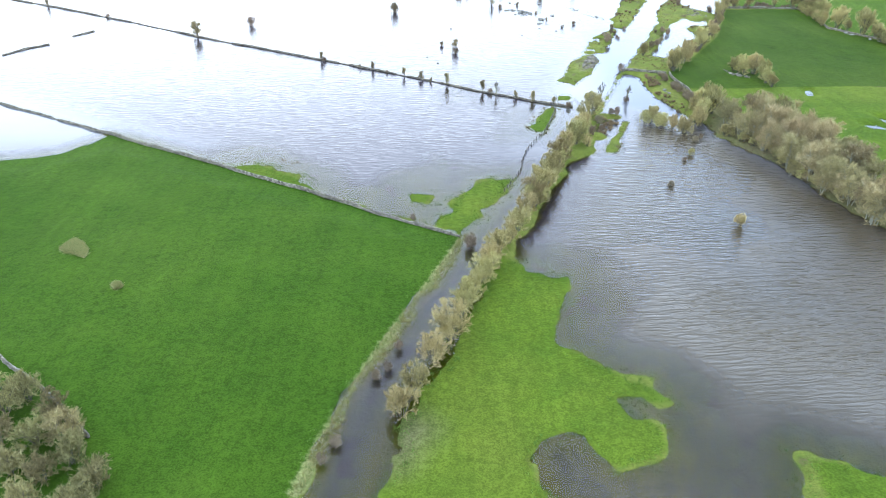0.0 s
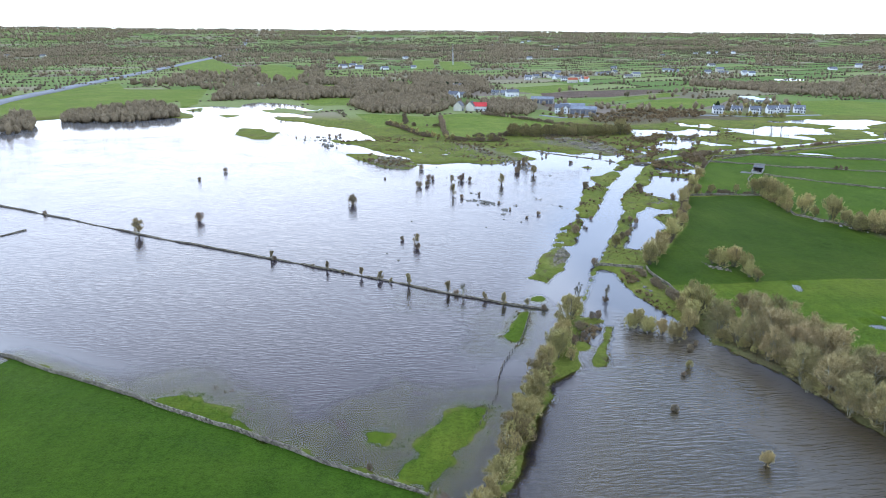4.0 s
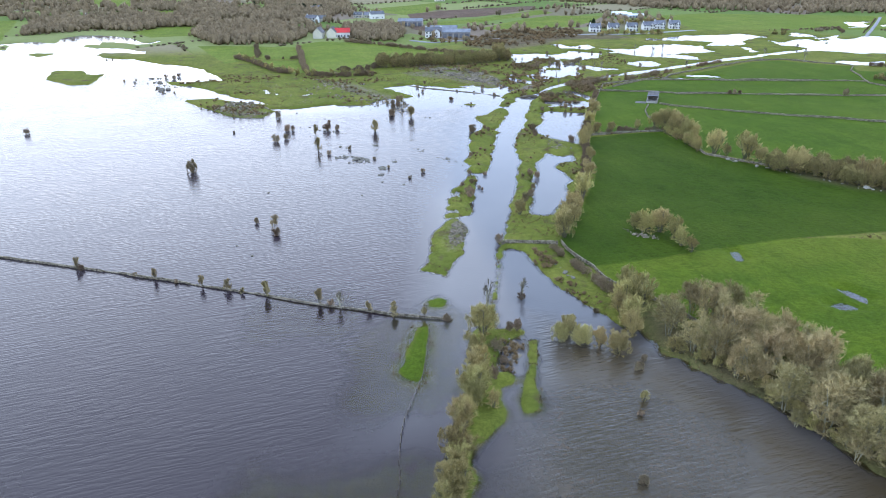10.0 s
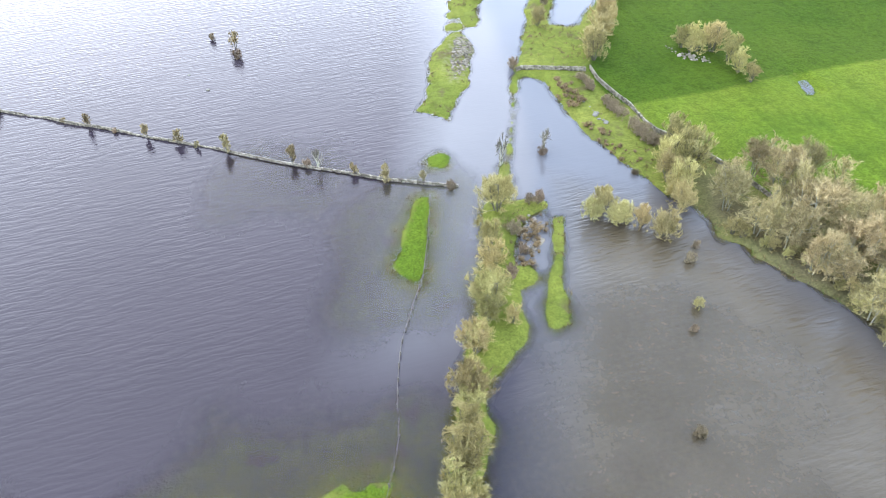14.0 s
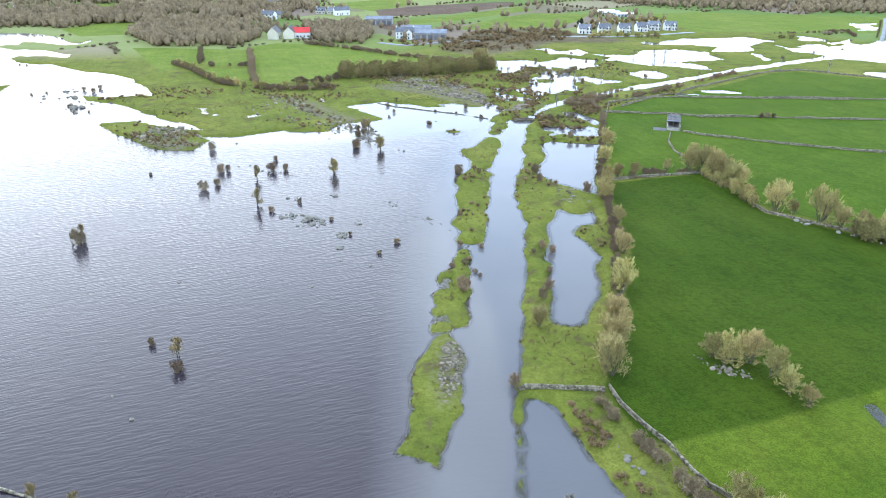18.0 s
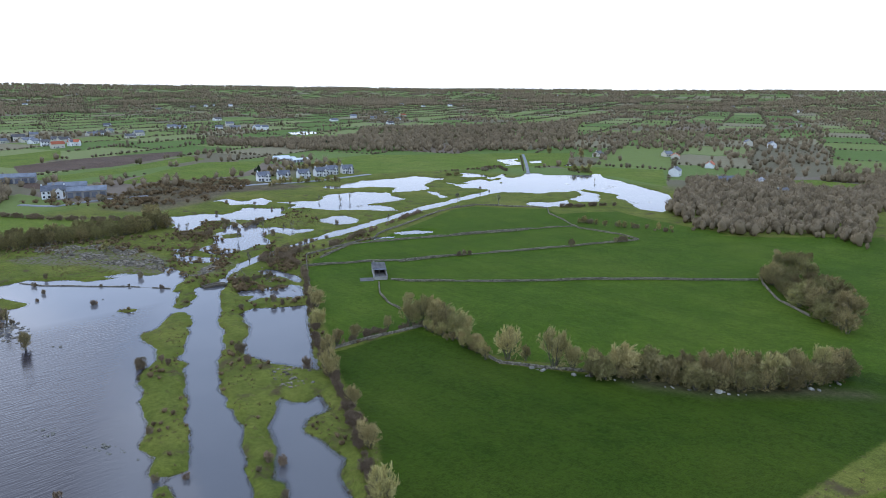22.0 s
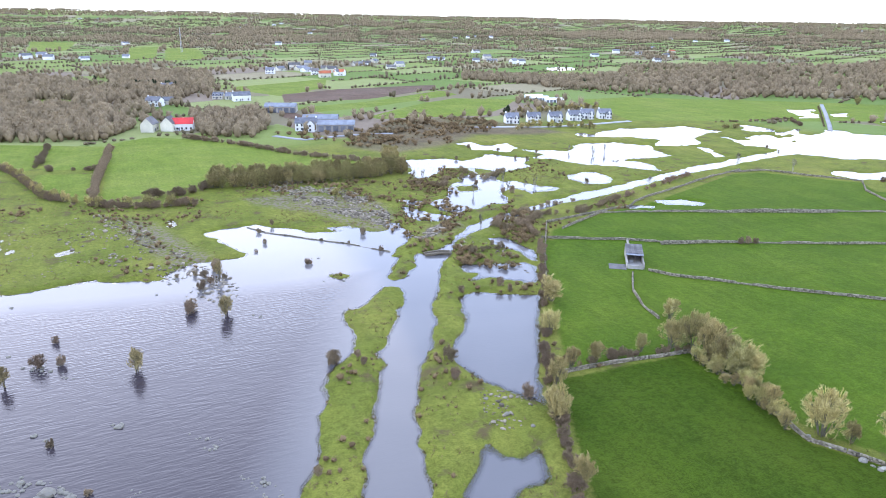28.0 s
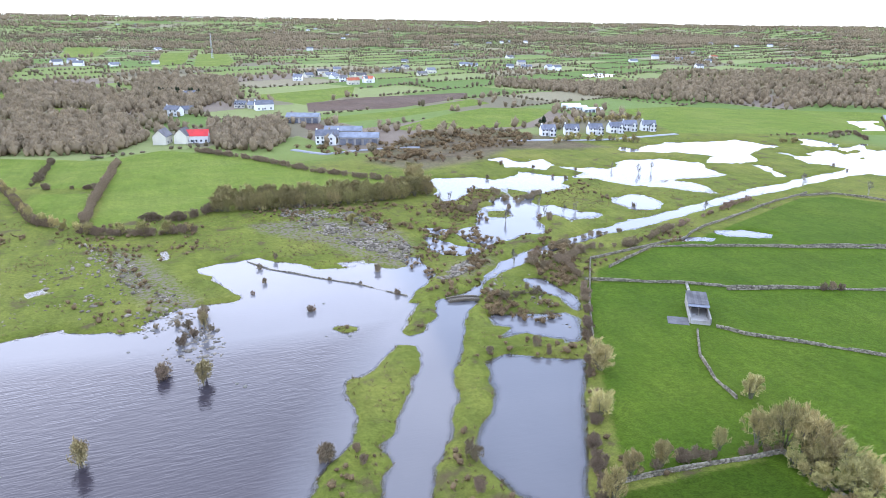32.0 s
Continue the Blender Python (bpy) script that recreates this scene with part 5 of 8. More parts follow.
def stone_wall(name, points, height=0.95, stone=0.5, label="grey dry stone field wall with uneven coping", base=None, wide=0.48, material="stone"):
    rng = np.random.default_rng(len(bpy.data.objects))
    p = np.array(points)
    seg = np.hypot(*np.diff(p, axis=0).T)
    total = seg.sum()
    cum = np.r_[0, np.cumsum(seg)]
    vs, fs, k = [], [], 0
    courses = max(2, int(round(height / 0.33)))
    for j in range(courses):
        s = np.arange(0, total, stone) + rng.uniform(0, stone)
        s = np.minimum(s + rng.uniform(-0.12, 0.12, len(s)), total - 0.01)
        x, y = np.interp(s, cum, p[:, 0]), np.interp(s, cum, p[:, 1])
        i = np.clip(np.searchsorted(cum, s) - 1, 0, len(seg) - 1)
        d = np.diff(p, axis=0)[i]
        heading = np.arctan2(d[:, 1], d[:, 0]) + rng.normal(0, 0.12, len(s))
        bow = 0.3 * fbm(x, y, 12.0, 2)
        z0 = np.maximum(level(x, y), -0.25) if base is None else base
        slump = 0.85 + 0.25 * fbm(x, y, 7.0, 2)
        keep = np.ones(len(s), bool) if j < courses - 1 else slump > 0.7
        high = height / courses
        z = z0 + (j + 0.5) * high * slump
        v, f = stones(rng, (x + bow)[keep], (y + bow)[keep], z[keep], np.full(keep.sum(), stone * 1.15), np.full(keep.sum(), wide - 0.1 * j) * rng.uniform(0.7, 1.25, keep.sum()),
                      np.full(keep.sum(), high * 1.25), heading[keep])
        vs.append(v), fs.append(f + k)
        k += len(v)
    ob = new(name, mesh_of(name, np.concatenate(vs), np.concatenate(fs), MAT[material]))
    return tagged(ob, label, "stone wall", kind="structure")




# ---- buildings ----
def gable_roof(bm, w, d, z, ridge, over=0.35, thick=0.18):
    """A pitched roof with eaves; the ridge runs along x."""
    x0, x1, y = -w / 2 - over, w / 2 + over, d / 2 + over
    drop = ridge * over / (d / 2)
    for s in (1, -1):
        lo, hi = (s * y, z - drop), (0.0, z + ridge)
        v = [bm.verts.new(c) for c in ((x0, lo[0], lo[1]), (x1, lo[0], lo[1]), (x1, hi[0], hi[1]), (x0, hi[0], hi[1]),
                                       (x0, lo[0], lo[1] + thick), (x1, lo[0], lo[1] + thick), (x1, hi[0], hi[1] + thick), (x0, hi[0], hi[1] + thick))]
        for f in ((0, 1, 2, 3), (7, 6, 5, 4), (0, 4, 5, 1), (1, 5, 6, 2), (2, 6, 7, 3), (3, 7, 4, 0)):
            bm.faces.new([v[i] for i in f])


def gable_walls(bm, w, d, z, ridge):
    pts = ((-d / 2, -0.3), (d / 2, -0.3), (d / 2, z), (0, z + ridge), (-d / 2, z))
    a = [bm.verts.new((-w / 2, y, h)) for y, h in pts]
    b = [bm.verts.new((w / 2, y, h)) for y, h in pts]
    bm.faces.new(a[::-1]), bm.faces.new(b)
    for i in range(5):
        j = (i + 1) % 5
        bm.faces.new((a[i], a[j], b[j], b[i]))


def building(name, x, y, turn, w, d, z, ridge, wall, roof, label, category, windows=4, storeys=1, chimneys=0, wing=0.0, group=""):
    h = new(name)
    h.matrix_basis = pose(x, y, max(0.0, float(level(np.array([x]), np.array([y]))[0])), 0, 0, turn)
    bm = bmesh.new()
    gable_walls(bm, w, d, z, ridge)
    part("wall", bm_mesh("wall", bm, MAT[wall]), h)
    bm = bmesh.new()
    gable_roof(bm, w, d, z, ridge)
    part("roof", bm_mesh("roof", bm, MAT[roof]), h)
    if wing:
        bm = bmesh.new()
        gable_walls(bm, d * 0.9, wing, z * 0.92, ridge * 0.85)
        bmesh.ops.transform(bm, matrix=pose(w * 0.22, -d * 0.42, 0, 0, 0, 90), verts=bm.verts)
        part("wing", bm_mesh("wing", bm, MAT[wall]), h)
        bm = bmesh.new()
        gable_roof(bm, d * 0.9, wing, z * 0.92, ridge * 0.85)
        bmesh.ops.transform(bm, matrix=pose(w * 0.22, -d * 0.42, 0.02, 0, 0, 90), verts=bm.verts)
        part("wing_roof", bm_mesh("wing_roof", bm, MAT[roof]), h)
    for s in range(storeys):
        for k in range(windows):
            wx = -w / 2 + w * (k + 0.5) / windows
            front = -d / 2 - (d * 0.45 if wing and abs(wx - w * 0.22) < wing / 2 else 0)
            zc = 1.5 + 2.6 * s
            for side, yy in ((-1, front), (1, d / 2)):
                win = part("window", slab("window_frame", MAT["poly"], wx - 0.65, wx + 0.65, yy - 0.05, yy + 0.05, zc - 0.75, zc + 0.75), h)
                part("pane", slab("pane", MAT["window"], wx - 0.56, wx + 0.56, yy + side * 0.06 - 0.02, yy + side * 0.06 + 0.02, zc - 0.66, zc + 0.66), win)
    if windows:
        part("door", slab("door", MAT["slate"], -0.5 - w * 0.12, 0.5 - w * 0.12, -d / 2 - 0.07, -d / 2 + 0.05, 0, 2.1), h)
    for c in range(chimneys):
        cx = (-1, 1)[c % 2] * (w / 2 - 0.5)
        part("chimney", slab("chimney", MAT[wall], cx - 0.45, cx + 0.45, -0.35, 0.35, z + ridge - 0.9, z + ridge + 1.0), h)
    return tagged(h, label, category, group)


def hall(name, x, y, turn, w, d, z, ridge, wall, roof, label, bays=5):
    """A farm hall with a ribbed sheet roof and wide doors."""
    h = building(name, x, y, turn, w, d, z, ridge, wall, roof, label, "farm shed", windows=0)
    for k in range(bays):
        dx = -w / 2 + w * (k + 0.5) / bays
        part("bay_door", slab("bay_door", MAT["slate"], dx - 0.35 * w / bays, dx + 0.35 * w / bays, -d / 2 - 0.08, -d / 2 + 0.02, 0, z * 0.8), h)
    for k in range(int(w / 2)):
        rx = -w / 2 + 1 + 2 * k
        bm = bmesh.new()
        for s in (1, -1):
            v = [bm.verts.new(c) for c in ((rx - 0.06, s * d / 2, z + 0.26), (rx + 0.06, s * d / 2, z + 0.26), (rx + 0.06, 0, z + ridge + 0.26), (rx - 0.06, 0, z + ridge + 0.26))]
            bm.faces.new(v)
        part("roof_rib", bm_mesh("roof_rib", bm, MAT[roof]), h)
    return h


def cattle_shed(x, y, turn):
    """The narrow concrete shed with a sheeted roof at the back and a long walled yard in front of it."""
    s = new("cattle_shed")
    s.matrix_basis = pose(x, y, float(level(np.array([x]), np.array([y]))[0]), 0, 0, turn)
    w, d, yard = 5.0, 8.6, 6.4
    part("floor_slab", slab("floor_slab", MAT["concrete"], -w / 2, w / 2, -yard, d, -0.3, 0.12), s, "stained concrete yard")
    part("apron", slab("apron", MAT["fibre"], -w / 2 - 5.5, -w / 2 - 0.2, -yard - 1.5, -yard + 3.4, -0.3, 0.06), s, "muddy concrete apron beside the yard")
    part("back_wall", slab("back_wall", MAT["concrete"], -w / 2, w / 2, d - 0.3, d, 0, 3.0), s)
    for side in (-1, 1):
        part("side_wall", slab("side_wall", MAT["concrete"], side * w / 2 - 0.15, side * w / 2 + 0.15, 0, d - 0.305, 0, 2.7), s)
        part("yard_wall", slab("yard_wall", MAT["concrete"], side * w / 2 - 0.17, side * w / 2 + 0.17, -yard, -0.005, 0, 1.7), s)
    part("front_wall", slab("front_wall", MAT["concrete"], -w / 2 + 0.3, w / 2 - 0.2, -yard - 0.3, -yard, 0, 1.1), s)
    part("trough", slab("trough", MAT["concrete"], w / 2 - 1.3, w / 2 - 0.3, -yard + 0.5, -yard + 2.6, 0.1, 0.6), s)
    for k in range(4):
        part("gate_bar", slab("gate_bar", MAT["galv"], -w / 2 + 0.25, -w / 2 + 1.7, -2.3, -2.24, 0.35 + 0.28 * k, 0.40 + 0.28 * k), s, "galvanised gate bar")
    for k in range(6):
        x0 = -w / 2 - 0.2 + k * (w + 0.4) / 6
        bm = bmesh.new()
        box(bm, x0 + 0.01, x0 + (w + 0.4) / 6 - 0.01, 0.4, d + 0.3, 0, 0.07)
        bmesh.ops.transform(bm, matrix=Matrix.Translation((0, 0, 2.72)) @ Matrix.Rotation(radians(3), 4, "X"), verts=bm.verts)
        part("roof_sheet", bm_mesh("roof_sheet", bm, MAT["fibre"]), s)
    part("eaves_sheet", slab("eaves_sheet", MAT["tin"], -w / 2 - 0.22, w / 2 + 0.22, -1.3, 0.6, 2.62, 2.70), s, "pale blue-grey sheet along the eaves")
    for k in range(3):
        px = -w / 2 + 0.35 + k * (w - 0.7) / 2
        part("post", slab("post", MAT["timber"], px - 0.09, px + 0.09, -1.1, -0.92, 0.1, 2.62), s)
    return tagged(s, "small concrete cattle shed with dark sheeted roof and walled yard", "farm shed")


def stone_bridge(x, y, turn):
    b = new("stone_bridge")
    b.matrix_basis = pose(x, y, 0, 0, 0, turn)
    w, span_, wide = 9.0, 4.6, 2.6
    bm = bmesh.new()
    prof = [(-w / 2, 0.3), (-w / 4, 0.55), (0, 0.66), (w / 4, 0.55), (w / 2, 0.3)]
    arch = [(span_ / 2 * math.cos(a), -0.6 + 0.95 * math.sin(a)) for a in [math.pi * k / 8 for k in range(9)]]
    lower = [(w / 2, -0.6)] + arch + [(-w / 2, -0.6)]
    ring = prof + lower
    front = [bm.verts.new((u, -wide / 2, z)) for u, z in ring]
    backv = [bm.verts.new((u, wide / 2, z)) for u, z in ring]
    bm.faces.new(front), bm.faces.new(backv[::-1])
    for i in range(len(ring)):
        j = (i + 1) % len(ring)
        bm.faces.new((front[j], front[i], backv[i], backv[j]))
    part("arch", bm_mesh("arch", bm, MAT["field_stone"]), b)
    rng = np.random.default_rng(5)
    for side in (-1, 1):
        u = np.arange(-w / 2, w / 2, 0.6)
        z = np.interp(u, [p[0] for p in prof], [p[1] for p in prof]) + 0.2
        for a, c in zip(u, z):
            v, f = stones(rng, np.array([a]), np.array([side * (wide / 2 - 0.2)]), np.array([c]), np.array([0.62]), np.array([0.4]), np.array([0.45]), np.zeros(1))
            part("stone", mesh_of("stone", v, f, MAT["field_stone"]), b)
    return tagged(b, "low grey stone bridge over the flooded canal", "bridge")


def road(name, points, wide, label, lift=0.4):
    p = np.array(points)
    s = np.r_[0, np.cumsum(np.hypot(*np.diff(p, axis=0).T))]
    t = np.linspace(0, s[-1], max(8, int(s[-1] / 12)))
    c = np.stack([np.interp(t, s, p[:, 0]), np.interp(t, s, p[:, 1])], 1)
    d = np.gradient(c, axis=0)
    d /= np.linalg.norm(d, axis=1)[:, None]
    nrm = np.stack([-d[:, 1], d[:, 0]], 1)
    rows_ = []
    for off, dz in ((-0.5, -0.3), (-0.5, lift), (0.5, lift), (0.5, -0.3)):
        e = c + nrm * wide * off
        rows_.append(np.column_stack([e, np.maximum(level(e[:, 0], e[:, 1]), 0) + dz]))
    v = np.stack(rows_, 1).reshape(-1, 3)
    k = np.arange(len(t) - 1)[:, None] * 4
    f = np.concatenate([k + np.array((j, j + 1, j + 5, j + 4)) for j in range(3)])
    return tagged(new(name, mesh_of(name, v, f, MAT["asphalt"])), label, "road", kind="structure")


def boulders(name, points, count, size, material="field_stone", label="grey limestone boulders lying in rough grass", lift=0.0):
    rng = np.random.default_rng(len(bpy.data.objects))
    poly = np.array(points)
    c = rng.uniform(poly.min(0), poly.max(0), (count * 5, 2))
    c = c[inside_by(c[:, 0], c[:, 1], poly) > 0]
    lumpy = c[fbm(c[:, 0], c[:, 1], 7.0, 2) > -0.25]
    c = (lumpy if len(lumpy) > 0.4 * len(c) else c)[:count]
    r = size * np.exp(rng.normal(0, 0.45, len(c)))
    z = np.maximum(level(c[:, 0], c[:, 1]), -0.2 * r) + 0.12 * r + lift
    bm = bmesh.new()
    bmesh.ops.create_icosphere(bm, subdivisions=1, radius=1.0)
    bmesh.ops.subdivide_edges(bm, edges=bm.edges[:10], cuts=1, use_grid_fill=False)
    bmesh.ops.triangulate(bm, faces=bm.faces[:])
    bm.verts.index_update()
    ball = np.array([vert.co[:] for vert in bm.verts])
    tri = np.array([[vert.index for vert in face.verts] for face in bm.faces])
    bm.free()
    n = len(c)
    shape = ball[None] * rng.uniform(0.7, 1.25, (n, len(ball), 1)) * np.stack([r * rng.uniform(0.5, 0.9, n), r * 0.5, r * 0.38], 1)[:, None, :]
    turn = rng.uniform(0, 3.1, n)
    ct, st = np.cos(turn)[:, None], np.sin(turn)[:, None]
    v = np.stack([shape[..., 0] * ct - shape[..., 1] * st + c[:, :1], shape[..., 0] * st + shape[..., 1] * ct + c[:, 1:], shape[..., 2] + z[:, None]], 2).reshape(-1, 3)
    f = (tri[None] + len(ball) * np.arange(n)[:, None, None]).reshape(-1, 3)
    return tagged(new(name, mesh_of(name, v, f, MAT[material])), label, "boulders", kind="stuff")


def boulder(x, y, size, rng):
    bm = bmesh.new()
    bmesh.ops.create_icosphere(bm, subdivisions=2, radius=size)
    for vert in bm.verts:
        vert.co *= 0.8 + 0.35 * noise.noise(vert.co * 1.3 / size + Vector((x, y, 0)))
        vert.co.z *= 0.6
    ob = new("boulder", bm_mesh("boulder", bm, MAT["white_stone"]))
    ob.matrix_basis = pose(x, y, max(-0.1, float(level(np.array([x]), np.array([y]))[0])) + 0.15 * size, 0, 0, rng.uniform(0, 360))
    return tagged(ob, "pale limestone boulder standing out of shallow water", "boulder", "boulders in the lake")


def stone_lot(points, count, size):
    """Single boulders strewn over a patch of the lake."""
    rng = np.random.default_rng(len(bpy.data.objects))
    poly = np.array(points)
    c = rng.uniform(poly.min(0), poly.max(0), (count * 8, 2))
    c = c[inside_by(c[:, 0], c[:, 1], poly) > 0]
    near = c[fbm(c[:, 0], c[:, 1], 5.0, 2) > -0.1]
    for x, y in (near if len(near) > count else c)[:count]:
        boulder(float(x), float(y), size * float(np.exp(rng.normal(0, 0.35))), rng)


BOULDER_RNG = np.random.default_rng(9)


def post_fence(points, gap=3.0):
    f = new("post_fence")
    p = np.array(points)
    s = np.r_[0, np.cumsum(np.hypot(*np.diff(p, axis=0).T))]
    t = np.arange(0, s[-1], gap)
    c = np.stack([np.interp(t, s, p[:, 0]), np.interp(t, s, p[:, 1])], 1)
    f.location = (*c[0], 0)
    stake = slab("post", MAT["timber"], -0.09, 0.09, -0.09, 0.09, -0.7, 0.95)
    rng = np.random.default_rng(3)
    for x, y in c:
        o = part("post", stake, f)
        o.matrix_basis = pose(x - c[0, 0], y - c[0, 1], 0, rng.uniform(-9, 9), rng.uniform(-9, 9), rng.uniform(0, 90))
    for z in (0.45, 0.85):
        for a, b in zip(c[:-1], c[1:]):
            verts, faces = [], []
            tube(verts, faces, (*(a - c[0]), z), (*(b - c[0]), z), 0.02, 0.02, 3)
            part("wire", mesh_of("wire", verts, faces, MAT["timber"]), f)
    return tagged(f, "old post and wire fence standing in flood water", "fence")


def mast(x, y, height):
    m = new("lattice_mast")
    m.location = (x, y, max(0.0, float(level(np.array([x]), np.array([y]))[0])))
    for k in range(3):
        a = 2 * math.pi * k / 3
        verts, faces = [], []
        tube(verts, faces, (2 * math.cos(a), 2 * math.sin(a), 0), (0.3 * math.cos(a), 0.3 * math.sin(a), height), 0.25, 0.15, 4)
        part("leg", mesh_of("leg", verts, faces, MAT["galv"]), m)
    verts, faces = [], []
    for j in range(14):
        z = height * j / 14
        r = 2 - 1.7 * j / 14
        for k in range(3):
            a, b = 2 * math.pi * k / 3, 2 * math.pi * (k + 1) / 3
            tube(verts, faces, (r * math.cos(a), r * math.sin(a), z), (r * math.cos(b), r * math.sin(b), z + height / 14), 0.1, 0.1, 3)
    part("bracing", mesh_of("bracing", verts, faces, MAT["galv"]), m)
    return tagged(m, "grey steel lattice mast in far fields", "mast")


def tussocks(name, kind, count, label):
    """Reed and grass tufts along the banks."""
    rng = np.random.default_rng(11)
    parts_ = []
    for poly in ZONES[kind]:
        lo, hi = poly.min(0), poly.max(0)
        c = rng.uniform(lo, hi, (count, 2))
        parts_.append(c[inside_by(c[:, 0], c[:, 1], poly) > 0.1])
    c = np.concatenate(parts_)
    z = level(c[:, 0], c[:, 1])
    c, z = c[z > -0.1], z[z > -0.1]
    blades = 7
    start = np.repeat(np.column_stack([c, z - 0.05]), blades, 0)
    start[:, :2] += rng.normal(0, 0.12, (len(start), 2))
    tips = start + np.column_stack([rng.normal(0, 0.28, (len(start), 2)), rng.uniform(0.35, 0.9, len(start))])
    v, f = slivers(rng, tips, start, 0.05)
    return tagged(new(name, mesh_of(name, v, f, MAT["reed"])), label, "reeds", kind="stuff")


def drowned_grass():
    """Grass blades standing out of the shallows along the field edges."""
    rng = np.random.default_rng(41)
    c = np.column_stack([rng.uniform(-60, 200, 150000), rng.uniform(60, 330, 150000)])
    x, y = c[:, 0], c[:, 1]
    z = level(x, y)
    ok = (z > -0.075) & (z < 0.07) & (fbm(x, y, 3.0, 3) + 0.4 * rng.normal(size=len(x)) + 2.2 * z > -0.1)
    start = np.column_stack([x, y, np.maximum(z, -0.1)])[ok][:16000]
    start = np.repeat(start, 5, 0) + np.column_stack([rng.normal(0, 0.18, (5 * len(start), 2)), np.zeros(5 * len(start))])
    tips = start + np.column_stack([rng.normal(0, 0.12, (len(start), 2)), rng.uniform(0.14, 0.34, len(start))])
    v, f = slivers(rng, tips, start, 0.06)
    tagged(new("drowned_grass", mesh_of("drowned_grass", v, f, MAT["grass"])), "green grass blades standing out of the shallow flood", "grass", kind="stuff")


def rushes():
    """Brown rush tufts and low thorn growth over the rough, half-drowned banks."""
    rng = np.random.default_rng(31)
    c = np.column_stack([rng.uniform(-40, 330, 60000), rng.uniform(170, 560, 60000)])
    x, y = c[:, 0], c[:, 1]
    z = level(x, y)
    edge = np.abs(z - 0.02) < 0.12
    ok = (z > -0.14) & (fbm(x, y, 14, 3) + 0.5 * rng.normal(size=len(x)) + 0.35 * edge > 0.25)
    for kind in ("dark", "green", "lush", "light", "mid", "plough"):
        ok &= zone_by(kind, x, y) < -0.3
    start = np.column_stack([x, y, np.maximum(z, 0) - 0.05])[ok][:12000]
    start = np.repeat(start, 7, 0) + np.column_stack([rng.normal(0, 0.22, (7 * len(start), 2)), np.zeros(7 * len(start))])
    tips = start + np.column_stack([rng.normal(0, 0.3, (len(start), 2)), rng.uniform(0.25, 0.75, len(start))])
    v, f = slivers(rng, tips, start, 0.07)
    tagged(new("rush_tufts", mesh_of("rush_tufts", v, f, MAT["rush"])), "brown rush tufts over rough wet grassland", "rushes", kind="stuff")
    ok &= (fbm(x, y, 30, 2) > 0.1) & (y > 300) & (z > 0.1)
    x, y = x[ok][:750], y[ok][:750]
    h = rng.uniform(0.5, 1.8, len(x))
    clumps("low_thorns", "low brown thorn growth on wet rough ground", "scrub", x, y, h, h * 0.8, MAT["scrub"], 24, rng)


# ---- the place ----
stone_wall('stone_wall', [(-217.7, 266.8), (-137.2, 217.7), (-90.9, 189.8), (-53.5, 167.5), (-26.7, 151.1), (-5.6, 137.8), (5.1, 131.9)])
stone_wall('stone_wall', [(-315, 441), (-234, 388), (-209, 371.4), (-149.6, 334.5), (-122.5, 316.2), (-98.7, 299.6), (-71.4, 283), (-42.6, 265.2), (-22.4, 253.2), (-11.5, 245.9), (3.6, 236.1), (18, 226.8), (30.9, 218.6), (42.6, 213.1)], 0.6, 0.55, "low grey stone wall along a causeway in the flood", 0.0, 0.34)
stone_wall('stone_wall', [(-164.6, 271.8), (-160.5, 281), (-154.6, 287.2)], 0.7, 0.6)
stone_wall('stone_wall', [(-150.7, 300), (-145, 308.9)], 0.7, 0.6)
stone_wall('stone_wall', [(-72.5, 93.3), (-68.3, 89.6), (-62, 84.8), (-54.8, 78.5), (-49.4, 73.3)])
stone_wall('stone_wall', [(66.6, 249.9), (71.8, 248.2), (80.4, 244.2)])
stone_wall('stone_wall', [(81.9, 245), (81.3, 239.6), (82.1, 234.9), (83.5, 228.8), (84.1, 218.9), (89.1, 208.8), (91.1, 203.3), (93, 194.4), (96.3, 185), (99.3, 178), (103.9, 167.3)])
stone_wall('stone_wall', [(137.3, 349.3), (152.7, 348.9), (173.5, 347.7), (173.3, 328.7), (169.5, 311), (175.3, 299.9), (182.4, 290.3), (188.5, 283)])
boulders('boulder_row', [(169.6, 316), (171.4, 316), (171.2, 305.6), (176, 296.9), (184.8, 281.2), (190.1, 273.5), (194, 264), (199.4, 258.4), (207.5, 251.1), (229, 241), (228.4, 239.4), (218, 243.6), (206.3, 249.6), (198.2, 256.8), (192.5, 262.6), (188.7, 272.2), (183.4, 279.8), (174.7, 295.7), (169.8, 304.9)], 230, 0.75, 'white_stone', 'pale tumbled field stones along the foot of a hedge')
stone_wall('stone_wall', [(193.3, 396), (184.4, 383.9), (180.7, 374.5), (179.2, 366.1)])
stone_wall('stone_wall', [(199.2, 396.3), (203, 390.6), (231, 366.8), (258.9, 345.3), (281.4, 325.1), (307.2, 301.2)])
stone_wall('stone_wall', [(185.4, 437.5), (198.7, 431.6), (215.1, 424.1), (230.5, 415.9), (250.3, 407.8), (278.3, 396.9)])
stone_wall('stone_wall', [(221.1, 417.7), (243.3, 410.6), (275.6, 397.9), (302.1, 387.5), (324.7, 379.1), (338.6, 374.6)])
stone_wall('stone_wall', [(198.4, 444.8), (223.8, 458.7), (238.7, 455.1), (262.3, 446.2), (281.9, 438.7), (315.2, 426.4)])
stone_wall('stone_wall', [(262.4, 446.8), (300.8, 434.7), (341.4, 417.1)])
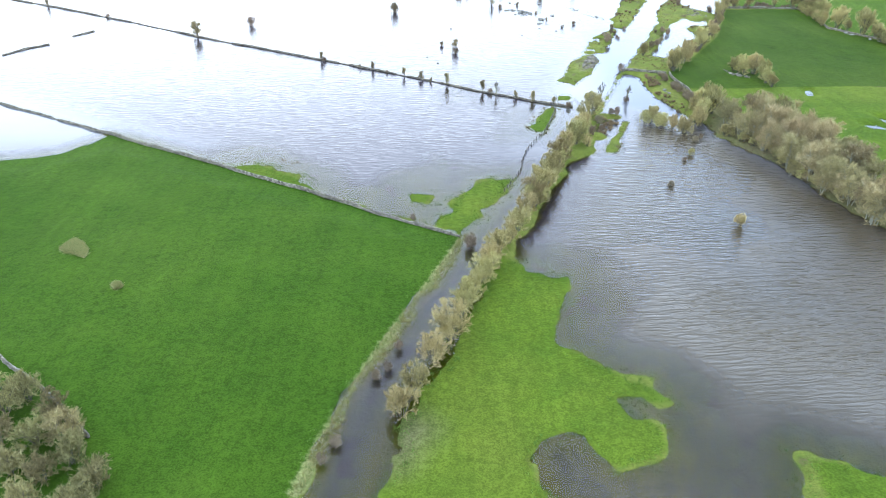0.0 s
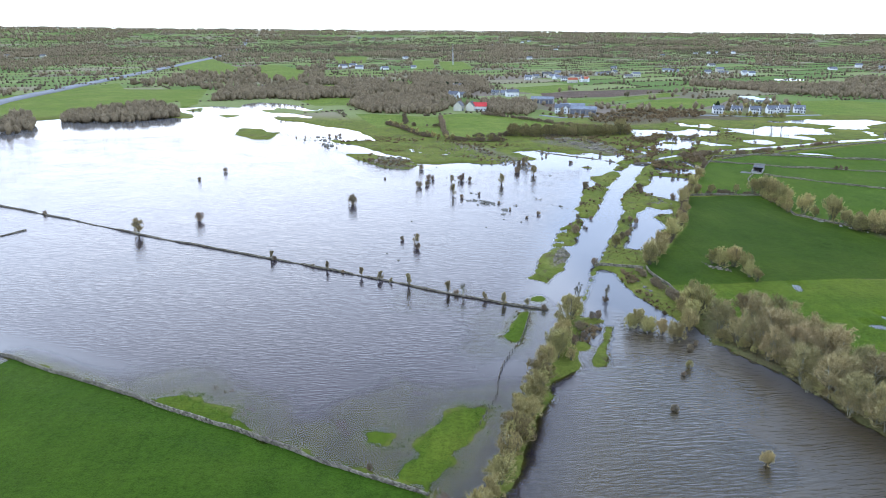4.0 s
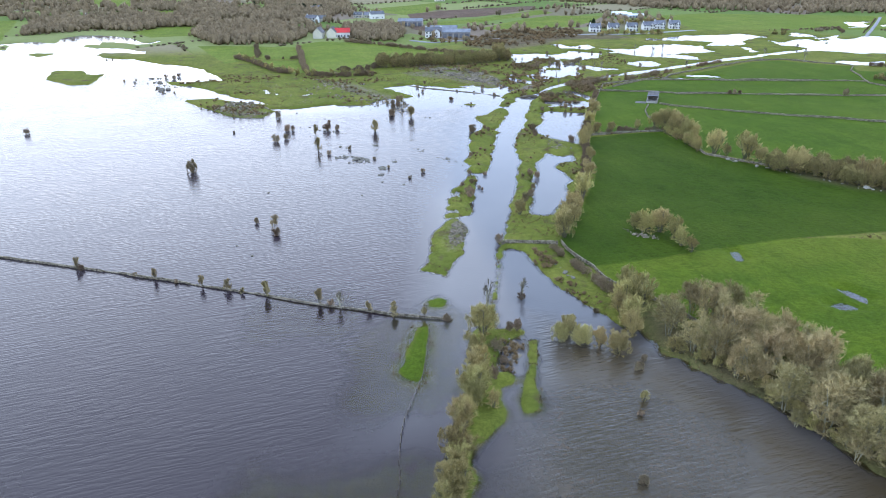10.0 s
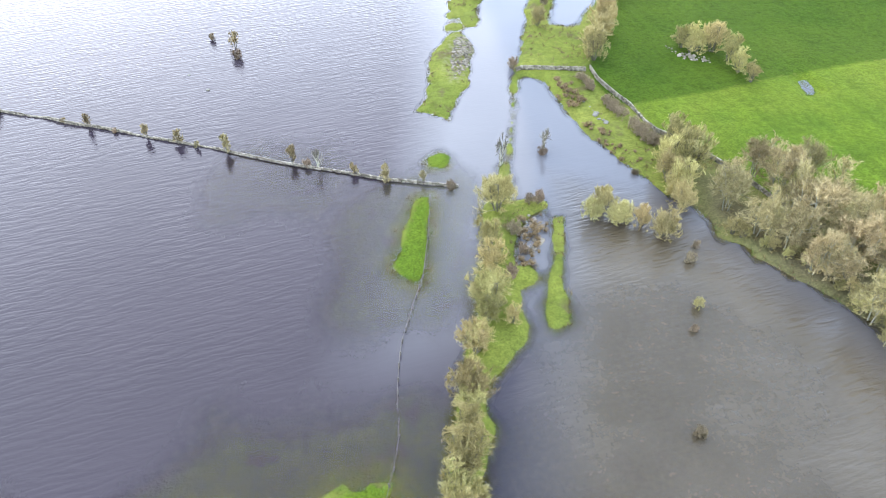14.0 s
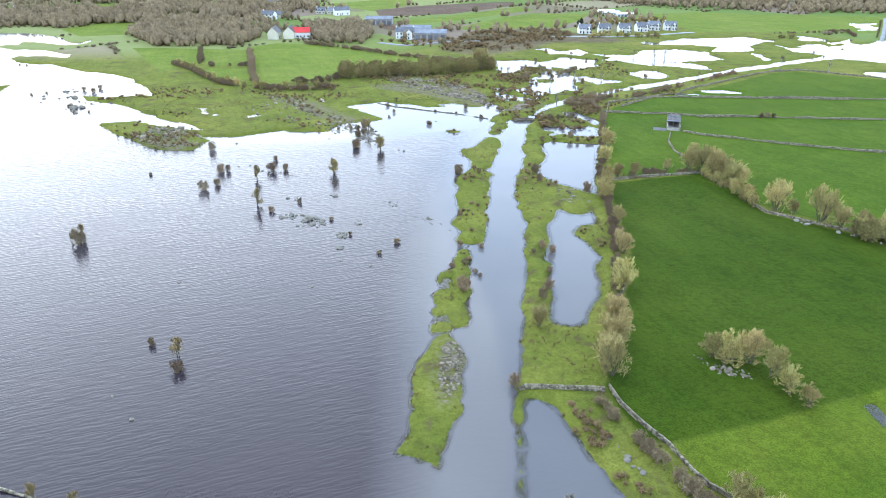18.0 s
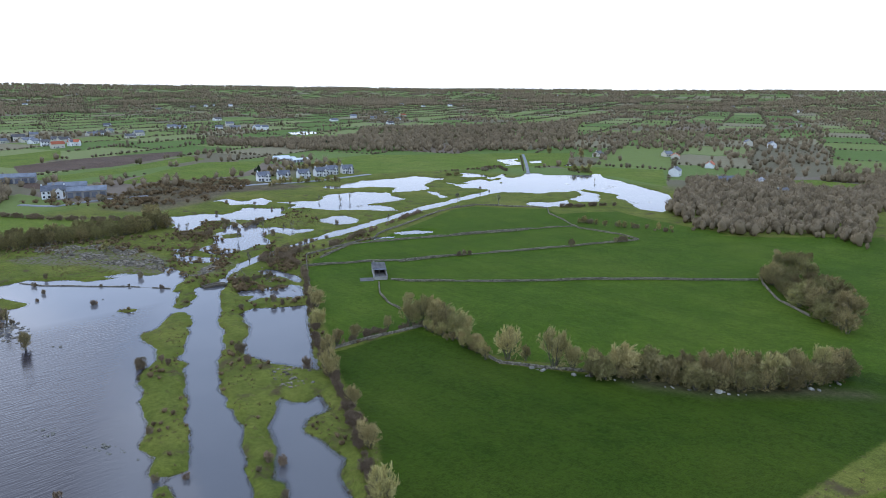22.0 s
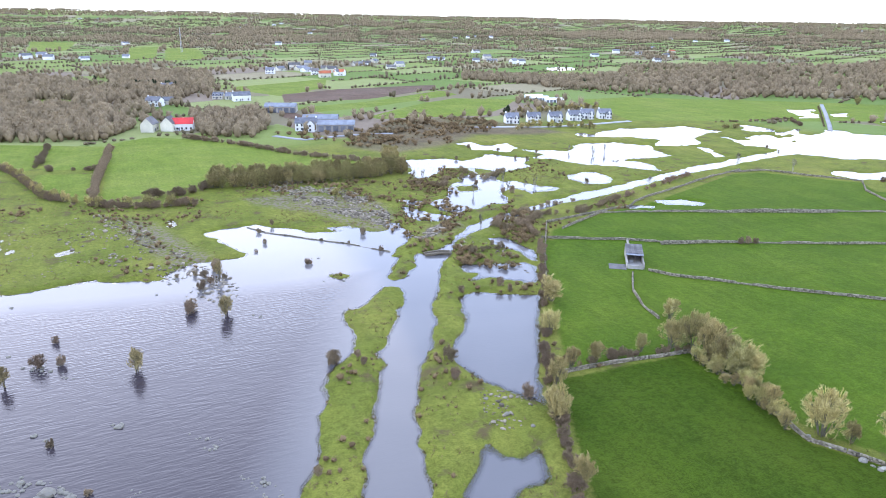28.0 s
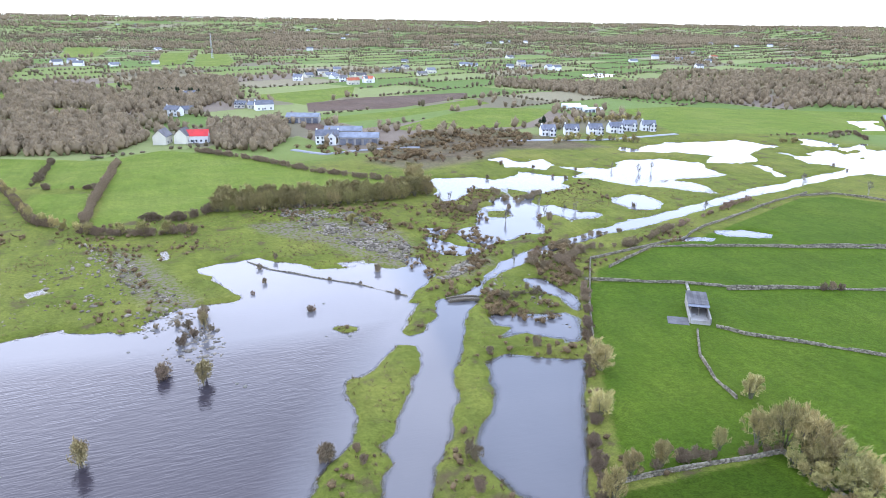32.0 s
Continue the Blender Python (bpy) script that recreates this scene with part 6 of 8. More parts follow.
stone_wall('stone_wall', [(196.7, 453.5), (218.7, 459), (237.9, 463.1), (259.8, 475), (284, 484.5), (312.9, 496.7), (340.7, 505.5)])
stone_wall('stone_wall', [(333.5, 502), (350.4, 499.6), (376.8, 464.2), (359.4, 448.1), (352.6, 432.9), (339.1, 411.9), (342.9, 388), (338.6, 374.6)])
stone_wall('stone_wall', [(196.7, 453.5), (176.8, 420), (166.2, 400.9)])
stone_wall('stone_wall', [(313.5, 302.7), (303.1, 297.3), (287.7, 285.5), (275.3, 269.6)])
stone_wall('stone_wall', [(91.9, 489), (97.9, 479.1), (109.9, 466.7), (121.3, 456), (131.9, 444.1)], 0.6, 0.7)
trees('ash', [(-98.6, 299.6, 7.6), (-22.5, 253, 3.7), (-10.8, 245.2, 3.8), (-4.9, 241.6, 3.6), (4.0, 235.7, 4.6), (15.6, 228.6, 4.4), (31, 218.4, 4), (25.9, 221.9, 3.1), (-187.7, 358.3, 4.6), (-42.5, 265, 3.9)])
trees('thorn', [(-41.3, 264.2, 2.3), (-27.5, 256.1, 1.6), (-17.2, 249.2, 1.6), (18, 226.7, 2.3), (41.5, 212.9, 2.3), (-149.5, 334.6, 2.3)])
trees('ash', [(-1.5, 238.9, 2.1), (37.4, 216.2, 2.8), (-19.1, 350.1, 4.2), (7.7, 279.4, 4.9)])
trees('bare', [(19.9, 225.5, 5)])
trees('thorn', [(-80.7, 319.4, 4.7), (-94.1, 426.8, 3.1), (-102.7, 404.9, 2.3), (7.8, 274.1, 3.1), (2.5, 285.7, 2.3)])
trees('ash', [(54.6, 384.5, 6.2), (76.3, 411.4, 5.3), (27.6, 360.7, 6.2), (29.2, 387.1, 5.3)])
trees('thorn', [(67.9, 415.5, 3.9), (31.3, 354.3, 2.3), (34.5, 394.2, 3.9), (39.2, 393.9, 3.1), (36.9, 406.8, 2.3), (16.3, 383.9, 3.1), (12.2, 380.3, 3.9), (17.5, 397.9, 3.9), (20, 398.2, 3.1), (40.1, 359.7, 2.3), (-5.2, 401.1, 1.6), (14.9, 427.1, 3.9), (104.8, 441.5, 2.3), (50.4, 330.1, 1.6), (61.3, 321.2, 2), (55.3, 315.7, 1.6), (47.2, 342.7, 1.6), (-19.2, 344.7, 5.5), (95.5, 373.3, 3.9), (129.3, 344.3, 3.9), (98, 303.4, 3.1)])
trees('thorn', [(74.4, 434.3, 3.1), (71.3, 430.3, 3.1), (67.3, 413.9, 3.9), (104, 441.5, 2.3), (94.9, 467, 2.3), (90.8, 458.7, 1.6), (94.9, 480.1, 2.3), (100.6, 486.9, 2.3), (129.2, 466.4, 3.1), (129.7, 446.2, 2.3), (113.6, 463.5, 1.6), (121.5, 456.9, 1.6), (76.7, 444.4, 3.9), (73.1, 440, 3.1)])
trees('ash', [(77.1, 436.9, 6.2), (75.8, 408.4, 6.2), (54.6, 385.6, 6.2)])
trees('thorn', [(95.2, 373, 3.9), (101.1, 368.6, 2.3), (119.9, 364.1, 3.9), (139.2, 401.8, 2.3), (151.2, 401.4, 3.1), (117.4, 355.2, 3.1), (152.3, 397.2, 2.3), (165.6, 436.3, 2.3), (177.5, 450.1, 3.1)])
trees('bare', [(172.8, 459.9, 6), (303.5, 571.2, 6), (275.5, 494.4, 5), (208.3, 507.7, 5), (218, 509.2, 5), (224.7, 511.8, 5)])
trees('hedgerow', [(47.1, 204, 8), (42.7, 195.1, 7), (41.7, 190.3, 6), (39, 184.8, 7), (38.2, 180.6, 6), (34.6, 175.5, 7), (33, 170.9, 5), (31.7, 167.1, 5), (30, 163.1, 6), (28.9, 159.2, 7), (26.5, 155, 7), (25, 150.9, 8), (22.7, 144.9, 8), (41.1, 179.2, 4)])
trees('bare', [(52.1, 217.3, 7)])
trees('thorn', [(54.4, 204, 3.1), (48, 193.7, 2.3), (47.9, 198.1, 3.1), (44, 188.1, 3.1), (52.8, 204.4, 2.3), (66.5, 251.6, 3.1)])
trees('hedgerow', [(39.4, 183.4, 7), (35, 175.7, 6.5), (31.7, 168.4, 7), (28.2, 160, 6.5), (25.5, 152.2, 7), (22.8, 145, 7), (20.3, 139.6, 7), (17.7, 133.2, 6.5), (15.4, 128.5, 6), (12.7, 124, 7), (11.1, 118.6, 7), (9.2, 114.6, 7), (7.2, 109, 6.5), (5.4, 104.5, 7), (2.7, 96.4, 8), (-0.3, 90.5, 6.5), (-3, 83.8, 6.5), (-5, 78.3, 6.5)])
trees('thorn', [(7.3, 127.1, 3.9), (-6.1, 93.9, 2.3), (-7.6, 88.6, 2.3), (-9.4, 86.6, 2.3), (-14.2, 72.4, 2.3), (-15.6, 69.3, 2.3), (-5, 139.6, 1.6)])
trees('copse', [(-63.3, 78.7, 7), (-61, 81, 6), (-54.6, 76.2, 6), (-55.5, 71.9, 6), (-49, 68.7, 6), (-56.6, 66.9, 5), (-51.6, 65.8, 5), (-44.4, 64.7, 6), (-60.7, 72, 6), (-51.6, 72.8, 6), (-67.8, 74.9, 7), (-62.5, 66.6, 6), (-68.8, 69.7, 7), (-44.6, 59.9, 6), (-51.1, 60.1, 6)])
trees('willow', [(61.7, 198.1, 5), (63.9, 199.4, 6), (65, 196.6, 5), (66, 196, 5), (68.7, 194.3, 5), (71.1, 191.3, 6), (76.7, 195.9, 7), (68.2, 175.6, 2.4)])
trees('hedgerow', [(67, 136.5, 3.6)])
trees('thorn', [(74.6, 187.3, 2), (72.1, 184.6, 2.3), (65.4, 171.6, 1.6), (57.4, 156.3, 2), (60.8, 218.4, 2.3), (74.3, 207.9, 1.6)])
trees('bare', [(61.1, 219.3, 6)])
trees('willow', [(83.5, 205.4, 9), (84, 211.6, 8), (79, 200.3, 7), (84.3, 248.3, 8), (90.8, 258.7, 8), (103.1, 277.3, 9)])
trees('hedgerow', [(105.8, 248.5, 6), (108.2, 245.7, 7), (111.5, 244.8, 8), (112.5, 239.8, 7), (111.9, 229.9, 5), (111.6, 234.3, 6), (106.5, 245.5, 5)])
trees('wood', [(86.8, 196.1, 8), (93.2, 200.6, 9), (93, 194.4, 11), (94, 190.3, 11), (93.8, 184.7, 11), (95.6, 180.7, 10), (86.5, 185.8, 7), (95, 176.7, 10), (97.2, 173.7, 9), (99.8, 171.4, 9), (95.6, 161, 10), (88.9, 162.2, 4), (100.5, 196.5, 9), (100, 188.6, 10), (100.5, 181.1, 10), (104.1, 176.7, 9), (89.8, 175.7, 8), (102.9, 166.1, 9), (103.4, 160.3, 10), (87.9, 181.1, 5)])
trees('wood', [(96.2, 136.9, 10), (95.4, 145.2, 10), (99.6, 136.8, 11), (102.4, 130.3, 11), (106.5, 125.4, 10), (93.8, 152.7, 9), (105.9, 140.6, 10), (110.2, 135.1, 10), (111.2, 118.6, 10)])
trees('willow', [(123.1, 314.6, 6), (114.3, 296.5, 7), (103.5, 278.9, 5), (93.8, 264.4, 8), (84.5, 250.6, 9), (78.9, 268.9, 6)])
trees('willow', [(158.9, 385.7, 8), (148.7, 369.1, 7), (136.1, 345.4, 7), (129.5, 333.5, 8)])
trees('willow', [(142.9, 350.2, 6), (150.3, 351.5, 5), (162.8, 351.7, 5), (182, 365.1, 6), (170.6, 350.7, 8), (175.1, 349.1, 10), (176.7, 346, 10), (177.7, 341, 9), (176.1, 335, 9), (178.4, 333.1, 8)])
trees('willow', [(173.2, 311.2, 10), (177.5, 298.2, 12), (176.1, 307.1, 5), (181.4, 295.2, 8), (183.7, 290.1, 7)])
trees('thorn', [(120.6, 367.6, 2.3), (117.6, 355.9, 2.3), (96.7, 306.7, 2.7), (92.8, 303.4, 1.6), (92.4, 293.2, 2), (88.4, 285, 3.1), (84.9, 280.3, 3.1), (82.8, 333.2, 2), (76.8, 314.7, 2.3), (81.6, 311.8, 2), (75.3, 298.1, 1.6), (75.6, 295.8, 1.6), (73.5, 301.3, 2.3), (69.4, 289.1, 3.9), (96.1, 375.8, 2.3), (100.7, 372.5, 2.3), (70.7, 302.8, 1.6)])
trees('thorn', [(77.2, 447.1, 3.9), (70.6, 442.5, 2.3), (72.2, 434.3, 2.3), (78.6, 437.4, 2.3), (65.5, 442.8, 2), (251.8, 712.2, 2.3), (207.1, 623.6, 2.3), (233.8, 606.9, 3.1), (246.4, 593.7, 2.3), (247.2, 573.7, 2.3), (250.7, 566.7, 3.1), (264.2, 580.8, 2.3), (214.7, 580.6, 2.3), (198.8, 537.4, 3.1), (206.7, 500.5, 3.9), (204.1, 504, 3.1), (199.8, 522.8, 3.1), (251.2, 509.4, 3.1), (248, 525.5, 2.3), (403.3, 548.7, 2.3), (405.2, 541.3, 1.6)])
trees('bare', [(175.3, 539.5, 5), (181.6, 544.2, 5), (190.9, 506.8, 6), (214.4, 524, 7), (294.3, 569.2, 6), (286.8, 582.4, 5), (351.5, 518.3, 7), (363.3, 492.9, 7), (505.7, 521.1, 4)])
trees('hedgerow', [(132.5, 518.3, 5), (138, 554.3, 6), (649.3, 641.9, 11), (663, 696.2, 9), (546.6, 572.5, 7), (554.8, 569.5, 6), (569.4, 573.2, 6)])
trees('conifer', [(216.2, 1188.4, 9), (230.1, 1225.1, 9), (244.4, 1220.9, 8), (-0.6, 1072.6, 8), (14.3, 1101.6, 8), (385.2, 694, 5), (384.3, 687.3, 5), (526.8, 937.1, 7)])
hedge('thorn', 2.5, 1.75, [(174, 417.6), (162.2, 395.6), (149.6, 373.1), (141.9, 359.8), (135.1, 344.7), (129.9, 334.1), (134.3, 341.5), (112.9, 296.9), (100.4, 273.7)])
hedge('thorn', 2.4, 1.4, [(78.2, 243), (78.2, 235.2), (80, 225.8), (81.4, 216), (81.7, 211.4)])
row('hedgerow', 3.4, 1.9, [(80.6, 189.6), (84, 186.2), (86.2, 181.6), (88.6, 176.2), (90.4, 171), (90.6, 165), (91.6, 159.5), (94.4, 154), (95, 147)])
trees('hedgerow', [(80.4, 207, 8), (78.4, 203.6, 7), (77.2, 199.6, 5.5), (83, 209.4, 7)])
hedge('thorn', 2.5, 2, [(143.6, 350.4), (155.1, 350.7), (172.8, 348.2)])
row('hedgerow', 5, 3, [(175.1, 344.2), (173.8, 332.8), (174.3, 326.8), (174.1, 320.6)])
row('hedgerow', 4, 2.4, [(172.2, 344.4), (170.8, 326.5), (169.1, 314.4)])
row('willow', 8.5, 4.5, [(181, 290), (188, 280.5), (193, 273), (197, 266), (203, 260.5), (211, 254.5), (219, 250), (231, 245)], 'hedge trees')
row('copse', 6.5, 2.6, [(179, 290), (185.6, 281.3), (191, 273.5), (195, 264.5), (200.5, 258.8), (208.5, 252), (219, 246.5), (231, 242)])
row('copse', 7, 3, [(184, 289), (191, 280), (199, 270.5), (208, 262), (216, 256), (228, 249)])
row('ivy', 5, 8, [(186, 284), (195, 268), (206, 257), (222, 248)], 'hedge trees')
row('copse', 8, 3, [(311.3, 299.8), (297.5, 289.4), (282.7, 272.2), (264.7, 254.1)])
row('copse', 8, 3, [(328.3, 305.8), (337.4, 299), (319.4, 285.1), (296.2, 265.2)])
row('copse', 8, 3, [(315.6, 296.6), (298.1, 277.6), (284.3, 261.5)])
hedge('thorn', 2.5, 2.5, [(185.3, 469.5), (198.3, 473.4), (215.6, 479.5), (224.4, 478.2)])
hedge('thorn', 3, 2, [(175.2, 457.4), (179.7, 450.4), (187.4, 453.6), (195.2, 460), (202, 464.2), (218.6, 462.3), (244.9, 475.7)])
hedge('thorn', 3, 2, [(179.5, 462), (186.1, 456.9), (186, 445.7), (184.3, 435.9), (175.3, 420.5)])
hedge('thorn', 2.5, 2.5, [(249.4, 478.2), (274.1, 489.3), (307.8, 504.5)])
hedge('thorn', 2.5, 2.5, [(155.6, 431.2), (163.5, 433.1), (169.4, 428.9)])
hedge('thorn', 3, 3, [(165.5, 525.3), (177.3, 531), (181.8, 520.3), (192.1, 536.4)])
hedge('thorn', 3, 3.5, [(205, 554.3), (205.8, 537.5), (224.9, 542.6), (201.7, 528.5)])
row('copse', 8, 2.4, [(84.3, 552.9), (95.1, 551.4), (106.1, 549.9), (124.5, 550), (143.6, 550.1), (169.8, 553.7)])
row('copse', 8, 2.4, [(87.1, 565.3), (107.6, 563.1), (126.5, 561.5), (148.5, 560.1), (174.2, 563.5)])
hedge('thorn', 3.6, 1.3, [(57.2, 548), (67.5, 543), (77.8, 546.5), (84.4, 554.7)])
hedge('thorn', 3.4, 1.3, [(-5.6, 628.9), (7.7, 592.3), (20.2, 557), (33, 540), (46, 531), (62, 526), (76, 525.5)])
row('hedgerow', 5, 7.5, [(-5.6, 628.9), (7.7, 592.3), (20.2, 557), (33, 540), (46, 531), (62, 526), (76, 525.5)], 'hedge trees')
hedge('thorn', 3, 2.5, [(12.5, 615.3), (24.1, 613), (39.4, 609.6)])
hedge('thorn', 3.5, 2.5, [(8.7, 683), (9.6, 650), (9.5, 623.2)])
hedge('thorn', 3.4, 1.2, [(41.4, 675.2), (39.8, 634.4), (39.4, 609.6), (37.8, 578.3), (38, 548)])
hedge('thorn', 3.2, 1.5, [(81.3, 693.6), (110, 662.2), (136.2, 617.1), (154.9, 597.8), (173.7, 579.3)])
row('copse', 9, 3.6, [(179.4, 593.3), (174.7, 569.2), (174.5, 552.3)])
hedge('thorn', 2.5, 4.5, [(353.7, 422.7), (360.7, 399.7), (368, 369.6), (392.7, 367.9)])
row('hedgerow', 4, 5.4, [(351.2, 424.5), (360.6, 396.3), (374.2, 373.1)])
trees('thorn', [(247, 408, 2.8), (249.5, 407, 3.2), (252, 406.2, 2.6), (301.7, 387.6, 4.2), (325, 379, 3), (328, 378, 3.6), (331, 377.4, 3.2)])
row('wood', 9, 4.2, [(85.3, 193.6), (86.5, 185.8), (87.5, 178.7), (89.8, 172.6), (90.6, 166.5)])
row('wood', 9.5, 3.6, [(90, 166.2), (93, 151.2), (96.8, 140.4), (102.1, 129.9)])
row('wood', 10, 4.2, [(91.3, 187.6), (97.6, 173.2), (100.7, 155.6), (106.6, 142)])
row('copse', 4, 2.4, [(436.1, 622.5), (449.4, 617.6)])
hedge('thorn', 3, 2, [(499.6, 638.3), (518.1, 638.7), (500.6, 611.2)])
hedge('thorn', 1.3, 1.6, [(615.5, 697), (575, 659), (531, 619), (510, 600)])
row('copse', 4, 2.4, [(548.5, 580.9), (549.6, 556.7)])
hedge('thorn', 3, 1.75, [(384.4, 461.1), (391.7, 453.8), (407.8, 447.4), (419.4, 439.9)])
hedge('thorn', 2, 2.5, [(449.4, 646.4), (499.6, 638.3)])
hedge('thorn', 2, 2.5, [(539.4, 613.5), (572.9, 604.7), (614.8, 596.4)])
row('conifer', 8, 2.4, [(51.4, 1049.2), (71.1, 1017.7), (93, 998.4)])
row('conifer', 7, 2.4, [(314.8, 719.5), (324.5, 730.5)])
row('hedgerow', 5, 3.6, [(349.8, 645.5), (335, 659.9), (311.6, 668.5), (292.2, 658.3)])
row('hedgerow', 6, 4.2, [(333.1, 734.9), (371.7, 736.7), (412.6, 738.6)])
wood('woodland', 10, 468, [(-20.7, 706.4), (-77.6, 884.6), (-7.4, 866.5), (37.7, 832.7), (53.1, 742.5), (36.1, 700.9)])
wood('woodland', 10, 507, [(-83.4, 909.6), (-139.1, 1152.3), (-24.9, 1141.5), (54.6, 937.7), (39.6, 871.4), (-13.2, 913.8)])
wood('woodland', 10, 507, [(31.1, 952.1), (27.3, 1258), (139, 1183.9), (129.1, 976.5), (64.3, 879.5)])
wood('woodland', 9, 175, [(92.3, 696.3), (92.3, 800.5), (142.7, 796.1), (141.3, 729.7), (121.2, 680.5)])
wood('woodland', 4, 546, [(167.4, 637.3), (224.7, 726.8), (277.9, 734.1), (297.1, 692), (272.2, 657.9), (216.7, 657.3), (181.6, 631.6)])
wood('woodland', 10, 819, [(502.5, 917.6), (763.9, 1161.1), (1231.6, 1075.5), (718.5, 706.6), (556, 802.2)])
wood('woodland', 8, 312, [(463.9, 956.5), (412.3, 1020.5), (449.3, 1105.1), (557.5, 1003.6), (492.6, 891.7)])
wood('woodland', 9, 507, [(418.6, 404.8), (384, 367.2), (384, 342.0), (407, 333.2), (410, 307.6), (398, 290), (602.6, 347.5), (571.3, 372.9), (574.3, 405.1), (538.4, 452.5), (475.0, 435.0)])
wood('woodland', 9, 312, [(550.2, 470.1), (712.9, 369.9), (515.2, 315.9), (515.3, 438.4)])
wood('woodland', 10, 312, [(-434.7, 593.5), (-543.9, 745.4), (-366.3, 685.2), (-318.1, 682), (-276.3, 600.8), (-309, 576.2)])
wood('woodland', 9, 312, [(-282.2, 658.2), (-329.6, 784.8), (-292.3, 831.7), (-222.7, 765.3), (-192.3, 696.3), (-231, 654.8)])
wood('woodland', 10, 390, [(-385.3, 1100), (-345.7, 1419.7), (-147.4, 1612.1), (-90.9, 989), (-237.3, 1002.3)])
wood('woodland', 10, 390, [(-205.3, 838.2), (-214, 1000.2), (-106.2, 990.4), (-46.4, 860.4), (-75.2, 814.7), (-133, 867.5)])
wood('woodland', 9, 195, [(-79.5, 863.1), (-45.4, 984.8), (104.3, 971.2), (67.1, 727.8), (-22, 708.5)])
wood('woodland', 7, 390, [(-1189.3, 2073.1), (-1151, 2418.4), (-1061.6, 3051.7), (-592.8, 2793), (-474.6, 2156.2), (-645.7, 1851.7), (-799.8, 1650.7)])
wood('woodland', 8, 312, [(612.2, 995.5), (999.7, 1170.9), (746.6, 809.8), (602.4, 766.2), (506.9, 848.5)])
wood('woodland', 8, 273, [(430.4, 1046.8), (643, 1038.4), (506.9, 848.5), (467.9, 904.8)])
wood('woodland', 8, 273, [(865.1, 913.3), (1425.8, 674.1), (1039.4, 538.3), (790.9, 673.6)])
wood('woodland', 4, 234, [(133.4, 690.4), (206.2, 699), (239, 660.4), (230.1, 622.8), (176, 630)])
wood('woodland', 1.5, 90, [(112.9, 561.3), (133.6, 542.1), (146.0, 516.4), (145.6, 485.0), (140.5, 470.0), (131.8, 479.4), (124.4, 499.4), (115.3, 518.1), (108.0, 542.7)])
wood('woodland', 1.9, 90, [(39.0, 520.9), (46.1, 522.1), (56.3, 498.6), (63.6, 473.4), (71.4, 460.8), (78.0, 436.9), (80.2, 428.6), (73.5, 430.9), (65.4, 453.7), (59.0, 469.9), (48.1, 495.3)])
wood('woodland', 2, 60, [(147.5, 455.3), (154.5, 464), (164.2, 468.6), (167.7, 462.7), (153.2, 450.9)])
wood('woodland', 1.8, 90, [(-10.7, 468.4), (2.7, 461.2), (9.8, 448.3), (13.2, 438.5), (7.9, 430.3), (-3.0, 433.5), (-9.2, 440.9), (-19.0, 458.4)])
wood('woodland', 2.5, 120, [(121, 530.2), (142.7, 546.4), (165.3, 539.6), (159.1, 506.2), (148.9, 501.7)])
wood('woodland', 2.5, 160, [(156.2, 511.1), (179.4, 499.9), (178.8, 478.2), (165.3, 466.4), (153.9, 473.1), (150.8, 493.9)])
wood('woodland', 1.3, 70, [(50.1, 203.2), (54.9, 203.8), (54.3, 199.2), (50.3, 191.3), (46.2, 189.9)])
wood('woodland', 1.6, 60, [(70.3, 244.2), (75.5, 241.2), (75.5, 232.4), (71.4, 230.8)])
wood('woodland', 1.2, 50, [(71.7, 226.6), (75.6, 220.4), (78, 209.1), (75.7, 207.1), (73, 214.6)])
wood('woodland', 2.6, 260, [(193.1, 482.6), (199.7, 469.4), (182, 435.7), (175.4, 434.5), (174.8, 446.9), (179.2, 462.9)])
wood('woodland', 2.2, 160, [(170.5, 534.5), (180.5, 537.5), (188.3, 527.4), (186, 508.8), (174.1, 507.4), (166.6, 516.5)])
wood('woodland', 2.0, 120, [(199.5, 568.8), (207.4, 549.3), (212.5, 539.5), (202.4, 531.6), (188, 537.3)])
wood('woodland', 2.2, 160, [(152.9, 439.9), (166.4, 430.6), (165.8, 416.8), (159.4, 412.9), (148.1, 424.2)])
wood('woodland', 1.6, 120, [(144.6, 491.7), (155.6, 487.2), (150.3, 461.2), (141.1, 454.9), (138.4, 473.1)])
building("house", 305, 690, -12, 9.5, 7, 4.4, 2.8, "render", "slate", "white two-storey house with grey slate roof", "house", 4, 2, 1, 3.8, "houses along the lane")
building("house", 323, 690, -18, 9.5, 7, 4.4, 2.8, "render", "slate", "white two-storey house with grey slate roof", "house", 4, 2, 1, 3.8, "houses along the lane")
building("house", 340, 688, -12, 9.5, 7, 4.4, 2.8, "render", "slate", "white two-storey house with grey slate roof", "house", 4, 2, 1, 3.8, "houses along the lane")
building("house", 358, 691, -8, 9.5, 7, 4.4, 2.8, "render", "slate", "white two-storey house with grey slate roof", "house", 4, 2, 1, 3.8, "houses along the lane")
building("house", 372, 695, -18, 9.5, 7, 4.4, 2.8, "render", "slate", "white two-storey house with grey slate roof", "house", 4, 2, 1, 3.8, "houses along the lane")
building("house", 385, 691, -18, 9.5, 7, 4.4, 2.8, "render", "slate", "white two-storey house with grey slate roof", "house", 4, 2, 1, 3.8, "houses along the lane")
building("farmhouse", 159, 702, -15, 14, 9, 5.4, 3.0, "render", "slate", "large white farmhouse with grey hipped roof", "house", 5, 2, 2, 5)
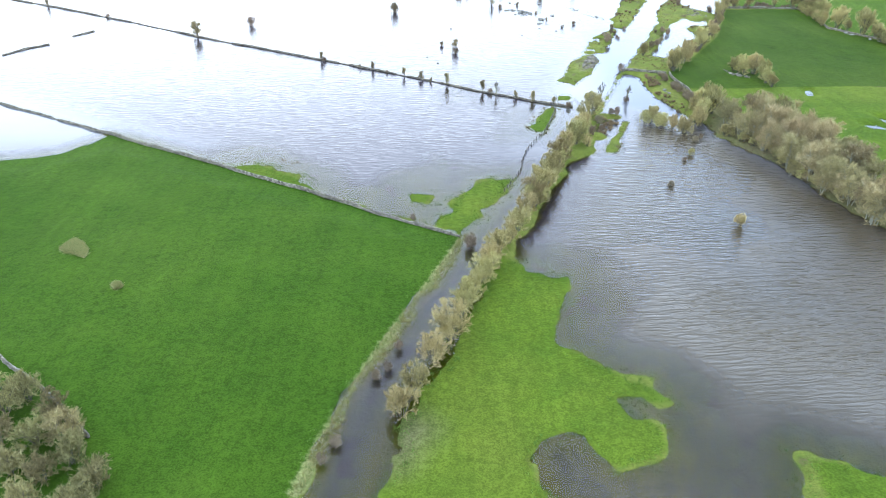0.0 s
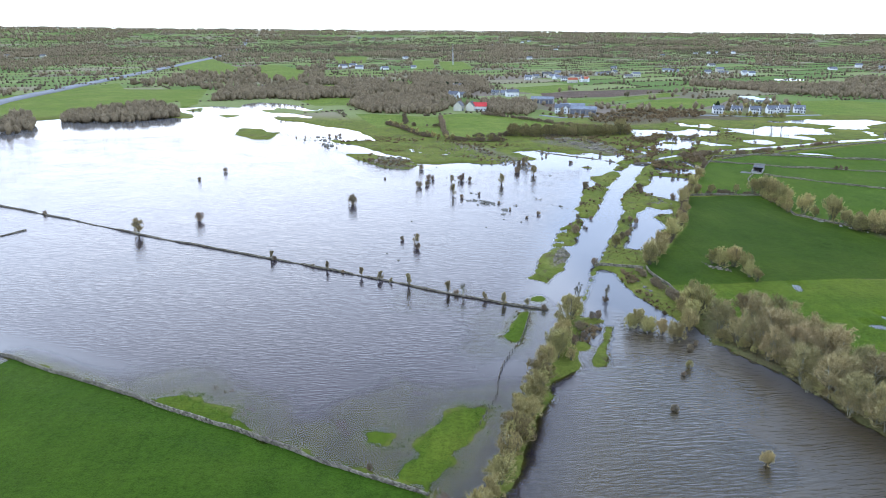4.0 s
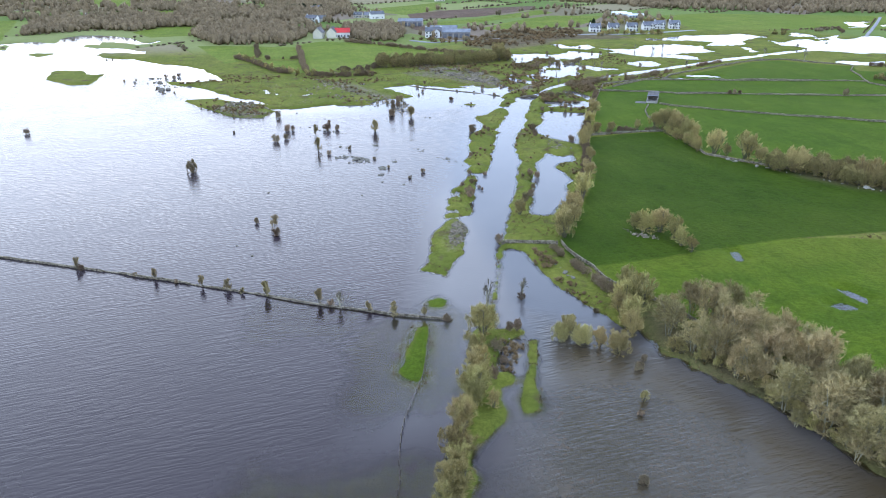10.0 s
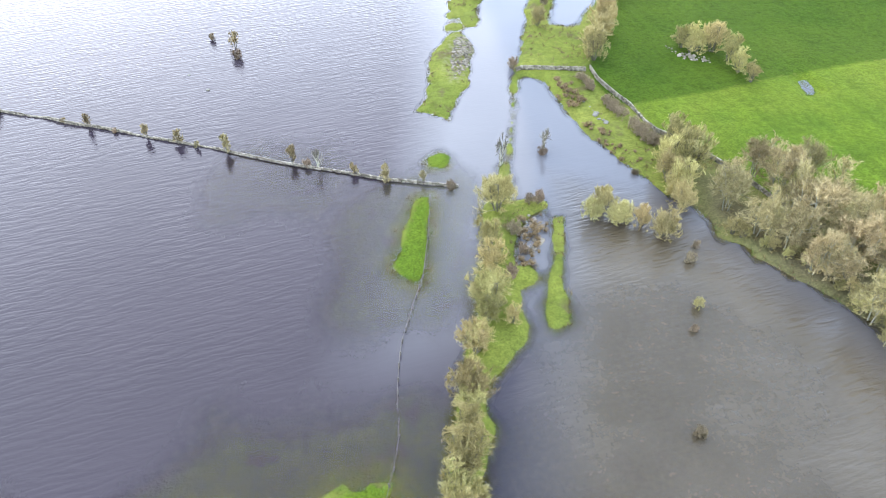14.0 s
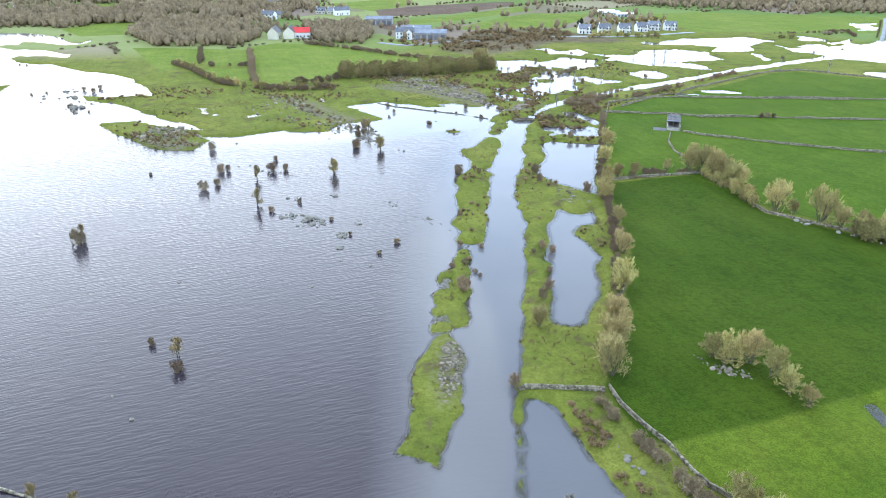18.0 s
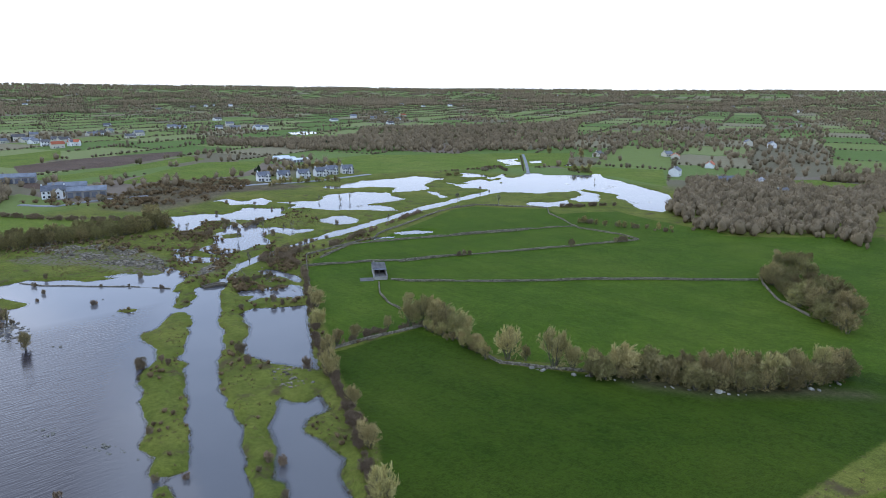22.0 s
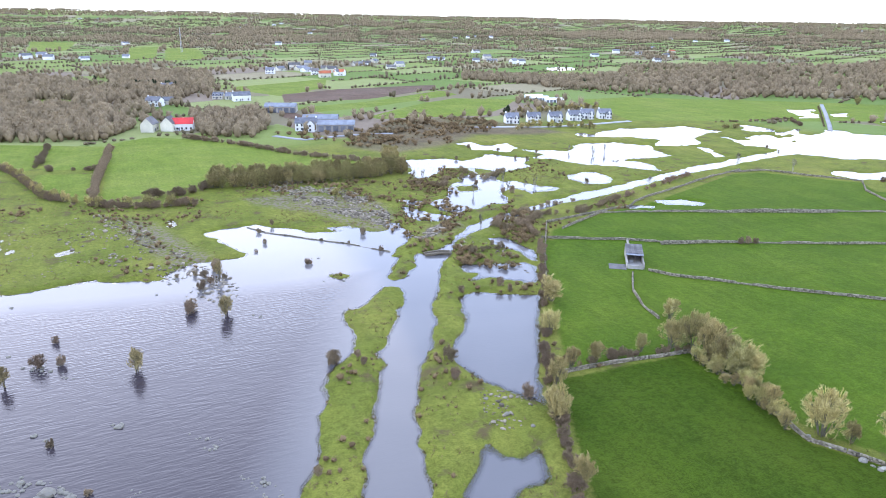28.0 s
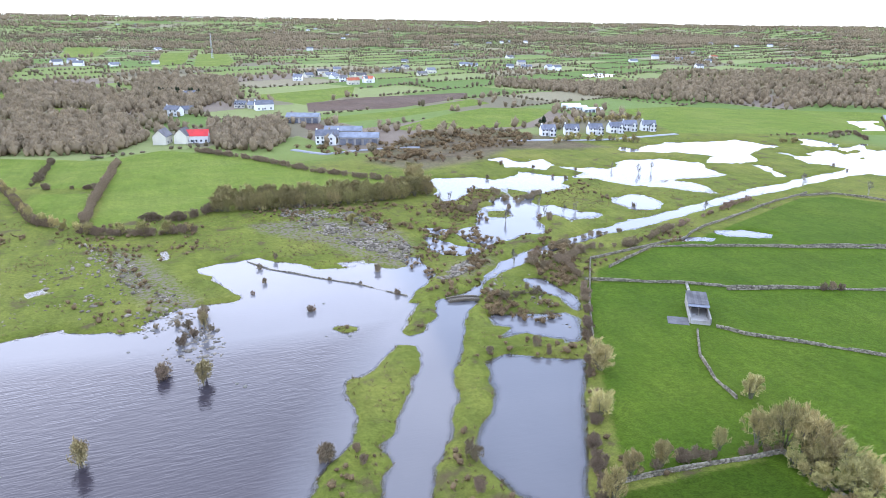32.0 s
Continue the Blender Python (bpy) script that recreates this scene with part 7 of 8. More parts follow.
building("barn", 63, 729, 70, 11, 8, 5, 4, "cream", "fibre", "pale gabled farm barn", "barn", 2)
building("barn", 75, 730, 70, 11, 8, 5, 4, "cream", "fibre", "pale gabled farm barn", "barn", 2)
building("red_roofed_house", 83, 730, -10, 14, 8, 4.6, 3.2, "render", "red_roof", "white building with a bright red roof", "house", 5, 1, 0)
hall("farm_shed", 174, 725, -18, 24, 13, 4.6, 2.2, "concrete", "tin", "long grey farm shed with a sheet metal roof")
hall("farm_shed", 178, 697, -18, 24, 13, 4.6, 2.2, "concrete", "tin", "long grey farm shed with a sheet metal roof")
hall("farm_shed", 160, 801, -18, 24, 13, 4.6, 2.2, "concrete", "tin", "long grey farm shed with a sheet metal roof")
hall("poultry_house", 400, 827, -12, 16, 7, 2.6, 1.2, "poly", "poly", "long white low farm building")
hall("poultry_house", 397, 811, -12, 16, 7, 2.6, 1.2, "poly", "poly", "long white low farm building")
hall("poultry_house", 402, 794, -12, 16, 7, 2.6, 1.2, "poly", "poly", "long white low farm building")
building("cottage", 212, 1169, -21, 11, 8.1, 5, 2.8, 'render', 'slate', "white far house with a pitched roof", "house", 3, 2, 1)
building("cottage", 233, 1219, 28, 12.8, 9.8, 3.2, 2.8, 'cream', 'slate', "white far house with a pitched roof", "house", 3, 1, 1)
building("cottage", 259, 1254, -7, 15.9, 8.5, 5, 2.8, 'cream', 'fibre', "white far house with a pitched roof", "house", 3, 1, 1)
building("cottage", 261, 1186, 37, 12.7, 8.9, 3.2, 2.8, 'render', 'slate', "white far house with a pitched roof", "house", 3, 1, 1)
building("cottage", 263, 1143, -5, 9.5, 8.9, 5, 2.8, 'render', 'fibre', "white far house with a pitched roof", "house", 3, 2, 1)
building("cottage", 266, 1102, -1, 14.1, 8, 5, 2.8, 'cream', 'orange_roof', "white far house with a pitched roof", "house", 3, 1, 1)
building("cottage", 289, 1121, 15, 11.7, 7.5, 5, 2.8, 'render', 'slate', "white far house with a pitched roof", "house", 3, 1, 1)
building("cottage", 291, 1171, 19, 14.7, 8.7, 5, 2.8, 'cream', 'fibre', "white far house with a pitched roof", "house", 3, 1, 1)
building("cottage", 286, 1291, -15, 10.8, 10.2, 5, 2.8, 'cream', 'slate', "white far house with a pitched roof", "house", 3, 1, 1)
building("cottage", 357, 1279, 15, 15.5, 8.8, 3.2, 2.8, 'cream', 'slate', "white far house with a pitched roof", "house", 3, 1, 1)
building("cottage", 376, 1298, -11, 12.3, 9.4, 3.2, 2.8, 'render', 'fibre', "white far house with a pitched roof", "house", 3, 1, 1)
building("cottage", 386, 1210, -3, 13.5, 8.1, 3.2, 2.8, 'cream', 'fibre', "white far house with a pitched roof", "house", 3, 1, 1)
building("cottage", 411, 1247, 1, 12.3, 10.3, 5, 2.8, 'cream', 'slate', "white far house with a pitched roof", "house", 3, 1, 1)
building("cottage", 402, 1343, 39, 11.7, 9.1, 3.2, 2.8, 'cream', 'slate', "white far house with a pitched roof", "house", 3, 2, 1)
building("cottage", 134, 897, -20, 11, 7, 3.2, 2.8, 'cream', 'slate', "white far house with a pitched roof", "house", 3, 1, 1)
building("cottage", 140, 883, 6, 15, 8.1, 5, 2.8, 'render', 'slate', "white far house with a pitched roof", "house", 3, 1, 1)
building("cottage", 123, 904, -26, 9.4, 7.1, 3.2, 2.8, 'cream', 'slate', "white far house with a pitched roof", "house", 3, 2, 1)
building("cottage", 69, 864, -35, 12.3, 8.2, 5, 2.8, 'render', 'slate', "white far house with a pitched roof", "house", 3, 2, 1)
building("cottage", 77, 876, -3, 13.6, 7.8, 3.2, 2.8, 'cream', 'slate', "white far house with a pitched roof", "house", 3, 1, 1)
building("cottage", 83, 987, 16, 11.5, 7.1, 5, 2.8, 'cream', 'slate', "white far house with a pitched roof", "house", 3, 2, 1)
building("cottage", 693, 1591, 14, 16.1, 9.2, 3.2, 2.8, 'render', 'fibre', "white far house with a pitched roof", "house", 3, 1, 1)
building("cottage", 622, 1391, -9, 14, 9.8, 5, 2.8, 'cream', 'slate', "white far house with a pitched roof", "house", 3, 1, 1)
building("cottage", 593, 1311, -34, 16.5, 8.8, 3.2, 2.8, 'cream', 'slate', "white far house with a pitched roof", "house", 3, 2, 1)
building("cottage", 992, 1456, -35, 13.8, 8.3, 3.2, 2.8, 'cream', 'slate', "white far house with a pitched roof", "house", 3, 1, 1)
building("cottage", 1094, 1481, -3, 14.9, 9.9, 5, 2.8, 'cream', 'orange_roof', "white far house with a pitched roof", "house", 3, 1, 1)
building("cottage", 867, 1240, -6, 12.7, 9, 5, 2.8, 'render', 'fibre', "white far house with a pitched roof", "house", 3, 2, 1)
building("cottage", 538, 388, -16, 9.3, 8.8, 3.2, 2.8, 'cream', 'slate', "white far house with a pitched roof", "house", 3, 1, 1)
building("cottage", 588, 498, 19, 12.4, 8.5, 5, 2.8, 'render', 'slate', "white far house with a pitched roof", "house", 3, 1, 1)
building("cottage", 734, 591, -20, 9.1, 8.8, 3.2, 2.8, 'cream', 'slate', "white far house with a pitched roof", "house", 3, 1, 1)
building("cottage", 721, 574, 30, 9.3, 8.9, 3.2, 2.8, 'cream', 'orange_roof', "white far house with a pitched roof", "house", 3, 1, 1)
building("cottage", 938, 566, 31, 15.7, 9.1, 5, 2.8, 'render', 'slate', "white far house with a pitched roof", "house", 3, 1, 1)
building("cottage", 942, 598, 36, 11.1, 9.3, 5, 2.8, 'cream', 'slate', "white far house with a pitched roof", "house", 3, 1, 1)
building("cottage", 677, 640, 6, 9.5, 8.8, 3.2, 2.8, 'cream', 'fibre', "white far house with a pitched roof", "house", 3, 1, 1)
building("cottage", 574, 447, -30, 14.8, 7.9, 3.2, 2.8, 'cream', 'slate', "white far house with a pitched roof", "house", 3, 1, 1)
building("cottage", 668, 508, 22, 14.1, 7.8, 3.2, 2.8, 'render', 'orange_roof', "white far house with a pitched roof", "house", 3, 1, 1)
building("cottage", 569, 416, 25, 15, 7.8, 5, 2.8, 'render', 'slate', "white far house with a pitched roof", "house", 3, 2, 1)
building("cottage", 1459, 740, -2, 16.8, 9.2, 3.2, 2.8, 'cream', 'slate', "white far house with a pitched roof", "house", 3, 1, 1)
building("cottage", 286, 1183, -20, 11.6, 8.4, 5, 2.8, 'cream', 'fibre', "white far house with a pitched roof", "house", 3, 2, 1)
building("cottage", 289, 1120, -40, 13.3, 7, 5, 2.8, 'render', 'orange_roof', "white far house with a pitched roof", "house", 3, 1, 1)
building("cottage", 261, 1219, 22, 15.8, 9.4, 3.2, 2.8, 'cream', 'slate', "white far house with a pitched roof", "house", 3, 1, 1)
building("cottage", 369, 2010, -3, 12.8, 9.8, 3.2, 2.8, 'cream', 'slate', "white far house with a pitched roof", "house", 3, 2, 1)
building("cottage", -979, 2157, 0, 14.1, 10.1, 5, 2.8, 'cream', 'slate', "white far house with a pitched roof", "house", 3, 2, 1)
building("cottage", -1085, 2175, 39, 13.4, 8.4, 5, 2.8, 'cream', 'fibre', "white far house with a pitched roof", "house", 3, 1, 1)
building("cottage", -168, 996, 15, 9.5, 7.3, 3.2, 2.8, 'cream', 'fibre', "white far house with a pitched roof", "house", 3, 1, 1)
building("cottage", 32, 2069, 33, 15.8, 9.6, 3.2, 2.8, 'render', 'slate', "white far house with a pitched roof", "house", 3, 2, 1)
building("cottage", 828, 2250, -18, 12.6, 8.9, 3.2, 2.8, 'cream', 'slate', "white far house with a pitched roof", "house", 3, 2, 1)
building("cottage", 989, 2387, -38, 14, 9.8, 3.2, 2.8, 'cream', 'slate', "white far house with a pitched roof", "house", 3, 1, 1)
building("cottage", -192, 4234, -17, 14.4, 9.2, 3.2, 2.8, 'render', 'slate', "white far house with a pitched roof", "house", 3, 2, 1)
road('road', [(-397, 489.7), (-394.9, 601.2), (-404, 696.8), (-423.3, 841.9), (-434.8, 1020.3), (-446, 1248), (-483.1, 1767.3), (-529.5, 2407.3), (-792, 4102.3)], 19, 'grey dual carriageway crossing far fields', 1.2)
road('lane', [(134.7, 684.3), (151, 664.6), (172.4, 671.8), (194.2, 675.6), (209, 671.5)], 4, 'narrow grey country lane')
road('lane', [(270, 678.1), (305.5, 668.3), (336.6, 664.4), (394.2, 670.5)], 4, 'narrow grey country lane')
mast(134, 1696, 45)
road('lane', [(631.5, 707.2), (577.6, 656.5), (533.9, 616.4), (506, 591.2)], 3, 'narrow grey country lane', 0.25)
building("cottage", -1318, 4679, 21, 15.4, 8, 3, 3, "render", "slate", "small white distant house with a dark roof", "house", 0)
building("cottage", -958, 4767, 39, 16.3, 8, 5, 3, "render", "slate", "small white distant house with a dark roof", "house", 0)
building("cottage", -542, 4833, 11, 17, 8, 3, 3, "render", "slate", "small white distant house with a dark roof", "house", 0)
building("cottage", -513, 4836, 22, 15.6, 8, 5, 3, "render", "slate", "small white distant house with a dark roof", "house", 0)
building("cottage", -35, 4864, 7, 11.8, 8, 5, 3, "render", "slate", "small white distant house with a dark roof", "house", 0)
building("cottage", 69, 4864, 28, 15, 8, 5, 3, "render", "slate", "small white distant house with a dark roof", "house", 0)
building("cottage", -110, 4216, 11, 14.1, 8, 5, 3, "render", "slate", "small white distant house with a dark roof", "house", 0)
building("cottage", 483, 3675, -4, 13.5, 8, 3, 3, "render", "slate", "small white distant house with a dark roof", "house", 0)
building("cottage", 533, 3786, -8, 11.5, 8, 5, 3, "render", "slate", "small white distant house with a dark roof", "house", 0)
building("cottage", 669, 3848, 31, 14.9, 8, 5, 3, "render", "slate", "small white distant house with a dark roof", "house", 0)
building("cottage", 727, 3972, 11, 17.6, 8, 3, 3, "render", "slate", "small white distant house with a dark roof", "house", 0)
building("cottage", 367, 2002, -21, 14.1, 8, 5, 3, "render", "slate", "small white distant house with a dark roof", "house", 0)
building("cottage", -104, 1538, 40, 17.4, 8, 5, 3, "render", "slate", "small white distant house with a dark roof", "house", 0)
building("cottage", -85, 1572, -29, 16, 8, 5, 3, "render", "slate", "small white distant house with a dark roof", "house", 0)
building("cottage", -69, 1505, -12, 15.1, 8, 5, 3, "render", "slate", "small white distant house with a dark roof", "house", 0)
building("cottage", -18, 1486, 37, 16.2, 8, 3, 3, "render", "slate", "small white distant house with a dark roof", "house", 0)
building("cottage", 40, 1524, -10, 10.6, 8, 3, 3, "render", "slate", "small white distant house with a dark roof", "house", 0)
building("cottage", 755, 3367, -34, 11.3, 8, 5, 3, "render", "slate", "small white distant house with a dark roof", "house", 0)
building("cottage", 638, 2903, -38, 14.2, 8, 3, 3, "render", "slate", "small white distant house with a dark roof", "house", 0)
building("cottage", 1078, 3897, -28, 11.6, 8, 5, 3, "render", "slate", "small white distant house with a dark roof", "house", 0)
building("cottage", 448, 1497, -30, 11, 8, 3, 3, "render", "slate", "small white distant house with a dark roof", "house", 0)
building("cottage", 412, 1250, -4, 14.9, 8, 3, 3, "render", "slate", "small white distant house with a dark roof", "house", 0)
building("cottage", 521, 1399, -21, 15.2, 8, 3, 3, "render", "slate", "small white distant house with a dark roof", "house", 0)
building("cottage", 528, 1375, -30, 14.5, 8, 3, 3, "render", "slate", "small white distant house with a dark roof", "house", 0)
building("cottage", 1050, 2427, 30, 11.2, 8, 5, 3, "render", "slate", "small white distant house with a dark roof", "house", 0)
building("cottage", 1097, 2476, -21, 11.7, 8, 5, 3, "render", "slate", "small white distant house with a dark roof", "house", 0)
building("cottage", 1145, 2449, 21, 14.1, 8, 5, 3, "render", "slate", "small white distant house with a dark roof", "house", 0)
building("cottage", 560, 1302, -19, 11.3, 8, 5, 3, "render", "slate", "small white distant house with a dark roof", "house", 0)
building("cottage", 616, 1280, 25, 13.1, 8, 5, 3, "render", "slate", "small white distant house with a dark roof", "house", 0)
building("cottage", 619, 1260, 11, 12.6, 8, 5, 3, "render", "slate", "small white distant house with a dark roof", "house", 0)
building("cottage", 1629, 2601, -33, 13.4, 8, 3, 3, "render", "slate", "small white distant house with a dark roof", "house", 0)
building("cottage", 1696, 2660, -5, 17, 8, 3, 3, "render", "slate", "small white distant house with a dark roof", "house", 0)
building("cottage", 1649, 2322, -2, 17.7, 8, 3, 3, "render", "slate", "small white distant house with a dark roof", "house", 0)
building("cottage", 1211, 1694, -30, 11.3, 8, 3, 3, "render", "slate", "small white distant house with a dark roof", "house", 0)
building("cottage", 1009, 1392, -11, 11.9, 8, 3, 3, "render", "slate", "small white distant house with a dark roof", "house", 0)
building("cottage", 1680, 2083, 21, 17.3, 8, 3, 3, "render", "slate", "small white distant house with a dark roof", "house", 0)
building("cottage", 1693, 2218, 17, 18, 8, 5, 3, "render", "slate", "small white distant house with a dark roof", "house", 0)
building("cottage", 867, 1425, 3, 16.8, 8, 3, 3, "render", "slate", "small white distant house with a dark roof", "house", 0)
building("cottage", 981, 1517, -27, 13.8, 8, 5, 3, "render", "slate", "small white distant house with a dark roof", "house", 0)
building("cottage", 1806, 2082, -1, 17.4, 8, 5, 3, "render", "slate", "small white distant house with a dark roof", "house", 0)
building("cottage", 1893, 2106, 36, 15.9, 8, 3, 3, "render", "slate", "small white distant house with a dark roof", "house", 0)
building("cottage", 2970, 2118, -8, 14.6, 8, 5, 3, "render", "slate", "small white distant house with a dark roof", "house", 0)
building("cottage", 2338, 1454, 21, 15, 8, 5, 3, "render", "slate", "small white distant house with a dark roof", "house", 0)
building("cottage", 2457, 1292, -30, 17.1, 8, 5, 3, "render", "slate", "small white distant house with a dark roof", "house", 0)
building("cottage", 3202, 1596, -27, 15.3, 8, 3, 3, "render", "slate", "small white distant house with a dark roof", "house", 0)
building("cottage", 2725, 1291, 37, 12.6, 8, 5, 3, "render", "slate", "small white distant house with a dark roof", "house", 0)
building("cottage", 3475, 1499, 5, 17.4, 8, 3, 3, "render", "slate", "small white distant house with a dark roof", "house", 0)
building("cottage", 2651, 1445, -35, 14, 8, 3, 3, "render", "slate", "small white distant house with a dark roof", "house", 0)
building("cottage", 3612, 3258, -36, 11.6, 8, 3, 3, "render", "slate", "small white distant house with a dark roof", "house", 0)
building("cottage", 3234, 2728, 3, 16.3, 8, 3, 3, "render", "slate", "small white distant house with a dark roof", "house", 0)
building("cottage", 2425, 1417, -1, 10.9, 8, 3, 3, "render", "slate", "small white distant house with a dark roof", "house", 0)
building("cottage", 2257, 1049, -31, 16.8, 8, 5, 3, "render", "slate", "small white distant house with a dark roof", "house", 0)
post_fence([(37.4, 211.3), (34.5, 201.4), (31.1, 191.7), (29.7, 189.3), (27.4, 184.6), (25.2, 180.2), (23.6, 174.9), (22.4, 169.9), (21.8, 166.1), (20.6, 162.7), (18.5, 158.0), (16.6, 153.7), (15.7, 151.6)], 2.2)
boulders('boulder_field', [(112.9, 561.3), (133.6, 542.1), (146.0, 516.4), (145.6, 485.0), (140.5, 470.0), (131.8, 479.4), (124.4, 499.4), (115.3, 518.1), (108.0, 542.7)], 2600, 0.55)
boulders('boulder_field', [(39.0, 520.9), (46.1, 522.1), (56.3, 498.6), (63.6, 473.4), (71.4, 460.8), (78.0, 436.9), (80.2, 428.6), (73.5, 430.9), (65.4, 453.7), (59.0, 469.9), (48.1, 495.3)], 480, 0.5)
boulders('boulder_field', [(58, 470), (66, 466), (80, 440), (82, 424), (76, 416), (68, 424), (60, 444)], 170, 0.62)
boulders('boulder_field', [(143.7, 452.5), (154.1, 462.3), (162.8, 468.9), (166.4, 467.7), (160.8, 460.1), (150.1, 452.0), (144.7, 450.0)], 620, 0.5)
boulders('boulder_field', [(58.2, 268.6), (60.9, 269.1), (61.5, 264), (55.7, 252.3), (52.5, 249.2), (53.7, 257.2)], 416, 0.33)
boulders('boulder_field', [(-10.7, 468.4), (2.7, 461.2), (9.8, 448.3), (13.2, 438.5), (7.9, 430.3), (-3.0, 433.5), (-9.2, 440.9), (-19.0, 458.4)], 520, 0.6)
boulders('boulder_field', [(50.3, 202.1), (54.2, 202), (51.4, 192.7), (47.4, 190.4)], 60, 0.5)
boulders('boulder_field', [(119.9, 350.3), (130.8, 344.4), (125.2, 332.7), (115.8, 334.5)], 96, 0.36)
boulders('boulder_field', [(28.6, 501.1), (50.2, 512), (60.1, 449.8), (45.1, 443.8)], 144, 0.54)
boulders('boulder_field', [(103, 250.6), (104.1, 246.8), (109.9, 241.9), (108.2, 239.7), (102.6, 243.9)], 64, 0.42)
for x, y, size in [(51.8, 363.1, 0.7), (84.2, 405.4, 0.5), (51.8, 309.1, 0.6), (45.3, 314.1, 0.5), (36.4, 302, 0.5), (6.9, 313.3, 0.6), (0.9, 261.2, 0.6), (-3, 269.2, 0.5), (51.6, 362.3, 0.9), (120, 345.5, 0.6), (121.3, 338.9, 0.8), (124.1, 333.4, 0.6), (110.7, 422.7, 0.6), (108.5, 445.6, 0.5), (51.4, 362.6, 0.8)]:
    boulder(x, y, size, BOULDER_RNG)
stone_lot([(-76.3, 564.7), (-47.6, 572.3), (-40.7, 532.1), (-34.4, 514.3), (-41.2, 501.4), (-54.8, 526.3), (-71.3, 541.4)], 40, 0.8)
trees('thorn', [(-48.0, 560.6, 3.0), (-42.6, 554.3, 3.0), (-40.5, 562.9, 3.0), (-49.6, 522.7, 1.5), (-44.9, 508.0, 1.5), (-38.7, 507.9, 1.5), (-65.3, 559.0, 1.5), (-71.8, 556.5, 1.5), (-93.7, 655.3, 1.5), (-97.9, 656.7, 1.5)])
cattle_shed(200.2, 404.6, -33)
stone_wall('stone_wall', [(205.4, 413.4), (208.5, 418.6), (212.6, 425.2)], 0.8, 0.9, "short tumbled wall of pale boulders behind the shed", None, 0.7, 'white_stone')
stone_bridge(146, 436, -8)
boulders('boulder_field', [(7.6, 528.3), (31.1, 527.9), (62.1, 481.2), (61.6, 447.4), (38.8, 454), (16.2, 449.6)], 260, 0.3)
boulders('boulder_field', [(158.8, 453.4), (174.3, 455.7), (169.6, 436.9), (166.4, 410), (156.7, 407.8), (150.6, 429.9)], 120, 0.4)
stone_lot([(33.3, 351.1), (42.9, 348.2), (45.3, 342.5), (44.8, 337.6), (41.2, 338.4), (33, 343.1)], 46, 0.5)
stone_lot([(43.4, 341.4), (49.7, 334), (48.8, 322.7), (45.9, 321), (43, 326.8)], 38, 0.48)
stone_lot([(51.5, 341.8), (55.1, 341.3), (54.6, 334.6), (51.6, 335)], 9, 0.42)
stone_lot([(63.2, 356.2), (69.3, 351), (69.8, 347.1), (66, 347.6)], 14, 0.33)
stone_lot([(70.9, 344.3), (74.5, 337.1), (78, 329.3), (77.7, 323.6), (74, 330), (70.5, 338.8)], 26, 0.36)
stone_lot([(33.8, 397.3), (42.5, 390.1), (42, 385.4), (31, 393.4)], 16, 0.36)
stone_lot([(61.9, 450.4), (71.2, 440.4), (81.4, 427.7), (76.8, 419), (62.5, 435.6)], 22, 0.42)
stone_lot([(74.7, 239), (75.5, 232.4), (76.6, 222.7), (75.3, 225.7)], 14, 0.36)
for x, y, size in [(23.7, 402.7, 0.5), (25.6, 401.9, 0.3), (27.7, 402.4, 0.6), (31.5, 395.2, 0.6), (35.4, 392.2, 0.6), (26.5, 385.3, 0.4), (29.7, 363.5, 0.4), (37, 364.7, 0.8), (39.1, 362.3, 0.6), (36.6, 351.6, 0.5), (32.3, 352.2, 0.4), (51.1, 362.4, 0.8), (50.3, 363.6, 0.5), (24.1, 433.9, 0.7), (59.7, 430.3, 0.5), (84, 404.9, 0.6), (82.5, 406.9, 0.5), (105.2, 424.5, 0.4)]:
    boulder(x, y, size, BOULDER_RNG)
tussocks("reed_tufts", "reeds", 9000, "tan and green reed tufts along the river bank")


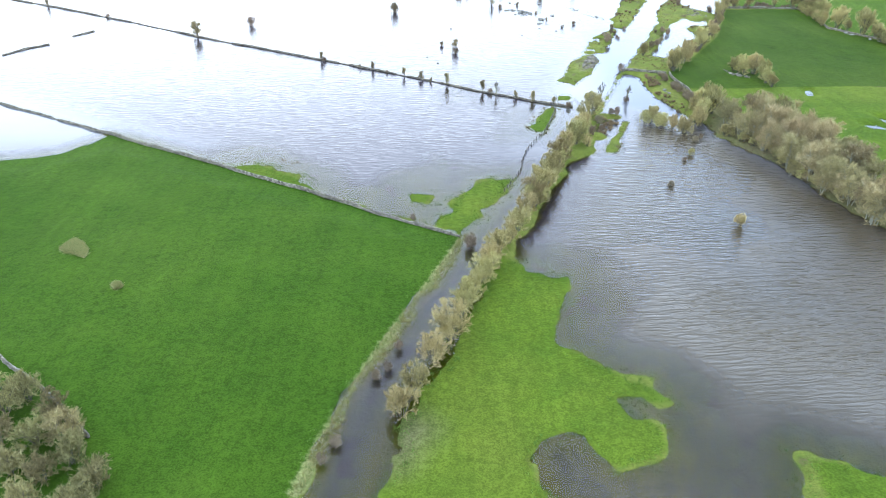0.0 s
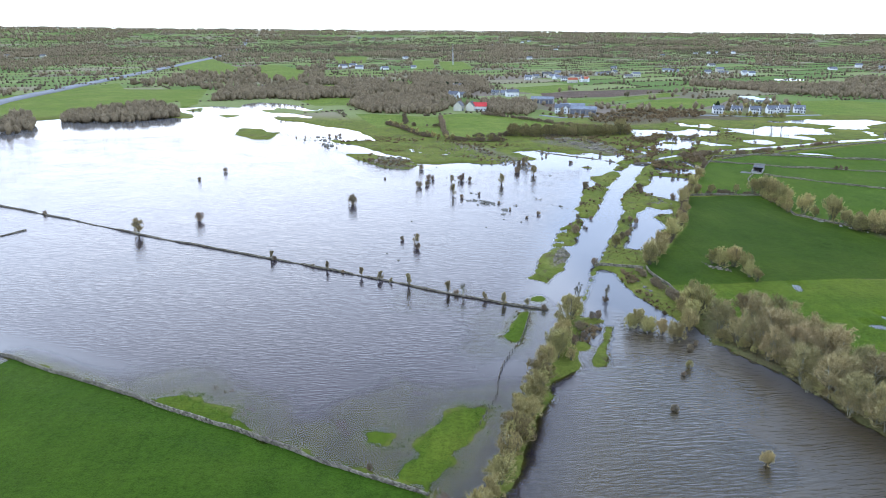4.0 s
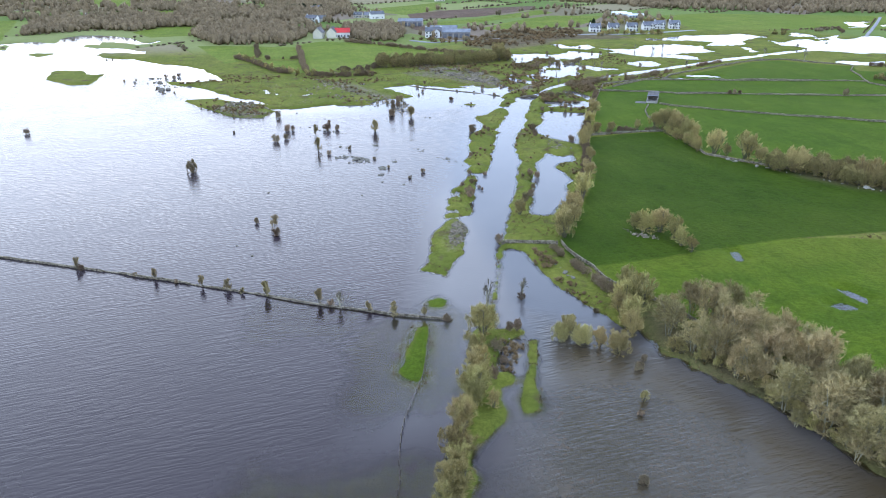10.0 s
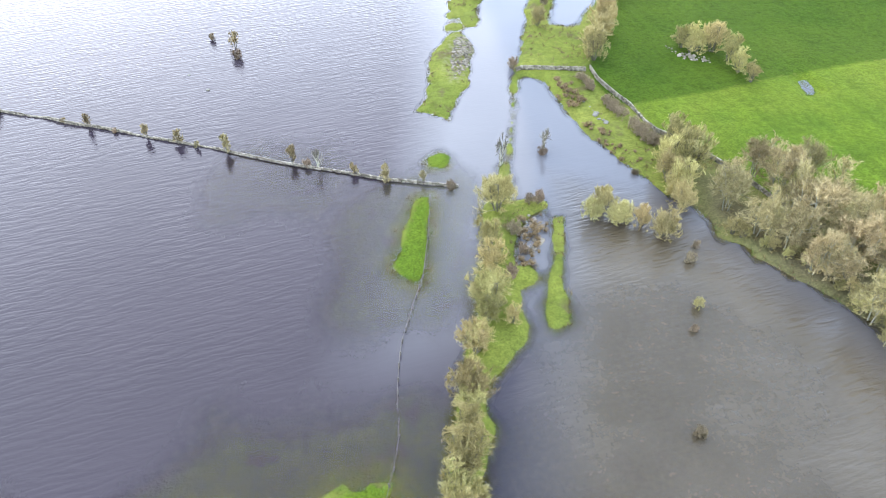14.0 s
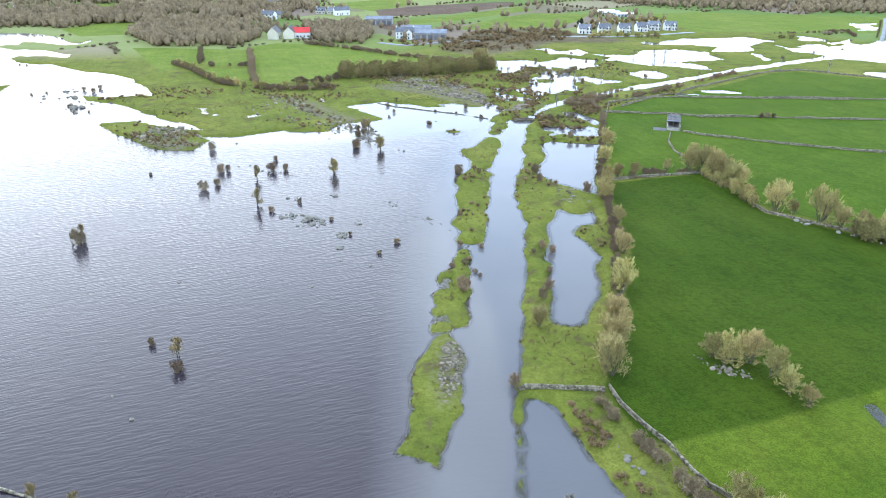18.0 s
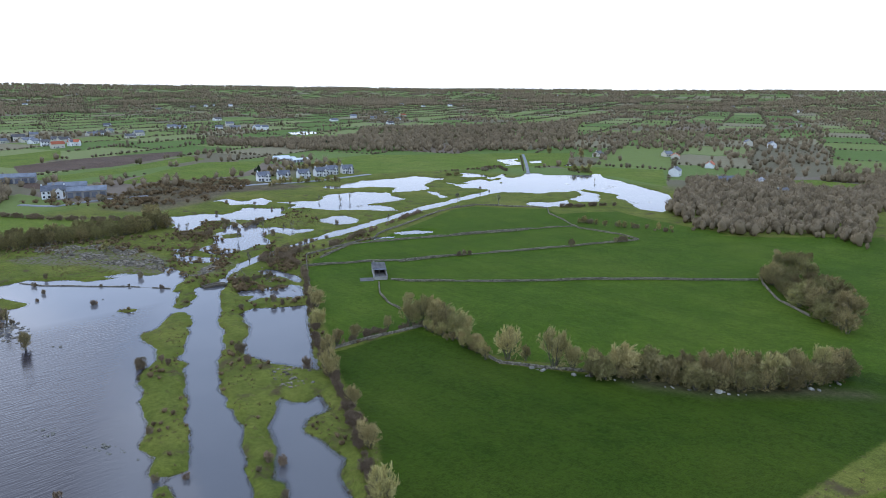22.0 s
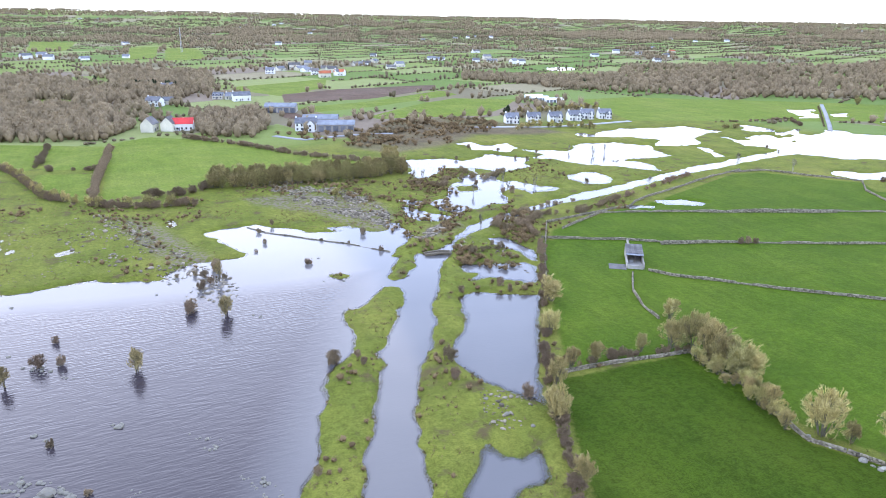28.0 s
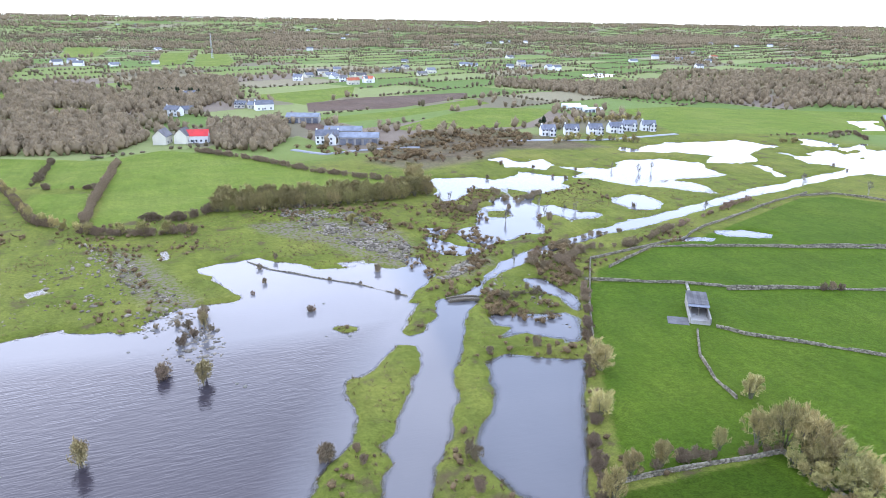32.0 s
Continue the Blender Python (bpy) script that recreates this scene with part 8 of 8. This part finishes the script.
# ---- far hedges on the field edges ----
def far_hedges():
    rng = np.random.default_rng(21)
    us, vs = [], []
    for r in range(-58, 72):
        v0 = r * 78.0
        u = np.arange(-3000, 5600, 5.5)
        keep = lattice(np.floor(u / 125), np.full(u.shape, float(r))) < 0.85
        us.append(u[keep]), vs.append(np.full(keep.sum(), v0))
        shift = 0.5 * (r % 2) + 0.37 * float(lattice(np.array(float(r)), np.array(3.0)))
        for c in range(-26, 48):
            if lattice(np.array(float(c) * 1.7), np.array(float(r) + 0.5)) < 0.75:
                v = np.arange(v0, v0 + 78, 5.5)
                us.append(np.full(v.shape, (c - shift) * 125.0)), vs.append(v)
    u, v = np.concatenate(us), np.concatenate(vs)
    x, y = unwarp(u + rng.normal(0, 1.2, len(u)), v + rng.normal(0, 1.2, len(v)))
    view = (y > 120) & (y < 4300) & (x > -0.75 * y - 100) & (x < 4.0 * y + 100) & (np.hypot(x, y) < 4400)
    view &= outer(x, y) > 1
    view &= rng.uniform(0, 1, len(x)) < np.clip(2600 / np.hypot(x, y), 0.3, 1.0)
    x, y = x[view], y[view]
    ok = level(x, y) > 0.25
    for kind in ("mid", "plough", "dark"):
        ok &= zone_by(kind, x, y) < -2
    x, y = x[ok], y[ok]
    grow_ = 1 + np.clip((np.hypot(x, y) - 1500) / 2500, 0, 1) * 0.8
    h = rng.uniform(1.8, 4.2, len(x)) * grow_ * (0.75 + 0.5 * (fbm(x, y, 90, 2) > 0))
    tall = rng.uniform(0, 1, len(x)) < 0.14
    h[tall] *= 2.0
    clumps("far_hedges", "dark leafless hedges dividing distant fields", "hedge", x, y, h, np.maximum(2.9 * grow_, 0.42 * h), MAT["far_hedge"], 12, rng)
    # scattered far woods
    c = np.column_stack([rng.uniform(-2600, 4800, 125000), rng.uniform(200, 4880, 125000)])
    x, y = c[:, 0], c[:, 1]
    ok = ((fbm(x, y, 380, 4) + 0.25 * fbm(x, y, 60, 2) > 0.38) | (np.hypot(x, y) > 4450) | (cells(*warp(x, y)) > 0.81)) & (x > -0.75 * y) & (x < 4.0 * y) & (outer(x, y) > 1) & (np.hypot(x, y) < 4880) & (level(x, y) > 0.25)
    for kind in ("mid", "plough"):
        ok &= zone_by(kind, x, y) < 0
    ok &= rng.uniform(0, 1, len(x)) < np.clip(3200 / np.hypot(x, y), 0.4, 1.0) ** 1.5
    x, y = x[ok], y[ok]
    grow_ = 1 + np.clip((np.hypot(x, y) - 1500) / 2500, 0, 1) * 0.9
    h = rng.uniform(5, 10, len(x)) * grow_
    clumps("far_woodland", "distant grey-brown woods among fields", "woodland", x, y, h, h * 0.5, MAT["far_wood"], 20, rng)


far_hedges()
rushes()
drowned_grass()
